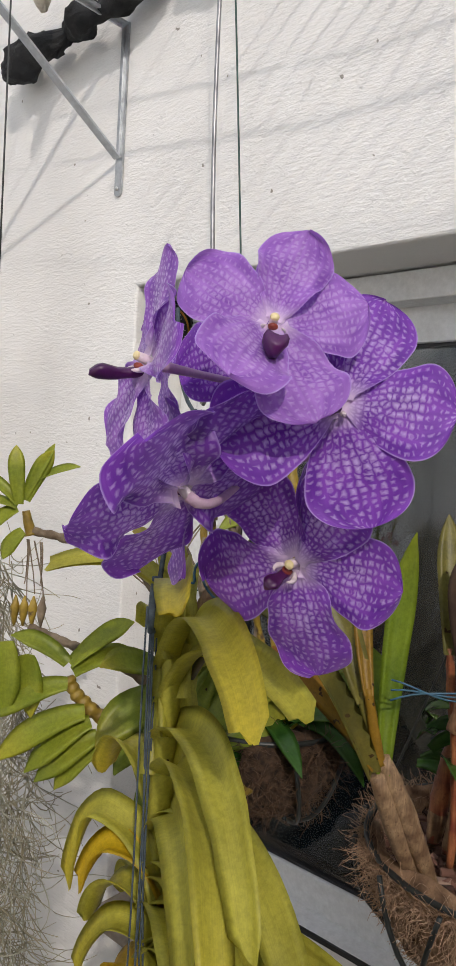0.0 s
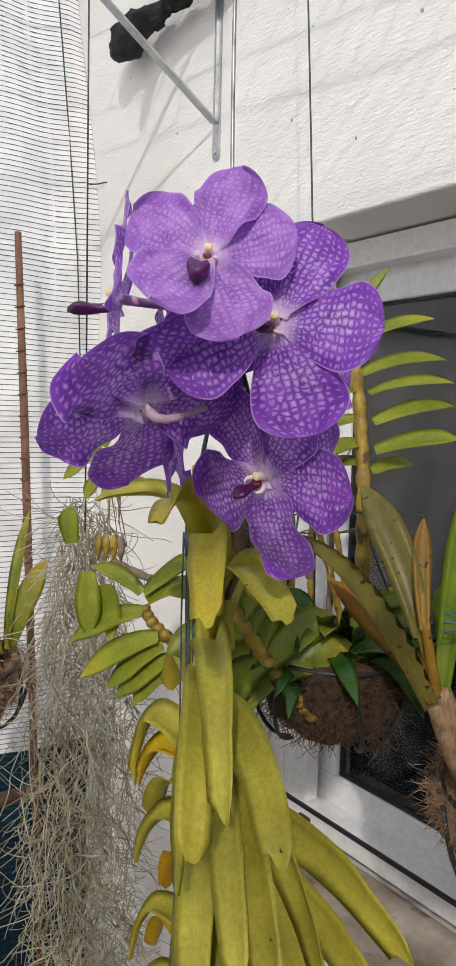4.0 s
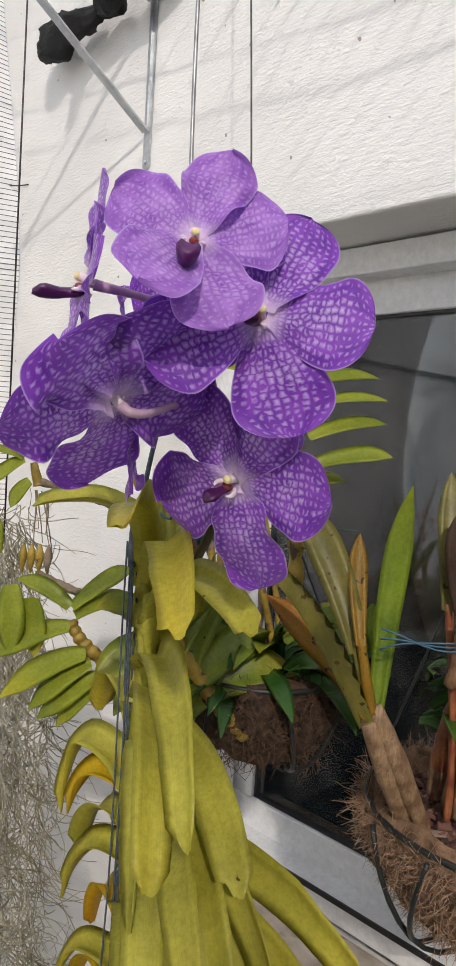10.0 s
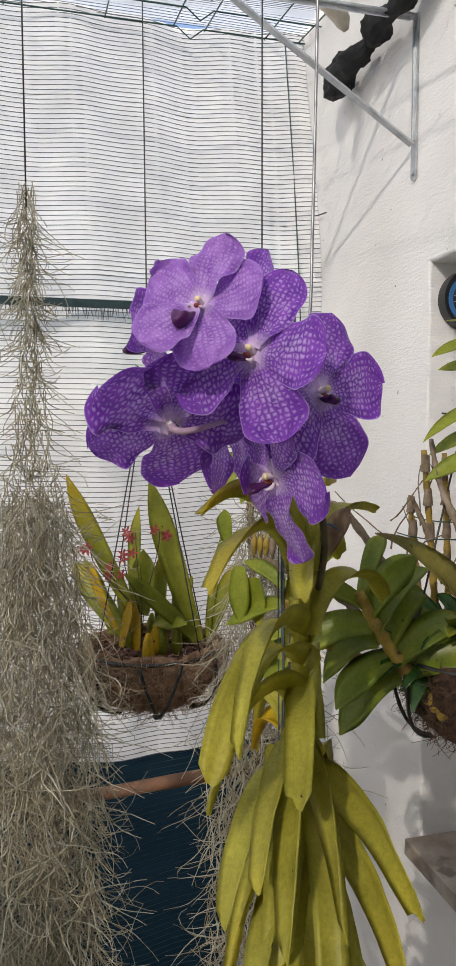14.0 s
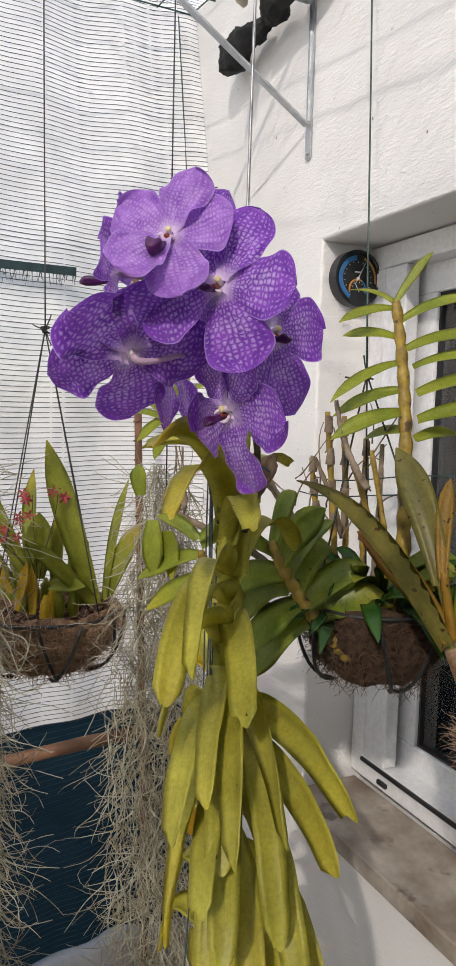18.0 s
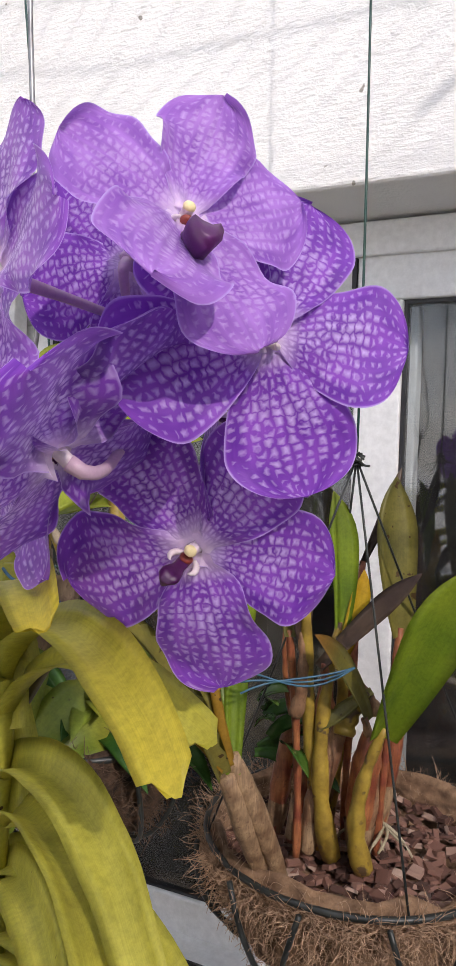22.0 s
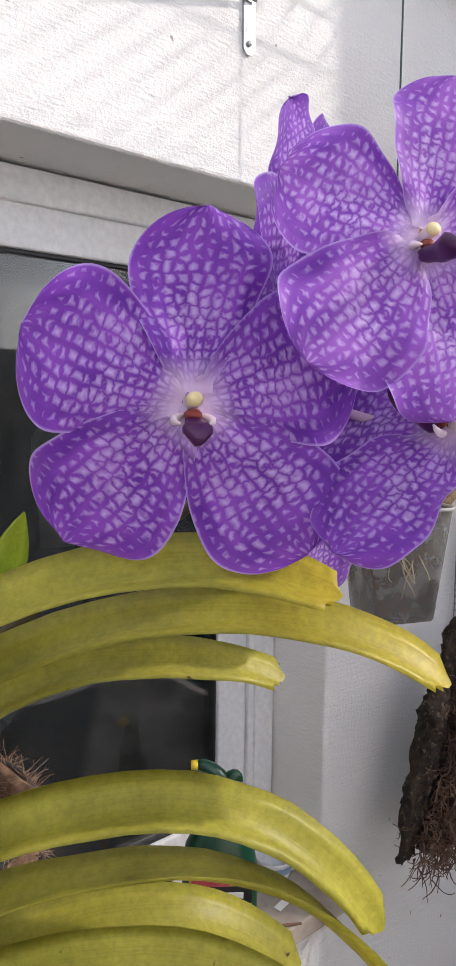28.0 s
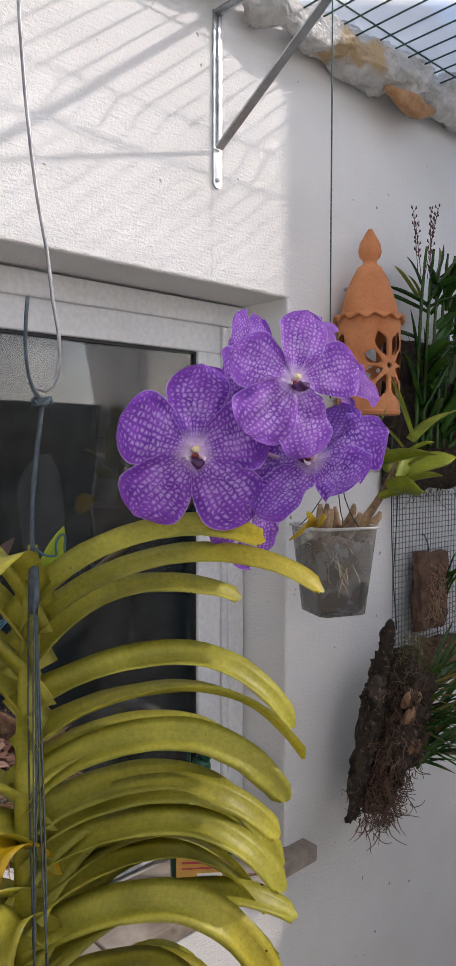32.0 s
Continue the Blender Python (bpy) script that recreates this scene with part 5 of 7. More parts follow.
CAT_FAN = [
    ((-0.138, 0.345, 1.247), (-0.169, 0.164, 1.433), 0.034),
    ((-0.137, 0.348, 1.253), (-0.218, 0.276, 1.368), 0.034),
    ((-0.154, 0.349, 1.313), (-0.252, 0.353, 1.463), 0.040),
    ((-0.132, 0.355, 1.245), (-0.131, 0.393, 1.486), 0.029),
    ((-0.146, 0.343, 1.323), (-0.183, 0.380, 1.431), 0.021),
    ((-0.161, 0.412, 1.273), (-0.195, 0.429, 1.348), 0.028),
]
CAT_TOP = [
    ((-0.116, 0.456, 1.352), (-0.144, 0.492, 1.501), 0.031),
    ((-0.105, 0.463, 1.352), (-0.102, 0.447, 1.466), 0.032),
    ((-0.071, 0.484, 1.360), (-0.084, 0.488, 1.502), 0.033),
    ((-0.087, 0.471, 1.320), (0.012, 0.473, 1.427), 0.025),
    ((-0.042, 0.494, 1.264), (-0.072, 0.404, 1.371), 0.035),
    ((-0.022, 0.470, 1.262), (0.062, 0.432, 1.442), 0.062),
    ((-0.018, 0.530, 1.350), (-0.029, 0.535, 1.518), 0.052),
    ((-0.072, 0.480, 1.321), (-0.052, 0.502, 1.421), 0.023),
    ((-0.038, 0.498, 1.296), (-0.085, 0.467, 1.256), 0.017),
    ((-0.070, 0.557, 1.416), (-0.037, 0.599, 1.527), 0.014),
]
ONC = [
    ((-0.833, 0.023, 1.198), (-0.835, -0.098, 1.455), 0.033),
    ((-0.792, 0.128, 1.155), (-0.826, 0.046, 1.445), 0.040),
    ((-0.787, 0.143, 1.162), (-0.839, 0.201, 1.374), 0.015),
    ((-0.786, 0.149, 1.168), (-0.778, 0.205, 1.300), 0.029),
    ((-0.836, 0.022, 1.224), (-0.889, 0.036, 1.390), 0.029),
    ((-0.829, 0.035, 1.198), (-0.839, 0.036, 1.316), 0.042),
    ((-0.793, 0.125, 1.155), (-0.767, -0.008, 1.287), 0.023),
    ((-0.821, 0.053, 1.186), (-0.763, 0.100, 1.194), 0.026),
    ((-0.839, -0.002, 1.166), (-0.913, -0.088, 1.290), 0.033),
    ((-0.844, -0.017, 1.166), (-0.925, -0.064, 1.290), 0.023),
    ((-0.809, 0.089, 1.193), (-0.876, 0.109, 1.296), 0.023),
    ((-0.817, 0.065, 1.180), (-0.876, 0.082, 1.312), 0.026),
    ((-0.836, 0.007, 1.172), (-0.900, -0.000, 1.258), 0.026),
    ((-0.810, 0.083, 1.180), (-0.884, 0.135, 1.254), 0.022),
]
ONC_YELLOW = [
    ((-0.788, 0.017, 1.146), (-0.796, 0.015, 1.228), 0.026),
    ((-0.798, -0.009, 1.152), (-0.799, 0.008, 1.236), 0.021),
    ((-0.803, -0.016, 1.183), (-0.828, -0.058, 1.300), 0.021),
]
POT_LEAVES = [
    ((0.625, 0.287, 1.545), (0.600, 0.314, 1.634), 0.026),
    ((0.625, 0.287, 1.539), (0.683, 0.237, 1.578), 0.033),
    ((0.556, 0.348, 1.487), (0.586, 0.213, 1.502), 0.037),
    ((0.612, 0.297, 1.476), (0.681, 0.235, 1.497), 0.032),
    ((0.594, 0.312, 1.455), (0.593, 0.245, 1.440), 0.035),
    ((0.613, 0.298, 1.529), (0.587, 0.323, 1.555), 0.016),
    ((0.554, 0.350, 1.487), (0.595, 0.316, 1.587), 0.018),
    ((0.613, 0.298, 1.513), (0.654, 0.261, 1.523), 0.019),
]
POT_YELLOW = [
    ((0.476, 0.379, 1.442), (0.443, 0.407, 1.401), 0.023),
    ((0.488, 0.368, 1.447), (0.478, 0.377, 1.422), 0.031),
]
RIGHT_PLANT = [
    ((1.047, 0.524, 1.882), (1.005, 0.566, 1.967), 0.021),
    ((1.058, 0.514, 1.875), (0.988, 0.580, 1.921), 0.021),
    ((1.058, 0.514, 1.860), (0.980, 0.586, 1.907), 0.020),
    ((1.046, 0.523, 1.797), (0.981, 0.583, 1.818), 0.021),
    ((1.069, 0.506, 1.924), (1.090, 0.491, 2.016), 0.028),
    ((1.069, 0.506, 1.910), (1.082, 0.498, 2.009), 0.024),
    ((1.048, 0.525, 1.924), (1.026, 0.547, 1.988), 0.018),
    ((1.063, 0.509, 1.860), (1.095, 0.482, 1.917), 0.021),
    ((1.033, 0.531, 1.698), (1.029, 0.536, 1.726), 0.025),
    ((1.054, 0.511, 1.684), (1.096, 0.474, 1.712), 0.028),
    ((1.048, 0.524, 1.889), (1.028, 0.544, 1.945), 0.016),
]

# mid basket with dendrobiums
den = thing("dendrobium_basket", (-0.27, 0.365, 1.22), "upright yellow-green dendrobium with dark glossy leaves in a coir basket", "hanging plant", "hanging baskets")
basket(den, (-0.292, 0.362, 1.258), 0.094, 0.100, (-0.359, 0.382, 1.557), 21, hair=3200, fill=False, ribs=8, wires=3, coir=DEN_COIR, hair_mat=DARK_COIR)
cane(den, [(-0.275, 0.385, 1.20), (-0.281, 0.401, 1.40), (-0.295, 0.404, 1.52), (-0.315, 0.391, 1.650)], 0.0105, 0.0065, CANE, joints=14, label="stout jointed yellow cane")
for k, (b, t, w) in enumerate(DEN_TOP):
    leaf_between(b, t, w, den, LIME_LEAF, 0.10, 0.45, 100 + k)
cane(den, [(-0.255, 0.300, 1.205), (-0.269, 0.270, 1.235), (-0.287, 0.235, 1.28), (-0.301, 0.209, 1.345)], 0.010, 0.0065, CANE, joints=12)
for k, (b, t, w) in enumerate(DEN_LOW):
    leaf_between(b, t, w * 1.18, den, DEN_LEAF, 0.12 + 0.08 * (k % 3), 0.5, 130 + k)
rng = random.Random(5)
for k in range(46):
    a, el = rng.uniform(-185, 60), rng.uniform(-35, 55)
    b = Vector((-0.292, 0.362, 1.268)) + az(a) * rng.uniform(0.02, 0.080)
    t = b + az(a + rng.uniform(-30, 30), el) * rng.uniform(0.05, 0.095) + Vector((0, 0, -0.015))
    leaf_between(b, t, rng.uniform(0.018, 0.027), den, DARK_LEAF, 0.25, 0.3, 160 + k, n=8)
for k in range(14):
    a = rng.uniform(-120, 100)
    b = Vector((-0.29, 0.37, 1.285)) + az(a) * rng.uniform(0.01, 0.06)
    leaf_between(b, b + az(a, rng.uniform(-5, 40)) * rng.uniform(0.06, 0.10), rng.uniform(0.018, 0.026), den, DEN_LEAF, 0.2, 0.35, 210 + k, n=9)
# old bare canes
for b, t in (((-0.372, 0.355, 1.23), (-0.380, 0.335, 1.505)), ((-0.395, 0.385, 1.23), (-0.405, 0.380, 1.500)), ((-0.378, 0.400, 1.22), (-0.385, 0.405, 1.470)), ((-0.405, 0.350, 1.24), (-0.425, 0.340, 1.440))):
    b, t = Vector(b), Vector(t)
    cane(den, [b, b.lerp(t, 0.35) + Vector((0.006, 0, 0)), b.lerp(t, 0.7) + Vector((-0.005, 0.004, 0)), t], 0.0052, 0.0040, CANE, "old_cane", joints=9, label="bare jointed yellow cane with grey sheaths")
    for u in (0.42, 0.58, 0.74, 0.90):
        q = b.lerp(t, u)
        bm = bmesh.new()
        tube(bm, [q, q + Vector((0.001, 0, 0.010)), q + Vector((0.001, 0, 0.022))], [0.0064, 0.0058, 0.0048], 8, caps=False)
        lumpy(bm, 0.0016, 160, u * 9)
        fixed(part("dry_sheath", bm, DRY_CANE, den), den)
for pts in (((-0.345, 0.325, 1.52), (-0.325, 0.320, 1.475), (-0.300, 0.320, 1.44), (-0.275, 0.330, 1.41)), ((-0.400, 0.330, 1.44), (-0.392, 0.345, 1.41), (-0.385, 0.355, 1.37), (-0.375, 0.365, 1.33))):
    cane(den, pts, 0.0030, 0.0048, DRY_CANE, "dry_twig", joints=6)
for k in range(3):
    x = -0.36 + 0.028 * k + rng.uniform(-0.01, 0.01)
    b = Vector((-0.31 + 0.012 * k, 0.39 + rng.uniform(-0.03, 0.03), 1.21))
    t = Vector((x, 0.36 + rng.uniform(-0.05, 0.07), rng.uniform(1.44, 1.54)))
    cane(den, [b, b.lerp(t, 0.35) + Vector((0.01, 0, 0)), b.lerp(t, 0.7) + Vector((rng.uniform(-0.015, 0.015), 0, 0)), t], 0.0044, 0.0032, CANE if k % 3 else DRY_CANE, "old_cane", joints=9)
curves = []
for k in range(16):
    p = Vector((rng.uniform(-0.44, -0.33), rng.uniform(0.30, 0.42), rng.uniform(1.33, 1.47)))
    curves.append(curl(rng, p, (rng.uniform(-0.7, 0.7), rng.uniform(-0.4, 0.4), rng.uniform(0.2, 1.0)), rng.uniform(0.05, 0.13), 9, 0.35, 0.0))
fixed(strands("dry_twig_tangle", curves, 0.0013, DRY_CANE, den, 5), den)["kind"] = "stuff"
for k, (a, b) in enumerate((((-0.357, 0.211, 1.436), (-0.300, 0.300, 1.28)), ((-0.371, 0.189, 1.337), (-0.300, 0.290, 1.24)))):
    cane(den, [a, Vector(a).lerp(Vector(b), 0.4) + Vector((0, 0, 0.02)), Vector(a).lerp(Vector(b), 0.7), b], 0.005, 0.0055, DRY_CANE, "old_cane", joints=8)
cane(den, [(-0.432, 0.136, 1.464), (-0.410, 0.158, 1.462), (-0.385, 0.185, 1.448), (-0.357, 0.211, 1.436)], 0.0045, 0.005, DRY_CANE, "old_cane", joints=7)
cane(den, [(-0.426, 0.134, 1.366), (-0.410, 0.150, 1.357), (-0.390, 0.170, 1.345), (-0.371, 0.189, 1.337)], 0.0045, 0.005, DRY_CANE, "old_cane", joints=7)
cane(den, [(-0.370, 0.145, 1.325), (-0.362, 0.152, 1.30), (-0.350, 0.163, 1.28), (-0.310, 0.26, 1.235)], 0.006, 0.009, CANE, joints=10)
cane(den, [(-0.436, 0.131, 1.485), (-0.435, 0.132, 1.478), (-0.434, 0.134, 1.470), (-0.432, 0.136, 1.460)], 0.004, 0.006, CANE, "shoot")
for k, (b, t, w) in enumerate(KEIKI):
    leaf_between(b, t, w * 1.3, den, LIME_LEAF, 0.10, 0.4, 240 + k)
for k, (b, t, w) in enumerate(KEIKI_LOW):
    leaf_between(b, t, w * 1.3, den, LIME_LEAF, 0.12, 0.4, 260 + k)
for k in range(4):
    b = Vector((-0.426, 0.134, 1.366)) + Vector((0.007 * k - 0.012, 0.006 * k - 0.010, 0.0))
    bm = bmesh.new()
    tube(bm, [b, b + Vector((0, 0, 0.010)), b + Vector((0.001, 0, 0.020)), b + Vector((0.002, 0, 0.032))], [0.001, 0.0035, 0.005, 0.001], 7)
    fixed(part("bud", bm, CANE if k < 3 else DRY_CANE, den), den)
curves = [curl(rng, Vector((-0.43, 0.136, 1.455)) + Vector((rng.uniform(-0.01, 0.03), 0, 0)), (0.2, 0.1, -1), rng.uniform(0.05, 0.10), 8, 0.25, 0.15) for _ in range(7)]
fixed(strands("aerial_root_tuft", curves, 0.0009, DRY_CANE, den, 5), den)["kind"] = "stuff"
wire_run("hanging_wire", bez((-0.52, 0.46, roof_z(-0.52)), (-0.46, 0.44, 2.1), (-0.40, 0.40, 1.8), (-0.359, 0.382, 1.557), 10), 0.0014, GREEN_WIRE, "dark green hanging wire above the dendrobium basket")

# right-hand basket with cattleyas
cat = thing("cattleya_basket", (-0.045, 0.42, 1.15), "reddish cattleya with bark chips in a coir-lined wire basket", "hanging plant", "hanging baskets")
basket(cat, (-0.062, 0.545, 1.122), 0.165, 0.130, (-0.055, 0.465, 1.536), 31, hair=13000, ribs=14, wires=4, wire=BLACK_WIRE, rim_r=0.0036)
PB = [((-0.123, 0.425, 1.105), (-0.136, 0.350, 1.245), 0.0098), ((-0.105, 0.435, 1.105), (-0.134, 0.356, 1.262), 0.0108), ((-0.128, 0.440, 1.105), (-0.155, 0.385, 1.262), 0.0080)]
for b, t, r in PB:
    b, t = Vector(b), Vector(t)
    bm = bmesh.new()
    n = 12
    tube(bm, bez(b, b.lerp(t, 0.35) + Vector((0.004, -0.004, 0)), b.lerp(t, 0.7) + Vector((0.003, -0.003, 0)), t, n), [r * (0.45 + 0.62 * math.sin(math.pi * (0.08 + 0.72 * i / (n - 1))) ** 1.2) for i in range(n)], 12)
    lumpy(bm, 0.0016, 90, r * 900)
    fixed(part("pseudobulb", bm, PAPERY, cat, "papery tan pseudobulb"), cat)
CS = [((-0.146, 0.512, 1.115), (-0.129, 0.525, 1.245), 0.0105, 0), ((-0.123, 0.502, 1.115), (-0.093, 0.523, 1.300), 0.0100, 0), ((-0.101, 0.488, 1.115), (-0.072, 0.500, 1.250), 0.0115, 1), ((-0.091, 0.535, 1.115), (-0.078, 0.530, 1.350), 0.0065, 2),
      ((-0.051, 0.509, 1.115), (-0.036, 0.500, 1.250), 0.0145, 0), ((-0.041, 0.560, 1.115), (-0.020, 0.560, 1.340), 0.0100, 0), ((-0.132, 0.522, 1.235), (-0.140, 0.510, 1.350), 0.0032, 0), ((-0.125, 0.526, 1.235), (-0.122, 0.520, 1.350), 0.0032, 0), ((-0.090, 0.500, 1.115), (-0.100, 0.460, 1.390), 0.0065, 2)]
for k, (b, t, r, kind_) in enumerate(CS):
    b, t = Vector(b), Vector(t)
    n = 14
    bend = Vector((0.006 if k % 2 else -0.004, -0.004, 0))
    bm = bmesh.new()
    tube(bm, bez(b, b.lerp(t, 0.35) + bend, b.lerp(t, 0.7) + bend, t, n), [r * (0.55 + 0.5 * math.sin(math.pi * min(1.0, 0.1 + 0.75 * i / (n - 1)))) * (1.12 if i in (5, 10) else 1.0) for i in range(n)], 10)
    lumpy(bm, 0.0010, 120, k)
    fixed(part("pseudobulb", bm, (RED_CANE, PSEUDOBULB, CANE)[kind_], cat, "reddish brown jointed pseudobulb" if kind_ == 0 else ""), cat)
    # dry papery sheaths at the foot
    if r > 0.005:
        bm = bmesh.new()
        tube(bm, [b.lerp(t, u) + bend * u for u in (0.02, 0.10, 0.20, 0.28)], [r * 0.75, r * 0.95, r * 1.08, r * 1.16], 10, caps=False)
        lumpy(bm, 0.0018, 120, k + 5)
        fixed(part("sheath", bm, PAPERY, cat, "torn papery sheath"), cat)
FAN = (CAT_LEAF, CAT_ORANGE, CAT_LEAF, CAT_GREEN, CAT_ORANGE, CAT_GREEN)
slim = lambda s: (0.34 + 0.66 * math.sin(math.pi * min(1.0, 0.06 + 0.60 * s))) * (1 - max(0.0, (s - 0.55) / 0.45) ** 2) + 0.02
strap = lambda s: (0.55 + 0.45 * math.sin(math.pi * min(1.0, 0.1 + 0.7 * s))) * (1 - max(0.0, (s - 0.6) / 0.4) ** 2) + 0.02
for k, (b, t, w) in enumerate(CAT_FAN):
    leaf_between(b, t, w, cat, FAN[k], 0.06 if k else 0.16, 0.7, 300 + k, shape=slim, n=16)
    foot, b = Vector((-0.134, 0.352, 1.255)), Vector(b)
    if (b - foot).length > 0.02:
        cane(cat, [foot, foot.lerp(b, 0.35), foot.lerp(b, 0.7), b.lerp(Vector(t), 0.06)], 0.0065, 0.0045, FAN[k], "leaf_base")
TOP = (CAT_LEAF, BROWN_LEAF, CAT_GREEN, BROWN_LEAF, CAT_LEAF, CAT_GREEN, CAT_LEAF, YELLOW_LEAF, CAT_LEAF, BROWN_LEAF)
for k, (b, t, w) in enumerate(CAT_TOP):
    leaf_between(b, t, w, cat, TOP[k], 0.05, 0.6, 320 + k, shape=slim, n=14)
    b = Vector(b)
    foot = Vector((b.x * 0.75 - 0.02, b.y * 0.6 + 0.200, 1.115))
    sway = Vector((0.012 * math.sin(2.1 * k), 0.010 * math.cos(1.7 * k), 0))
    if k in (1, 3, 7, 8):
        # younger growths spring from the older canes
        foot = Vector(CAT_TOP[k - 1 if k != 3 else 2][0]).lerp(foot, 0.35)
        sway = sway * 0.4
    cane(cat, [foot, foot.lerp(b, 0.35) + sway * 2.0, foot.lerp(b, 0.7) + sway * 1.2, b.lerp(Vector(t), 0.05)], 0.0045 + 0.0035 * (k % 3), 0.0042, (RED_CANE, PSEUDOBULB, CANE)[k % 3], "pseudobulb", joints=4)
for k in range(12):
    a = rng.uniform(-60, 60)
    b = Vector((-0.15, 0.52, 1.20)) + Vector((rng.uniform(-0.03, 0.03), rng.uniform(-0.03, 0.03), rng.uniform(-0.02, 0.06)))
    leaf_between(b, b + az(a, rng.uniform(-10, 30)) * rng.uniform(0.04, 0.07), 0.018, cat, DARK_LEAF, 0.2, 0.3, 340 + k, n=8)
curves = [curl(rng, Vector((-0.038, 0.52, 1.145)) + az(40 * k) * 0.012, az(40 * k - 90, 5), 0.06, 7, 0.35, 0.30) for k in range(7)]
fixed(strands("root", curves, 0.0022, PALE_ROOT, cat, 6), cat)
bm = bmesh.new()
for k in range(3):
    tube(bm, bez((-0.115, 0.33, 1.33 + 0.01 * k), (-0.09, 0.35, 1.345), (-0.07, 0.37, 1.335 - 0.01 * k), (-0.03, 0.39, 1.35), 10), 0.001, 5)
fixed(part("blue_tie", bm, BLUE_TWINE, cat, "thin blue tie wire"), cat)
wire_run("hanging_wire", bez((-0.060, 0.465, ROOF_Z), (-0.062, 0.466, 2.1), (-0.052, 0.464, 1.8), (-0.055, 0.465, 1.536), 10), 0.0014, GREEN_WIRE, "dark green hanging wire above the cattleya basket")

# left-hand basket with oncidiums
onc = thing("oncidium_basket", (-0.824, 0.049, 1.14), "oncidium with yellowing leaves and small red flowers in a coir basket", "hanging plant", "hanging baskets")
basket(onc, (-0.824, 0.049, 1.142), 0.125, 0.105, (-0.872, 0.052, 1.64), 41, hair=6500, ribs=12, wires=4, rim_r=0.0036)
for k, (b, t, w) in enumerate(ONC):
    leaf_between(b, t, w * 1.3, onc, ONC_LEAF, 0.03, 0.4, 400 + k, n=14)
for k, (b, t, w) in enumerate(ONC_YELLOW):
    leaf_between(b, t, w, onc, YELLOW_LEAF, 0.03, 0.4, 420 + k)
for k in range(9):
    b = Vector((-0.824, 0.049, 1.13)) + az(rng.uniform(0, 360)) * rng.uniform(0.02, 0.08)
    bm = bmesh.new()
    tube(bm, [b, b + Vector((0, 0, 0.015)), b + Vector((0, 0, 0.04)), b + Vector((0, 0, 0.055))], [0.007, 0.011, 0.009, 0.003], 8)
    fixed(part("pseudobulb", bm, ONC_LEAF if k % 3 else YELLOW_LEAF, onc), onc)
for k, p in enumerate(((-0.793, 0.059, 1.355), (-0.832, -0.059, 1.319), (-0.811, -0.003, 1.314), (-0.807, 0.018, 1.351), (-0.815, -0.021, 1.282))):
    p = Vector(p)
    bm = bmesh.new()
    tube(bm, bez((-0.82, 0.03, 1.16), (-0.82, 0.03, 1.24), p - Vector((0, 0, 0.05)), p, 8), 0.0009, 5)
    fixed(part("flower_stem", bm, SPIKE, onc), onc)
    for j in range(3):
        q = p + Vector((rng.uniform(-0.012, 0.012), rng.uniform(-0.018, 0.018), rng.uniform(-0.012, 0.010)))
        bm = bmesh.new()
        for a in range(5):
            blade(bm, [q + u * 0.004 * (Vector((0.3, math.cos(1.257 * a), math.sin(1.257 * a)))) for u in (0.2, 1.0, 2.0, 2.6)], 0.004, 0.2, 0.0004, up=(1, 0, 0))
        fixed(part("small_flower", bm, RED_PETAL, onc, "tiny red flower"), onc)
curves = [curl(rng, Vector((-0.824 + rng.uniform(-0.02, 0.02), 0.049 + rng.uniform(-0.03, 0.03), 1.04)), (0, 0, -1), 0.035, 6, 0.6, 0.1) for _ in range(30)]
fixed(strands("hanging_roots", curves, 0.0006, BARK, onc), onc)
wire_run("hanging_wire", bez((-0.93, 0.058, roof_z(-0.93)), (-0.925, 0.058, 2.1), (-0.89, 0.054, 1.9), (-0.872, 0.052, 1.64), 10), 0.0014, BLACK_WIRE, "black hanging wire above the oncidium basket")


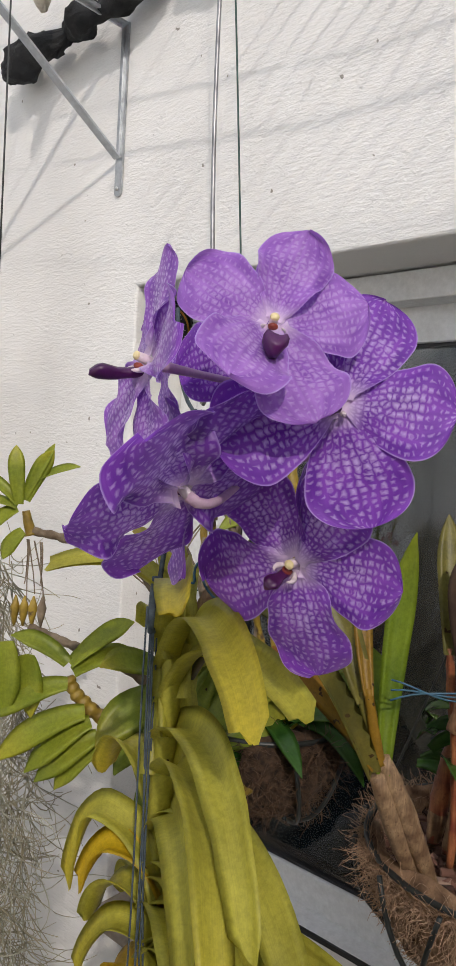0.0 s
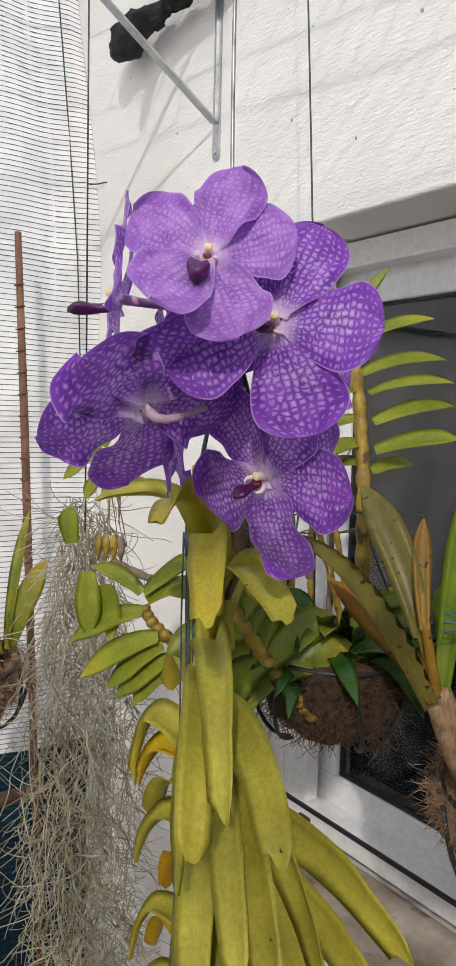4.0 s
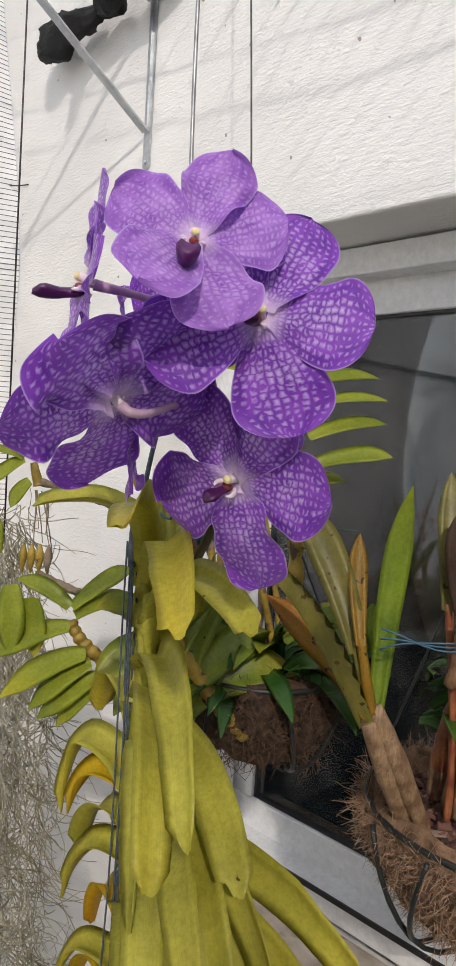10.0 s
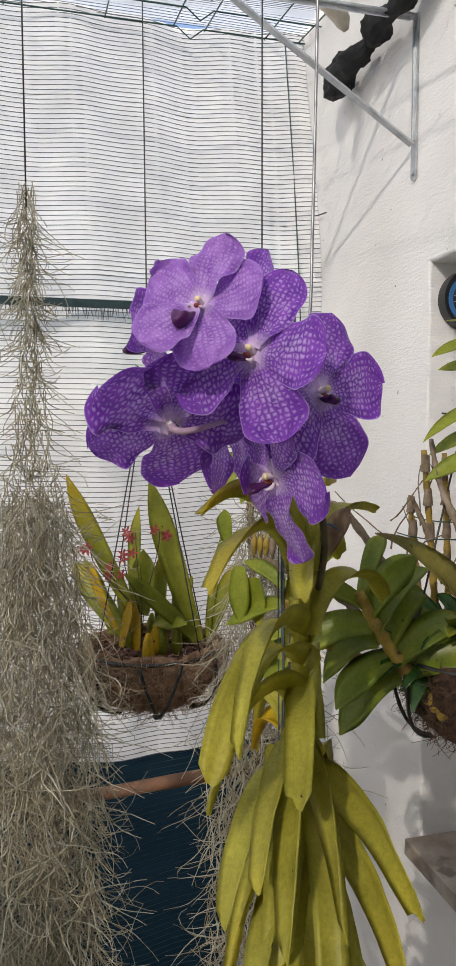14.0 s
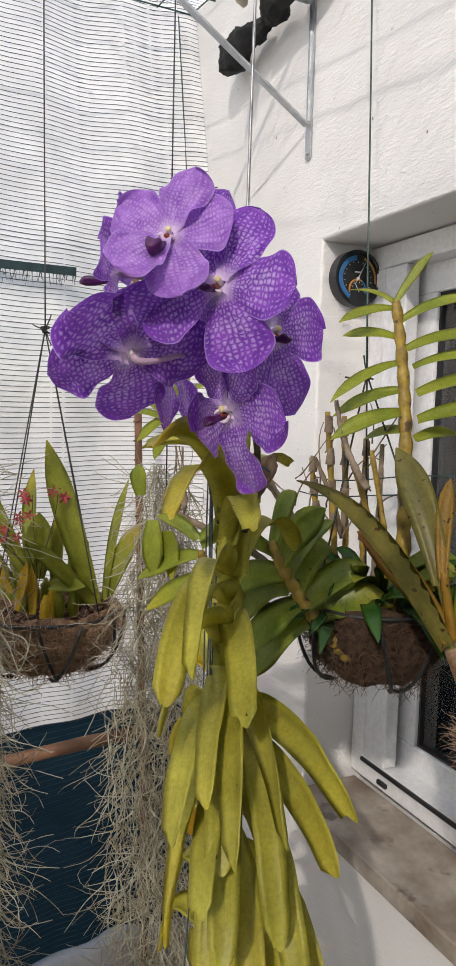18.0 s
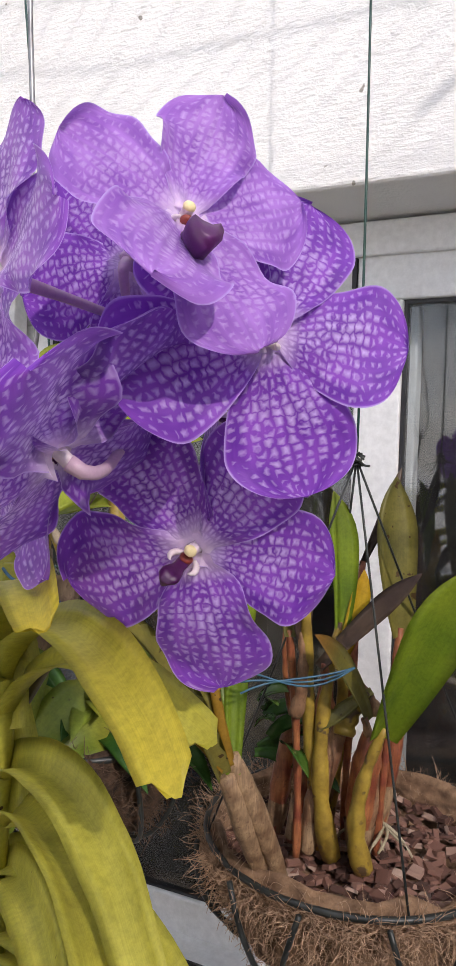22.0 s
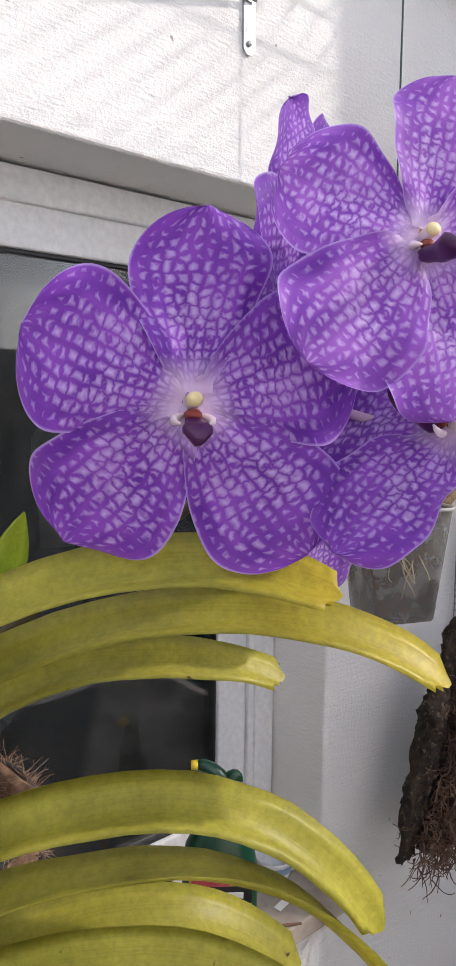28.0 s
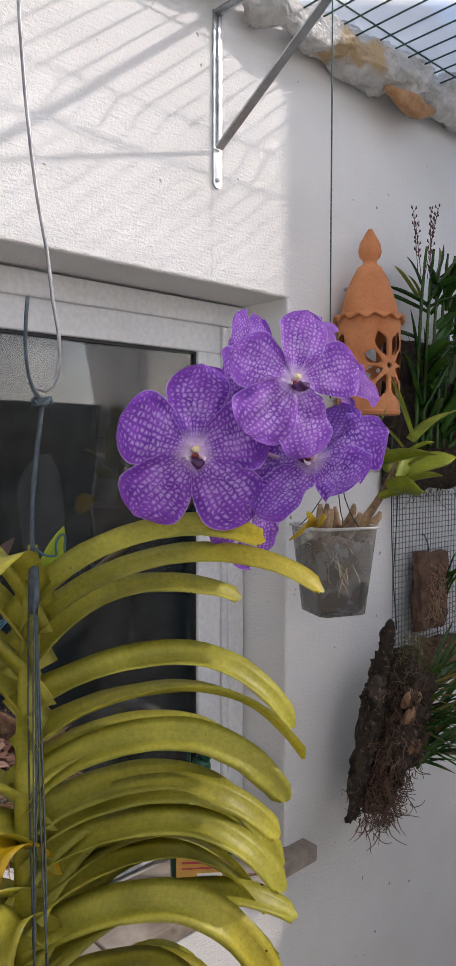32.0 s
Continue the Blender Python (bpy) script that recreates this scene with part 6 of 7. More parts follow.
# hanging moss
def moss(name, centre, z_hi, z_lo, rx, ry, count, seed, label, stray=40, neck=0.45, turn=0.0, thin=0.0):
    rng = random.Random(seed)
    holder = thing(name, (centre[0], centre[1], z_hi), label, "hanging moss", "hanging moss")
    for nm, material, share_, rad in (("grey_moss", MOSS, 0.62, 0.0008), ("silver_moss", MOSS_LIGHT, 0.38, 0.0010)):
        curves = []
        for _ in range(int(count * share_)):
            u = rng.random()
            if u < thin and rng.random() > 0.30:
                u = thin + (1 - thin) * rng.random()
            z = z_hi - (z_hi - z_lo) * u
            wide = neck + (1.15 - neck) * min(1.0, max(0.0, u - turn) * 3.0) - 0.25 * max(0.0, u - 0.8)
            a, r = rng.uniform(0, 6.283), math.sqrt(rng.random())
            p = Vector((centre[0] + rx * wide * r * math.cos(a), centre[1] + ry * wide * r * math.sin(a), z))
            still = 0.35 if u < thin else 1.0
            curves.append(curl(rng, p, (rng.uniform(-1, 1) * still, rng.uniform(-1, 1) * still, -1.2), rng.uniform(0.06, 0.15) * (0.5 + 0.5 * still), 10, 0.95, 0.18))
        fixed(strands(nm, curves, rad, material, holder), holder)
    curves = []
    for _ in range(stray):
        a, u = rng.uniform(0, 6.283), rng.uniform(max(0.25, thin), 1)
        p = Vector((centre[0] + rx * 1.1 * math.cos(a), centre[1] + ry * 1.1 * math.sin(a), z_hi - (z_hi - z_lo) * u))
        curves.append(curl(rng, p, (math.cos(a) * 0.5, math.sin(a) * 0.5, -0.6), rng.uniform(0.03, 0.07), 9, 1.3, 0.15))
    fixed(strands("stray_moss", curves, 0.0010, MOSS_LIGHT, holder), holder)
    bm = bmesh.new()
    tube(bm, [(centre[0], centre[1], z_hi - 0.05), (centre[0], centre[1], roof_z(centre[0]))], 0.0012, 5)
    fixed(part("hanging_wire", bm, BLACK_WIRE, holder), holder)
    return holder


moss("spanish_moss", (-0.60, 0.185), 1.42, 0.45, 0.055, 0.075, 2300, 51, "pale curly grey moss hanging in a long beard")
moss("spanish_moss", (-0.56, -0.155), 1.86, 0.50, 0.088, 0.078, 4700, 52, "thick grey-green moss hanging in a long beard", neck=0.16, turn=0.16, thin=0.30)

# ---- wall fittings ----
def bracket(x, label):
    b = thing("shelf_bracket", (x, WALL_Y, 2.02), label, "bracket", "roof brackets")
    def add(name, bm):
        fixed(part(name, bm, GALV, b, smooth=False), b)
    w, top = 0.010, 2.338
    bm = bmesh.new()
    # flat plate with a rounded foot, and its stiffening flange
    ring = [(x - w, top), (x - w, 2.032)] + [(x - w * math.cos(q), 2.032 - w * math.sin(q)) for q in (math.pi * k / 10 for k in range(1, 10))] + [(x + w, 2.032), (x + w, top)]
    face = bm.faces.new([bm.verts.new((px, WALL_Y - 0.001, pz)) for px, pz in ring])
    thick = bmesh.ops.extrude_face_region(bm, geom=[face])
    bmesh.ops.translate(bm, vec=(0, -0.004, 0), verts=[v for v in thick["geom"] if isinstance(v, bmesh.types.BMVert)])
    bmesh.ops.recalc_face_normals(bm, faces=bm.faces)
    box(bm, (x - 0.002, WALL_Y - 0.009, 2.10), (x + 0.002, WALL_Y - 0.005, top - 0.01))
    add("upright", bm)
    bm = bmesh.new()
    box(bm, (x - w, 0.165, top - 0.006), (x + w, WALL_Y - 0.006, top - 0.001), 0.001)
    box(bm, (x - 0.002, 0.18, top - 0.012), (x + 0.002, WALL_Y - 0.016, top - 0.006))
    add("arm", bm)
    bm = bmesh.new()
    a, c = Vector((x - 0.001, WALL_Y - 0.008, 2.092)), Vector((x - 0.001, 0.205, top - 0.012))
    d = (c - a).normalized()
    n = Vector((1, 0, 0)).cross(d)
    vs = [bm.verts.new(p + sx * Vector((0.009, 0, 0)) + sn * n * 0.0018) for p in (a, c) for sx in (-1, 1) for sn in (-1, 1)]
    for f in ((0, 1, 3, 2), (4, 6, 7, 5), (0, 2, 6, 4), (1, 5, 7, 3), (0, 4, 5, 1), (2, 3, 7, 6)):
        bm.faces.new([vs[k] for k in f])
    add("brace", bm)
    for z in (2.036, 2.25):
        bm = bmesh.new()
        bmesh.ops.create_uvsphere(bm, u_segments=10, v_segments=6, radius=0.0042, matrix=Matrix.Translation((x - 0.001, WALL_Y - 0.007, z)) @ Matrix.Diagonal((1, 0.5, 1, 1)))
        add("screw", bm)


bracket(-0.883, "galvanised steel shelf bracket under the mesh roof")
bracket(0.477, "galvanised steel shelf bracket under the mesh roof")

dial = thing("dial_thermometer", (X0 + 0.012, 0.665, 1.780), "round black thermometer and hygrometer with blue ring", "thermometer")


def disc(name, r, x0, x1, z_off, y_off, material, a0=0.0, a1=360.0, r_in=0.0, label=""):
    """A flat ring or disc whose axis points along the wall, out of the window reveal."""
    bm = bmesh.new()
    n = max(6, int(abs(a1 - a0) / 9))
    cols = []
    for i in range(n + 1):
        a = radians(a0 + (a1 - a0) * i / n)
        cols.append([bm.verts.new((x, y_off + rr * math.cos(a), z_off + rr * math.sin(a))) for rr, x in ((r_in, x0), (r, x0), (r, x1), (r_in, x1))])
    for a, b in zip(cols, cols[1:]):
        for k in range(4):
            j = (k + 1) % 4
            if r_in == 0 and k == 3:
                continue
            bm.faces.new((a[k], a[j], b[j], b[k]))
    bmesh.ops.remove_doubles(bm, verts=bm.verts, dist=1e-6)
    return part(name, bm, material, dial, label, smooth=False)


disc("case", 0.056, -0.010, 0.010, 0, 0, BLACK_PLASTIC, label="black round case")
disc("bezel", 0.056, 0.010, 0.015, 0, 0, BLACK_PLASTIC, r_in=0.050)
disc("blue_scale", 0.0455, 0.0105, 0.0112, 0, 0, BLUE_INK, 95, 245, 0.036)
disc("orange_scale", 0.0455, 0.0105, 0.0112, 0, 0, ORANGE_INK, -10, 70, 0.041)
disc("lower_scale", 0.0215, 0.0112, 0.0118, -0.022, 0, ORANGE_INK, 60, 200, 0.018)
disc("lower_blue_scale", 0.0215, 0.0112, 0.0118, -0.022, 0, BLUE_INK, -20, 60, 0.018)
bm = bmesh.new()
for i in range(13):
    a = radians(-30 + 20 * i)
    p, q = Vector((0.0115, 0.031 * math.cos(a), 0.031 * math.sin(a))), Vector((0.0115, 0.034 * math.cos(a), 0.034 * math.sin(a)))
    tube(bm, [p, q], 0.0007, 4)
for i in range(8):
    a = radians(-10 + 28 * i)
    tube(bm, [Vector((0.012, 0.013 * math.cos(a), -0.022 + 0.013 * math.sin(a))), Vector((0.012, 0.016 * math.cos(a), -0.022 + 0.016 * math.sin(a)))], 0.0005, 4)
box(bm, (0.011, -0.008, 0.011), (0.0116, 0.008, 0.014))
part("marks", bm, PAPER, dial, "white scale marks")
for (zo, ln, an) in ((0.0, 0.038, 62), (-0.022, 0.017, 120)):
    bm = bmesh.new()
    a = radians(an)
    tube(bm, [(0.0125, -0.006 * math.cos(a), zo - 0.006 * math.sin(a)), (0.0125, ln * math.cos(a), zo + ln * math.sin(a))], [0.0012, 0.0004], 5)
    part("needle", bm, PAPER, dial, "white needle")
disc("hub", 0.003, 0.011, 0.0135, 0, 0, PAPER)


def lantern():
    """A pierced terracotta lantern with a scalloped eave and a turned finial."""
    lx, ly, zt = 0.795, 0.525, 1.992
    ob = thing("terracotta_lantern", (lx, ly, zt - 0.345), "orange terracotta lantern pierced with flower cut-outs, hung on the wall", "lantern")
    bm = bmesh.new()
    prof = [(0.004, zt), (0.010, zt - 0.010), (0.019, zt - 0.026), (0.0215, zt - 0.040), (0.019, zt - 0.050), (0.0125, zt - 0.057), (0.013, zt - 0.063), (0.022, zt - 0.070), (0.033, zt - 0.090),
            (0.043, zt - 0.115), (0.050, zt - 0.140), (0.054, zt - 0.158)]
    lathe(bm, prof, 40, (lx, ly))
    fixed(part("cap", bm, TERRA, ob, "domed cap with a turned finial"), ob)
    bm = bmesh.new()
    rows = []
    for r, z, wv in ((0.052, zt - 0.156, 0.0), (0.060, zt - 0.158, 0.1), (0.066, zt - 0.163, 1.0), (0.0645, zt - 0.168, 1.0), (0.054, zt - 0.164, 0.1)):
        rows.append([bm.verts.new((lx + r * math.cos(a), ly + r * math.sin(a), z + wv * 0.0045 * math.sin(13 * a))) for a in (2 * math.pi * k / 104 for k in range(104))])
    for a, b in zip(rows, rows[1:]):
        for k in range(104):
            bm.faces.new((a[k], a[(k + 1) % 104], b[(k + 1) % 104], b[k]))
    fixed(part("eave", bm, TERRA, ob, "scalloped eave"), ob)
    bm = bmesh.new()
    na, nz, R, zb = 180, 70, 0.0575, zt - 0.340
    zh = zt - 0.165

    def pierced(a, z):
        # a large daisy of pointed petals on each side, round a small hub hole
        for c0 in (-100, 20, 140):
            du = ((math.degrees(a) - c0 + 180) % 360 - 180) * math.pi / 180 * R
            dv = z - (zb + zh) / 2
            rr, th = math.hypot(du, dv), math.atan2(dv, du)
            if rr < 0.006:
                return True
            for k in range(8):
                tk = radians(22.5 + 45 * k)
                reach = 0.054 if abs(math.cos(tk)) > 0.8 else 0.066
                al, ac = rr * math.cos(th - tk), rr * math.sin(th - tk)
                if 0.014 < al < reach and abs(ac) < 0.0128 * math.sin(math.pi * ((al - 0.014) / (reach - 0.014)) ** 1.2):
                    return True
        return False

    for side, rad in ((1, R), (-1, R - 0.006)):
        grid = [[None] * (nz + 1) for _ in range(na)]
        for i in range(na):
            for j in range(nz + 1):
                a, z = 2 * math.pi * i / na, zb + (zh - zb) * j / nz
                grid[i][j] = bm.verts.new((lx + rad * math.cos(a), ly + rad * math.sin(a), z))
        for i in range(na):
            for j in range(nz):
                if not pierced(2 * math.pi * (i + 0.5) / na, zb + (zh - zb) * (j + 0.5) / nz):
                    q = (grid[i][j], grid[(i + 1) % na][j], grid[(i + 1) % na][j + 1], grid[i][j + 1])
                    bm.faces.new(q if side > 0 else q[::-1])
    fixed(part("body", bm, TERRA, ob, "pierced terracotta body"), ob)
    bm = bmesh.new()
    lathe(bm, [(0.002, zb), (0.056, zb), (0.0585, zb + 0.003), (0.0585, zb + 0.008), (0.052, zb + 0.008), (0.002, zb + 0.006)], 40, (lx, ly))
    fixed(part("base", bm, TERRA, ob), ob)
    bm = bmesh.new()
    tube(bm, [(lx, ly + 0.05, zt - 0.10), (lx, WALL_Y + 0.01, zt - 0.10)], 0.003, 6)
    fixed(part("wall_hook", bm, GALV, ob), ob)
    ob.location.x += 0.060
    ob.location.z -= 0.034
    ob.scale = (1.22, 1.1, 1.15)


lantern()

# clear pot of roots with an orchid
pot = thing("clear_pot_orchid", (0.566, 0.41, 1.26), "orchid with green leaves in a clear pot showing its roots", "potted orchid")
bm = bmesh.new()
top, bot = [], []
for rings, half, z in ((top, 0.066, 1.418), (bot, 0.049, 1.262)):
    for k in range(24):
        a = 2 * math.pi * (k + 0.5) / 24
        s = 1 / max(abs(math.cos(a)), abs(math.sin(a))) * 0.93
        s = min(s, 1.22)
        q = Vector((half * s * math.cos(a), half * s * math.sin(a), 0))
        q.rotate(Euler((0, 0, radians(-22))))
        rings.append(bm.verts.new(Vector((0.566, 0.41, z)) + q))
for k in range(24):
    bm.faces.new((bot[k], bot[(k + 1) % 24], top[(k + 1) % 24], top[k]))
bm.faces.new(bot[::-1])
wall_ob = fixed(part("pot_wall", bm, CLEAR, pot, "clear plastic pot wall"), pot)
bm = bmesh.new()
ringp = []
for k in range(25):
    a = 2 * math.pi * (k + 0.5) / 24
    s = min(1 / max(abs(math.cos(a)), abs(math.sin(a))) * 0.93, 1.22)
    q = Vector((0.068 * s * math.cos(a), 0.068 * s * math.sin(a), 0))
    q.rotate(Euler((0, 0, radians(-22))))
    ringp.append(Vector((0.566, 0.41, 1.418)) + q)
tube(bm, ringp, 0.0028, 6, caps=False)
fixed(part("pot_rim", bm, CLEAR_RIM, pot, "milky plastic rim"), pot)
bm = bmesh.new()
lathe(bm, [(0.002, 1.270), (0.040, 1.270), (0.050, 1.33), (0.055, 1.385), (0.030, 1.395), (0.002, 1.398)], 20, (0.566, 0.41))
lumpy(bm, 0.008, 40, 2)
fixed(part("potting_mix", bm, BARK, pot, "dark potting bark"), pot)
rng = random.Random(77)
curves = []
for k in range(90):
    a = rng.uniform(0, 6.283)
    p = Vector((0.566 + 0.053 * math.cos(a), 0.41 + 0.053 * math.sin(a), rng.uniform(1.34, 1.40)))
    curves.append(curl(rng, p, (-math.sin(a) * rng.choice((-1, 1)) - 0.5 * math.cos(a), math.cos(a) - 0.5 * math.sin(a), -1.0), rng.uniform(0.03, 0.07), 9, 0.55, 0.12))
fixed(strands("root", curves, 0.0012, PALE_ROOT, pot, 5), pot)
for k in range(9):
    b = Vector((0.576 + rng.uniform(-0.040, 0.045), 0.41 + rng.uniform(-0.03, 0.03), 1.385))
    bm = bmesh.new()
    t = b + Vector((rng.uniform(-0.02, 0.05), rng.uniform(-0.04, 0.012), rng.uniform(0.05, 0.085)))
    tube(bm, bez(b, b + Vector((0, 0, 0.02)), t - Vector((0, 0, 0.02)), t, 7), [0.006, 0.010, 0.012, 0.011, 0.008, 0.006, 0.003], 8)
    fixed(part("pseudobulb", bm, PAPERY, pot, "dry papery pseudobulb"), pot)
for k, (b, t, w) in enumerate(POT_LEAVES):
    leaf_between(Vector(b) + Vector((0, 0, 0.030)), Vector(t) + Vector((0, 0, 0.045)), w * 1.4, pot, LIME_LEAF, 0.08, 0.4, 500 + k)
for k, (b, t, w) in enumerate(POT_YELLOW):
    leaf_between(b, t, w * 1.7, pot, YELLOW_LEAF, 0.1, 0.4, 520 + k)
for k in range(3):
    bm = bmesh.new()
    a = 2.1 * k + 0.4
    tube(bm, bez((0.566 + 0.066 * math.cos(a), 0.41 + 0.066 * math.sin(a), 1.415), (0.58, 0.42, 1.47), (0.63, 0.45, 1.55), (0.636, 0.45, 1.64), 8), 0.0011, 5)
    fixed(part("hanger", bm, BLACK_WIRE, pot), pot)
wire_run("hanging_wire", bez((0.633, 0.45, ROOF_Z), (0.636, 0.45, 2.1), (0.632, 0.45, 1.9), (0.636, 0.45, 1.64), 10), 0.0015, GREEN_WIRE, "dark green hanging wire above the clear pot")

for k in range(7):
    b = Vector((0.60 + 0.012 * (k % 3), 0.335 - 0.012 * (k % 4), 1.47 + 0.012 * k))
    leaf_between(b, b + az(-75 + 24 * k, 8 + 9 * (k % 4)) * (0.085 + 0.01 * (k % 3)), 0.030, pot, LIME_LEAF, 0.12, 0.35, 530 + k)
bm = bmesh.new()
tube(bm, bez((0.585, 0.39, 1.40), (0.60, 0.36, 1.43), (0.612, 0.33, 1.48), (0.618, 0.305, 1.55), 8), [0.008, 0.009, 0.009, 0.008, 0.007, 0.006, 0.005, 0.004], 8)
fixed(part("pseudobulb", bm, PAPERY, pot), pot)
pot.location += Vector((0.034, 0, -0.010))

# driftwood mount with a grassy orchid
mount = thing("driftwood_mount", (0.72, 0.47, 0.80), "dark driftwood slab with moss and a grassy orchid, hung by wire", "mounted orchid")
bm = bmesh.new()
tube(bm, bez((0.838, 0.478, 1.215), (0.806, 0.482, 1.10), (0.770, 0.482, 1.0), (0.706, 0.480, 0.815), 22), [0.006, 0.011, 0.013, 0.014, 0.015, 0.017, 0.018, 0.020, 0.022, 0.022, 0.023, 0.024, 0.024, 0.024, 0.023, 0.022, 0.021, 0.020, 0.018, 0.016, 0.013, 0.006], 12)
tube(bm, bez((0.800, 0.475, 1.090), (0.775, 0.470, 1.095), (0.757, 0.468, 1.080), (0.758, 0.47, 1.045), 8), [0.010, 0.018, 0.021, 0.021, 0.020, 0.018, 0.014, 0.005], 10)
bmesh.ops.subdivide_edges(bm, edges=bm.edges[:], cuts=2, use_grid_fill=True)
lumpy(bm, 0.009, 40, 4)
lumpy(bm, 0.006, 120, 7)
lumpy(bm, 0.003, 320, 2)
fixed(part("driftwood", bm, DARK_WOOD, mount, "dark weathered driftwood"), mount)
bm = bmesh.new()
tube(bm, bez((0.872, 0.470, 1.150), (0.885, 0.455, 1.04), (0.830, 0.460, 0.94), (0.748, 0.470, 0.825), 18), [0.014, 0.036, 0.048, 0.055, 0.060, 0.062, 0.062, 0.060, 0.058, 0.055, 0.052, 0.050, 0.046, 0.042, 0.036, 0.030, 0.022, 0.008], 14)
bmesh.ops.subdivide_edges(bm, edges=bm.edges[:], cuts=2, use_grid_fill=True)
lumpy(bm, 0.018, 28, 9)
lumpy(bm, 0.010, 90, 3)
lumpy(bm, 0.006, 260, 6)
fixed(part("root_ball", bm, DARK_WOOD, mount, "matted dark root ball"), mount)
rng = random.Random(78)
curves = [curl(rng, Vector((0.872, 0.440, 1.110)) + Vector((rng.gauss(0, 0.020), rng.gauss(0, 0.014), rng.gauss(0, 0.035))), (rng.uniform(-1, 1), rng.uniform(-1, 1), rng.uniform(-1, 1)), rng.uniform(0.02, 0.05), 7, 0.9, 0.05) for _ in range(700)]
fixed(strands("moss_tuft", curves, 0.0007, MOUNT_MOSS, mount), mount)
curves = []
for i in range(1500):
    u = i / 1500
    c = Vector((0.880 - 0.120 * u + rng.gauss(0, 0.032), 0.445 + rng.gauss(0, 0.016), 1.12 - 0.30 * u + rng.gauss(0, 0.01)))
    curves.append(curl(rng, c, (rng.uniform(-0.6, 0.5), rng.uniform(-0.6, 0.2), -0.5), rng.uniform(0.02, 0.06), 8, 1.0, 0.06))
fixed(strands("dry_root", curves, 0.0012, BARK, mount), mount)
for k in range(95):
    b = Vector((0.885 + rng.uniform(-0.05, 0.04), 0.440 + rng.uniform(-0.02, 0.02), rng.uniform(0.90, 1.08)))
    a, el = rng.uniform(-70, 5), rng.uniform(-30, 50)
    leaf_between(b, b + az(a, el) * rng.uniform(0.10, 0.27), rng.uniform(0.006, 0.011), mount, DARK_LEAF if k % 3 else CAT_LEAF, 0.10, 0.5, 540 + k, n=9, shape=strap)
for k in range(14):
    b = Vector((0.845 + rng.uniform(-0.05, 0.04), 0.425, rng.uniform(0.92, 1.08)))
    bm = bmesh.new()
    tube(bm, [b, b + Vector((0.002, -0.006, 0.010)), b + Vector((0.004, -0.010, 0.024)), b + Vector((0.005, -0.012, 0.034))], [0.005, 0.009, 0.008, 0.003], 8)
    fixed(part("pseudobulb", bm, PSEUDOBULB if k % 2 else BROWN_LEAF, mount), mount)
bm = bmesh.new()
tube(bm, bez((0.858, 0.475, 1.19), (0.856, 0.476, 1.24), (0.846, 0.478, 1.29), (0.848, 0.478, 1.315), 8), 0.0016, 5)
tube(bm, bez((0.848, 0.478, 1.31), (0.838, 0.48, 1.42), (0.842, 0.48, 1.5), (0.840, 0.48, 1.62), 8), 0.0012, 5)
tube(bm, bez((0.848, 0.478, 1.31), (0.862, 0.48, 1.42), (0.866, 0.48, 1.5), (0.868, 0.48, 1.62), 8), 0.0012, 5)
fixed(part("hanging_wire", bm, BLACK_WIRE, mount, "black hooked hanging wire"), mount)

mount.location += Vector((0.038, 0, -0.034))

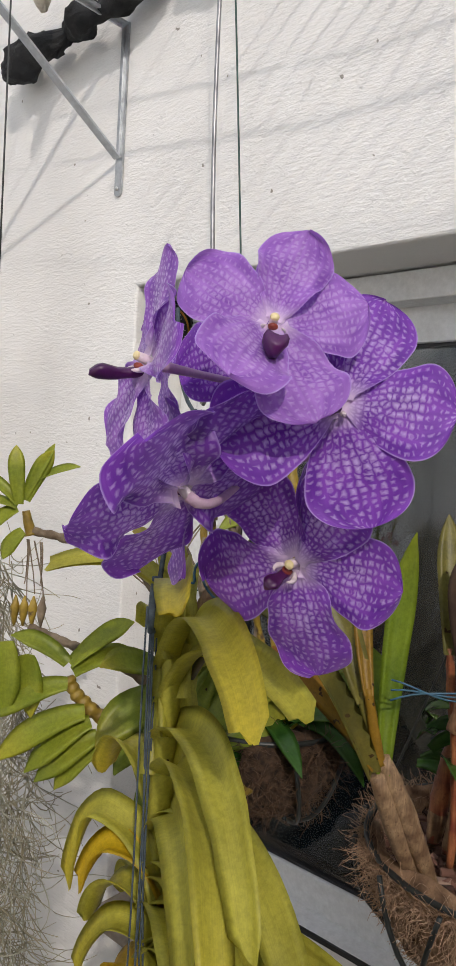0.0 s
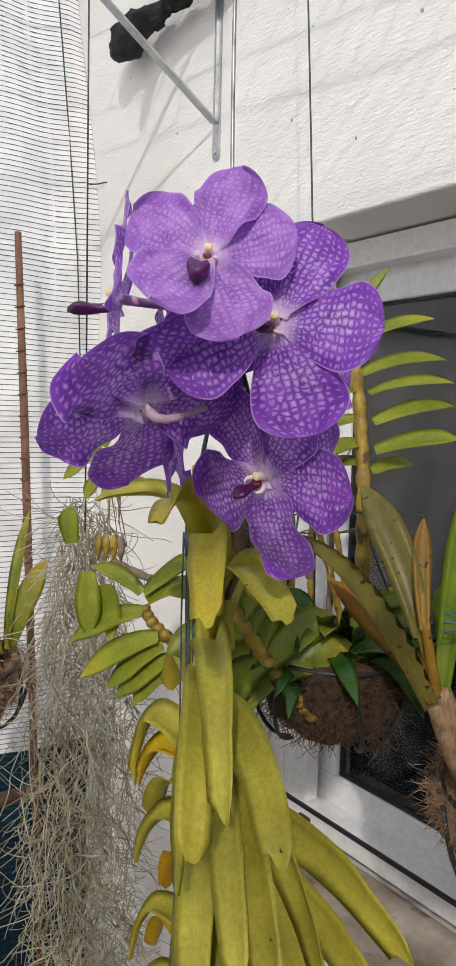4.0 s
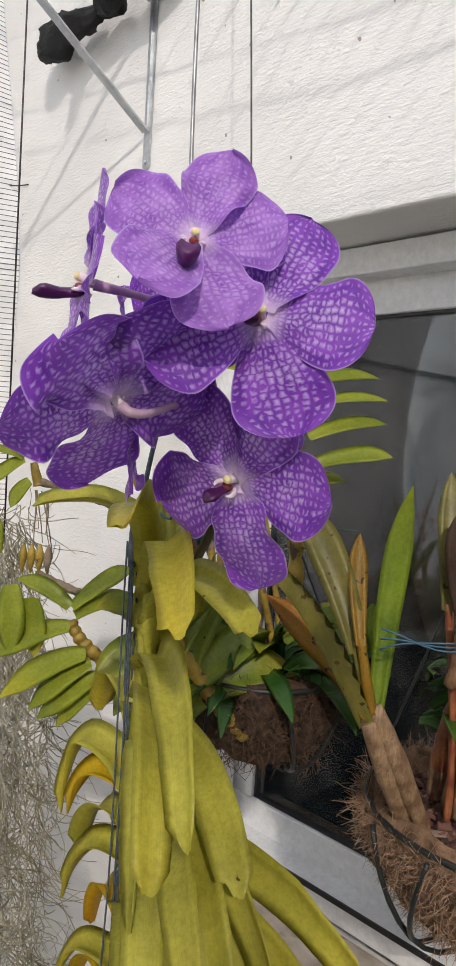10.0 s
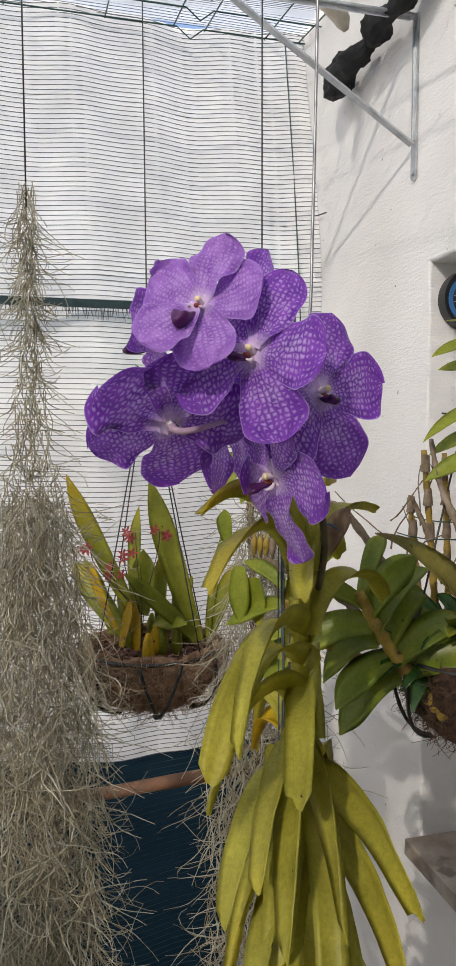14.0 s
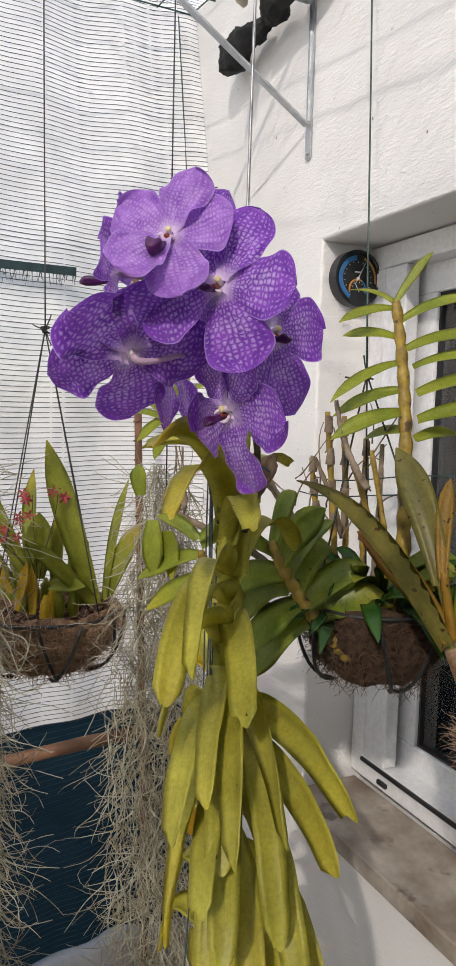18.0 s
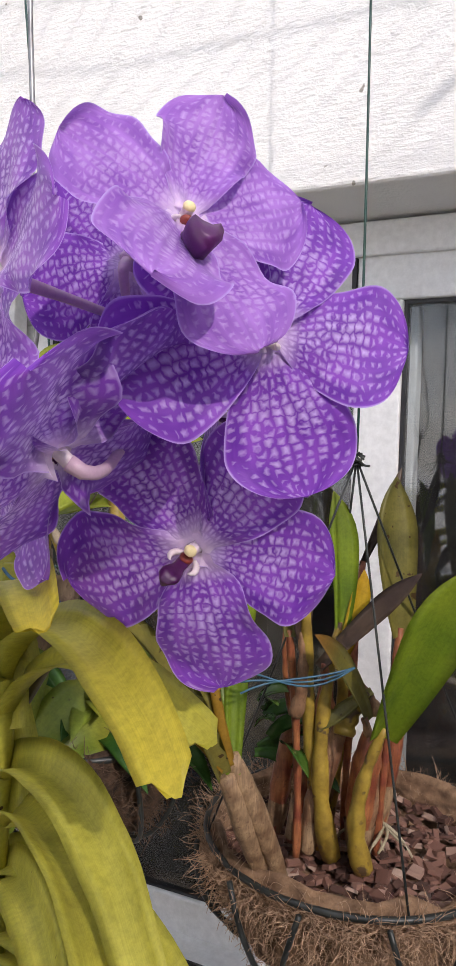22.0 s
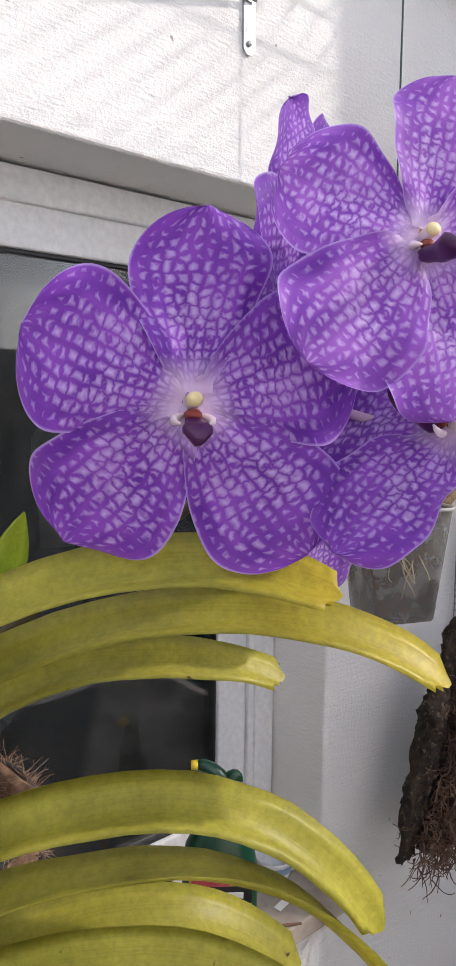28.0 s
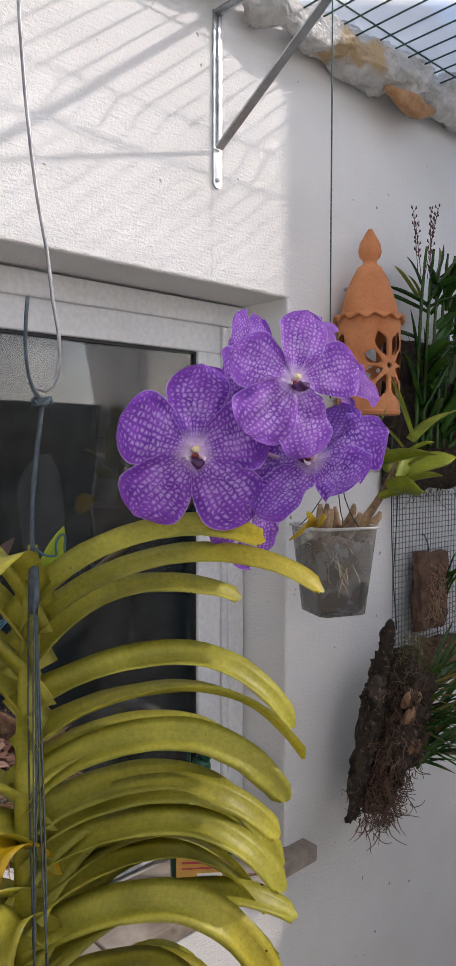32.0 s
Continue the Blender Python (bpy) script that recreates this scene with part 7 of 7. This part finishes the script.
# wire grid on the wall with cork mounts and a dark plant
grid = thing("wire_grid", (1.0, 0.57, 1.0), "grey wire mesh panel fixed to the wall behind cork mounts", "wire grid")
bm = bmesh.new()
x = 1.025
while x < 1.75:
    tube(bm, [(x, 0.575, 0.98), (x + 0.004 * math.sin(x * 40), 0.575, 1.44)], 0.0011, 4)
    x += 0.0135
z = 0.985
while z < 1.44:
    tube(bm, [(1.02, 0.573, z), (1.75, 0.573, z)], 0.0011, 4)
    z += 0.0135
fixed(tagged(part("wire_mesh", bm, GREY_WIRE, grid), kind="stuff"), grid)
for (cx, cz, w, h) in ((1.142, 1.205, 0.058, 0.17), (1.19, 1.04, 0.06, 0.07)):
    ck = thing("cork_mount", (cx, 0.545, cz - h / 2), "rough brown cork bark slab with dry roots", "cork mount", "cork mounts")
    bm = bmesh.new()
    box(bm, (cx - w, 0.530, cz - h * 0.55), (cx + w, 0.562, cz + h * 0.55), 0.006)
    bmesh.ops.subdivide_edges(bm, edges=bm.edges[:], cuts=7, use_grid_fill=True)
    lumpy(bm, 0.012, 40, cx)
    lumpy(bm, 0.008, 110, cx + 2)
    fixed(part("cork", bm, BARK, ck, "flaky brown cork"), ck)
    curves = [curl(rng, Vector((cx + rng.uniform(-w, w) * 0.7, 0.525, cz + rng.uniform(-h, h) * 0.4)), (rng.uniform(-1, 1), -0.3, -0.6), rng.uniform(0.03, 0.07), 7, 0.8, 0.1) for _ in range(120)]
    fixed(strands("root", curves, 0.0008, COIR_HAIR, ck), ck)
    for k in range(7):
        b = Vector((cx + 0.03, 0.52, cz + rng.uniform(-0.02, 0.04)))
        leaf_between(b, b + az(rng.uniform(-100, -10), rng.uniform(20, 70)) * rng.uniform(0.05, 0.09), 0.009, ck, DARK_LEAF, 0.1, 0.5, 600 + k, shape=strap, n=8)
    bm = bmesh.new()
    tube(bm, bez((cx, 0.552, cz + h * 0.5), (cx, 0.55, cz + h * 0.5 + 0.03), (cx - 0.01, 0.565, cz + h * 0.5 + 0.06), (cx - 0.006, 0.568, cz + h * 0.5 + 0.045), 8), 0.0016, 5)
    fixed(part("hook", bm, BLACK_WIRE, ck), ck)

rp = thing("epidendrum_orchid", (1.10, 0.52, 1.50), "dark green cane orchid with brown seed heads on root slab", "orchid")
bm = bmesh.new()
box(bm, (0.985, 0.545, 1.45), (1.30, 0.585, 1.80), 0.01)
bmesh.ops.subdivide_edges(bm, edges=bm.edges[:], cuts=5, use_grid_fill=True)
lumpy(bm, 0.014, 30, 3)
fixed(part("root_slab", bm, DARK_WOOD, rp, "dark tangled root slab"), rp)
curves = [curl(rng, Vector((rng.uniform(0.98, 1.30), 0.54, rng.uniform(1.45, 1.80))), (rng.uniform(-1, 1), -0.5, -0.8), rng.uniform(0.03, 0.08), 7, 0.8, 0.1) for _ in range(420)]
fixed(strands("root_mat", curves, 0.0008, DARK_WOOD, rp), rp)["kind"] = "stuff"
for k, (b, t, w) in enumerate(RIGHT_PLANT):
    leaf_between(b, t, w * 1.35, rp, DARK_LEAF if k % 5 else DEN_LEAF, 0.05, 0.5, 620 + k, shape=strap)
for k in range(70):
    b = Vector((rng.uniform(1.02, 1.30), 0.51, rng.uniform(1.55, 1.95)))
    leaf_between(b, b + az(rng.uniform(-170, 0), rng.uniform(-10, 70)) * rng.uniform(0.07, 0.15), rng.uniform(0.018, 0.030), rp, DARK_LEAF, 0.1, 0.5, 640 + k, shape=strap, n=9)
for k in range(6):
    b = Vector((1.02 + 0.03 * k, 0.515, 1.55))
    cane(rp, [b, b + Vector((0.01, 0, 0.15)), b + Vector((-0.01, -0.01, 0.3)), b + Vector((0.005, -0.02, 0.45))], 0.005, 0.003, DARK_LEAF, joints=9)
for k in range(5):
    b = Vector((1.00 + 0.012 * k, 0.50, 1.93))
    t = b + Vector((rng.uniform(-0.03, 0.04), rng.uniform(-0.02, 0.02), rng.uniform(0.10, 0.16)))
    bm = bmesh.new()
    spine = bez(b, b.lerp(t, 0.3), b.lerp(t, 0.7), t, 9)
    tube(bm, spine, 0.0008, 4)
    for q in spine[3:]:
        for s in (-1, 1):
            e = q + Vector((s * rng.uniform(0.004, 0.010), rng.uniform(-0.004, 0.004), rng.uniform(0.004, 0.010)))
            tube(bm, [q, q.lerp(e, 0.6), e, e + Vector((0, 0, 0.004))], [0.0006, 0.0006, 0.0022, 0.0010], 5)
    fixed(part("seed_head", bm, SEED, rp, "thin brown seed head"), rp)

# ---- on the sill ----
spray = thing("spray_bottle", (0.468, 0.614, Z0 + 0.012), "green trigger spray bottle with an amber label on the sill", "spray bottle")
bm = bmesh.new()
rings = []
for half_x, half_y, z in ((0.036, 0.022, 0.0), (0.040, 0.025, 0.006), (0.041, 0.026, 0.05), (0.040, 0.026, 0.12), (0.037, 0.024, 0.15), (0.026, 0.019, 0.178), (0.016, 0.015, 0.196), (0.0135, 0.0135, 0.205), (0.0135, 0.0135, 0.212)):
    rings.append([bm.verts.new((half_x * math.copysign(abs(math.cos(a)) ** 0.7, math.cos(a)), half_y * math.copysign(abs(math.sin(a)) ** 0.7, math.sin(a)), z)) for a in (2 * math.pi * k / 28 for k in range(28))])
for a, b in zip(rings, rings[1:]):
    for k in range(28):
        bm.faces.new((a[k], a[(k + 1) % 28], b[(k + 1) % 28], b[k]))
bm.faces.new(rings[0][::-1])
bm.faces.new(rings[-1])
part("bottle", bm, BOTTLE, spray, "green plastic bottle")
bm = bmesh.new()
lathe(bm, [(0.0125, 0.205), (0.013, 0.228), (0.010, 0.238), (0.002, 0.240)], 20)
part("collar", bm, BOTTLE, spray)
bm = bmesh.new()
tube(bm, bez((0.016, 0, 0.236), (0.0, 0, 0.262), (-0.02, 0, 0.275), (-0.044, 0, 0.276), 8), [0.012, 0.0135, 0.014, 0.013, 0.0115, 0.0105, 0.010, 0.0085], 10)
tube(bm, bez((0.012, 0, 0.25), (0.026, 0, 0.262), (0.034, 0, 0.262), (0.042, 0, 0.25), 6), [0.011, 0.011, 0.010, 0.009, 0.007, 0.003], 9)
tube(bm, bez((-0.024, 0, 0.262), (-0.032, 0, 0.245), (-0.030, 0, 0.228), (-0.020, 0, 0.208), 7), [0.004, 0.0045, 0.004, 0.004, 0.0035, 0.003, 0.002], 7)
bmesh.ops.scale(bm, vec=(0.55, 0.8, 1.0), verts=bm.verts)
part("trigger_head", bm, BOTTLE, spray, "green trigger head")
bm = bmesh.new()
tube(bm, [(-0.024, 0, 0.276), (-0.031, 0, 0.276)], [0.0075, 0.0065], 10)
part("nozzle", bm, YELLOW, spray, "yellow nozzle")
for nm, lo, hi, material, lb in (("label_panel", (-0.033, -0.0275, 0.018), (0.033, -0.0255, 0.125), LABEL, "amber paper label"), ("label_band", (-0.033, -0.0283, 0.082), (0.033, -0.0272, 0.108), BLACK_PLASTIC, "dark label band"),
                                 ("label_patch", (-0.030, -0.0283, 0.108), (0.010, -0.0272, 0.124), RED_PETAL, "red label patch"), ("print_bar", (-0.022, -0.0292, 0.090), (0.024, -0.0280, 0.099), PAPER, "white printed bar"),
                                 ("print_bar", (-0.026, -0.0283, 0.060), (0.026, -0.0272, 0.064), RED_PETAL, ""), ("print_bar", (-0.026, -0.0283, 0.050), (0.018, -0.0272, 0.053), RED_PETAL, ""), ("print_bar", (-0.006, -0.0283, 0.030), (0.026, -0.0272, 0.042), PAPER, "")):
    bm = bmesh.new()
    box(bm, lo, hi, 0.0004)
    part(nm, bm, material, spray, lb, smooth=False)
spray.rotation_euler.z = radians(-38)
spray.scale = (1.45, 1.35, 1.03)
spray.location = (0.458, 0.612, Z0 + 0.012)

cup = thing("porcelain_cup", (0.625, 0.662, Z0 + 0.012), "small white porcelain cup with a blue band on the sill", "cup")
bm = bmesh.new()
lathe(bm, [(0.002, 0.001), (0.020, 0.0), (0.026, 0.006), (0.031, 0.020), (0.0335, 0.042), (0.0345, 0.046), (0.0325, 0.046), (0.030, 0.022), (0.022, 0.008), (0.002, 0.006)], 32)
part("bowl", bm, PORCELAIN, cup)
bm = bmesh.new()
lathe(bm, [(0.0322, 0.024), (0.0336, 0.030), (0.0340, 0.036), (0.0335, 0.037), (0.0318, 0.024)], 32)
part("band", bm, BLUE_PAINT, cup, "pale blue painted band")
bm = bmesh.new()
tube(bm, bez((0.031, 0, 0.037), (0.052, 0, 0.040), (0.050, 0, 0.014), (0.029, 0, 0.014), 9), 0.0032, 7)
part("handle", bm, PORCELAIN, cup)
cup.rotation_euler.z = radians(-30)
tag = thing("plastic_tag", (0.60, 0.605, Z0 + 0.0125), "white plastic plant tag lying on the sill", "plant tag")
bm = bmesh.new()
box(bm, (-0.028, -0.007, 0), (0.028, 0.007, 0.0015), 0.0004)
part("strip", bm, PAPER, tag, smooth=False)
tag.rotation_euler.z = radians(12)
stick = thing("thin_stick", (0.53, 0.575, Z0 + 0.0145), "thin brown stick lying on the sill", "stick")
bm = bmesh.new()
tube(bm, [(-0.05, 0, 0), (0.0, 0.002, 0.0005), (0.055, 0, 0)], 0.0022, 6)
part("shaft", bm, WOOD, stick)
stick.rotation_euler.z = radians(-28)


# ---- along the roof and net ----
def roll(name, points, radii, material, label, category, seed, amount, smooth=True, cuts=2):
    bm = bmesh.new()
    tube(bm, points, radii, 14)
    bmesh.ops.subdivide_edges(bm, edges=bm.edges[:], cuts=cuts, use_grid_fill=True)
    lumpy(bm, amount, 14, seed)
    lumpy(bm, amount * 0.45, 38, seed + 2)
    lumpy(bm, amount * 0.25, 120, seed + 5)
    return tagged(part(name, bm, material, smooth=smooth), label, category)


BLACK = "crumpled black fabric stuffed between wall and roof mesh"
roll("black_fabric_roll", bez((-1.24, 0.550, 2.32), (-1.16, 0.54, 2.34), (-1.08, 0.54, 2.34), (-1.0, 0.545, 2.345), 9), [0.006, 0.024, 0.034, 0.036, 0.030, 0.026, 0.028, 0.022, 0.008], BLACK_CLOTH, BLACK, "fabric", 3, 0.020)
roll("black_fabric_roll", bez((-1.02, 0.55, 2.345), (-0.94, 0.54, 2.335), (-0.86, 0.54, 2.36), (-0.74, 0.555, 2.372), 9), [0.008, 0.022, 0.030, 0.028, 0.020, 0.026, 0.030, 0.022, 0.008], BLACK_CLOTH, BLACK, "fabric", 6, 0.020)
roll("black_fabric_roll", bez((-0.70, 0.555, 2.37), (-0.62, 0.55, 2.38), (-0.50, 0.55, 2.38), (-0.40, 0.56, 2.385), 8), [0.008, 0.020, 0.026, 0.022, 0.014, 0.018, 0.015, 0.008], BLACK_CLOTH, BLACK, "fabric", 8, 0.014)
roll("black_fabric_roll", bez((0.28, 0.555, 2.39), (0.36, 0.55, 2.375), (0.44, 0.55, 2.37), (0.52, 0.555, 2.38), 8), [0.01, 0.025, 0.032, 0.034, 0.03, 0.028, 0.02, 0.01], BLACK_CLOTH, BLACK, "fabric", 12, 0.012)
roll("cream_cloth_roll", bez((-1.02, 0.50, 2.37), (-0.98, 0.47, 2.38), (-0.95, 0.42, 2.385), (-0.90, 0.36, 2.39), 8), [0.008, 0.016, 0.018, 0.018, 0.018, 0.018, 0.016, 0.008], CREAM_CLOTH, "knitted cream cord lying on the roof mesh", "cord", 5, 0.003)
roll("plastic_sheet", bez((0.50, 0.552, 2.365), (0.70, 0.545, 2.375), (0.92, 0.545, 2.358), (1.24, 0.548, 2.395), 18) + [Vector((1.36, 0.55, 2.40)), Vector((1.5, 0.55, 2.395)), Vector((1.62, 0.555, 2.39))],
     [0.012, 0.030, 0.036, 0.032, 0.034, 0.038, 0.036, 0.040, 0.046, 0.050, 0.048, 0.052, 0.055, 0.052, 0.046, 0.042, 0.046, 0.050, 0.046, 0.040, 0.012], PLASTIC, "crumpled milky plastic sheet stained with rust along the wall top", "plastic sheet", 9, 0.022, cuts=3)
roll("foam_strip", bez((0.90, 0.530, 2.325), (0.96, 0.515, 2.300), (1.03, 0.515, 2.300), (1.10, 0.530, 2.330), 8), [0.004, 0.012, 0.017, 0.020, 0.020, 0.016, 0.010, 0.004], RUSTY, "rust-stained foam under the plastic sheet", "foam", 15, 0.010)

wire_run("support_wire", [(NET_X - 0.09, 0.53, roof_z(NET_X)), (NET_X - 0.03, 0.535, 2.2), (NET_X + 0.03, 0.53, 1.9), (NET_X + 0.05, 0.53, 1.62)], 0.0018, GREEN_WIRE, "dark green wire tying the net to the roof mesh")
wire_run("support_wire", [(NET_X + 0.00, 0.572, 2.092), (NET_X + 0.03, 0.582, 2.088), (NET_X + 0.055, 0.590, 2.088), (NET_X + 0.06, 0.594, 2.088)], 0.0016, BLACK_WIRE, "short twisted wire hooked on a nail in the wall")
band = thing("net_seam", ((NET_X + 0.05), 0, 1.82), "frayed dark seam band across the white net", "net seam", kind="structure")
bm = bmesh.new()
for k in range(60):
    y0 = -1.9 + 0.04 * k
    if y0 > 0.22:
        break
    box(bm, ((NET_X + 0.05) + 0.012, y0, 1.822), ((NET_X + 0.05) + 0.016, y0 + 0.04, 1.842))
fixed(part("band", bm, TEAL_DARK, band, smooth=False), band)
curves = [curl(rng, Vector(((NET_X + 0.05) + 0.014, rng.uniform(-1.2, 0.22), 1.824)), (0, rng.uniform(-0.3, 0.3), -1), rng.uniform(0.01, 0.045), 5, 0.2, 0.1) for _ in range(420)]
fixed(strands("fray", curves, 0.0007, TEAL_DARK, band), band)
pole = thing("wooden_pole", (-1.1, 0.2, 0.8), "brown wooden pole laid across in front of the net", "pole")
bm = bmesh.new()
tube(bm, [(-0.93, 0.262, 0.838), (-1.0, 0.16, 0.80), (-1.09, 0.02, 0.745), (-1.25, -0.20, 0.66), (-1.40, -0.42, 0.58)], [0.013, 0.014, 0.014, 0.015, 0.015], 10)
lumpy(bm, 0.0015, 30, 2)
fixed(part("shaft", bm, WOOD, pole), pole)
post = thing("wooden_post", (-1.30, 0.385, 0.0), "thin brown wooden post bound with cord beside the net", "post")
bm = bmesh.new()
tube(bm, [(-1.30, 0.415, 0.0), (-1.30, 0.40, 0.5), (-1.30, 0.385, 1.0), (-1.30, 0.370, 1.5), (-1.30, 0.355, 1.925)], [0.010, 0.010, 0.0095, 0.009, 0.008], 9)
lumpy(bm, 0.0015, 30, 5)
fixed(part("shaft", bm, WOOD, post), post)
for k in range(20):
    bm = bmesh.new()
    z = 0.9 + 0.048 * k
    tube(bm, [(-1.30 + 0.0105 * math.cos(a), 0.388 - (z - 0.9) * 0.033 + 0.0105 * math.sin(a), z + 0.003 * math.sin(a)) for a in (0.7 * i for i in range(10))], 0.0016, 5)
    fixed(part("cord", bm, BARK, post, "dark cord binding"), post)
for (p, q) in (((-0.445, 0.36, 1.41), (-0.20, 0.40, 1.43)), ((-0.44, 0.33, 1.39), (-0.24, 0.41, 1.40))):
    bm = bmesh.new()
    tube(bm, bez(p, Vector(p).lerp(Vector(q), 0.3) + Vector((0, 0, -0.015)), Vector(p).lerp(Vector(q), 0.7) + Vector((0, 0, 0.01)), q, 10), 0.0009, 5)
    fixed(part("tie_wire", bm, GREEN_WIRE, den, "thin green tie wire"), den)

# an unseen tall block, added to keep sun off the wall's right end
bm = bmesh.new()
box(bm, (1.92, -0.47, 0.0), (2.15, 0.59, 3.9))
tagged(part("shade_block_east", bm, PLASTER, smooth=False), "unseen tall block added to shade the right end of the window wall", "wall", kind="structure")
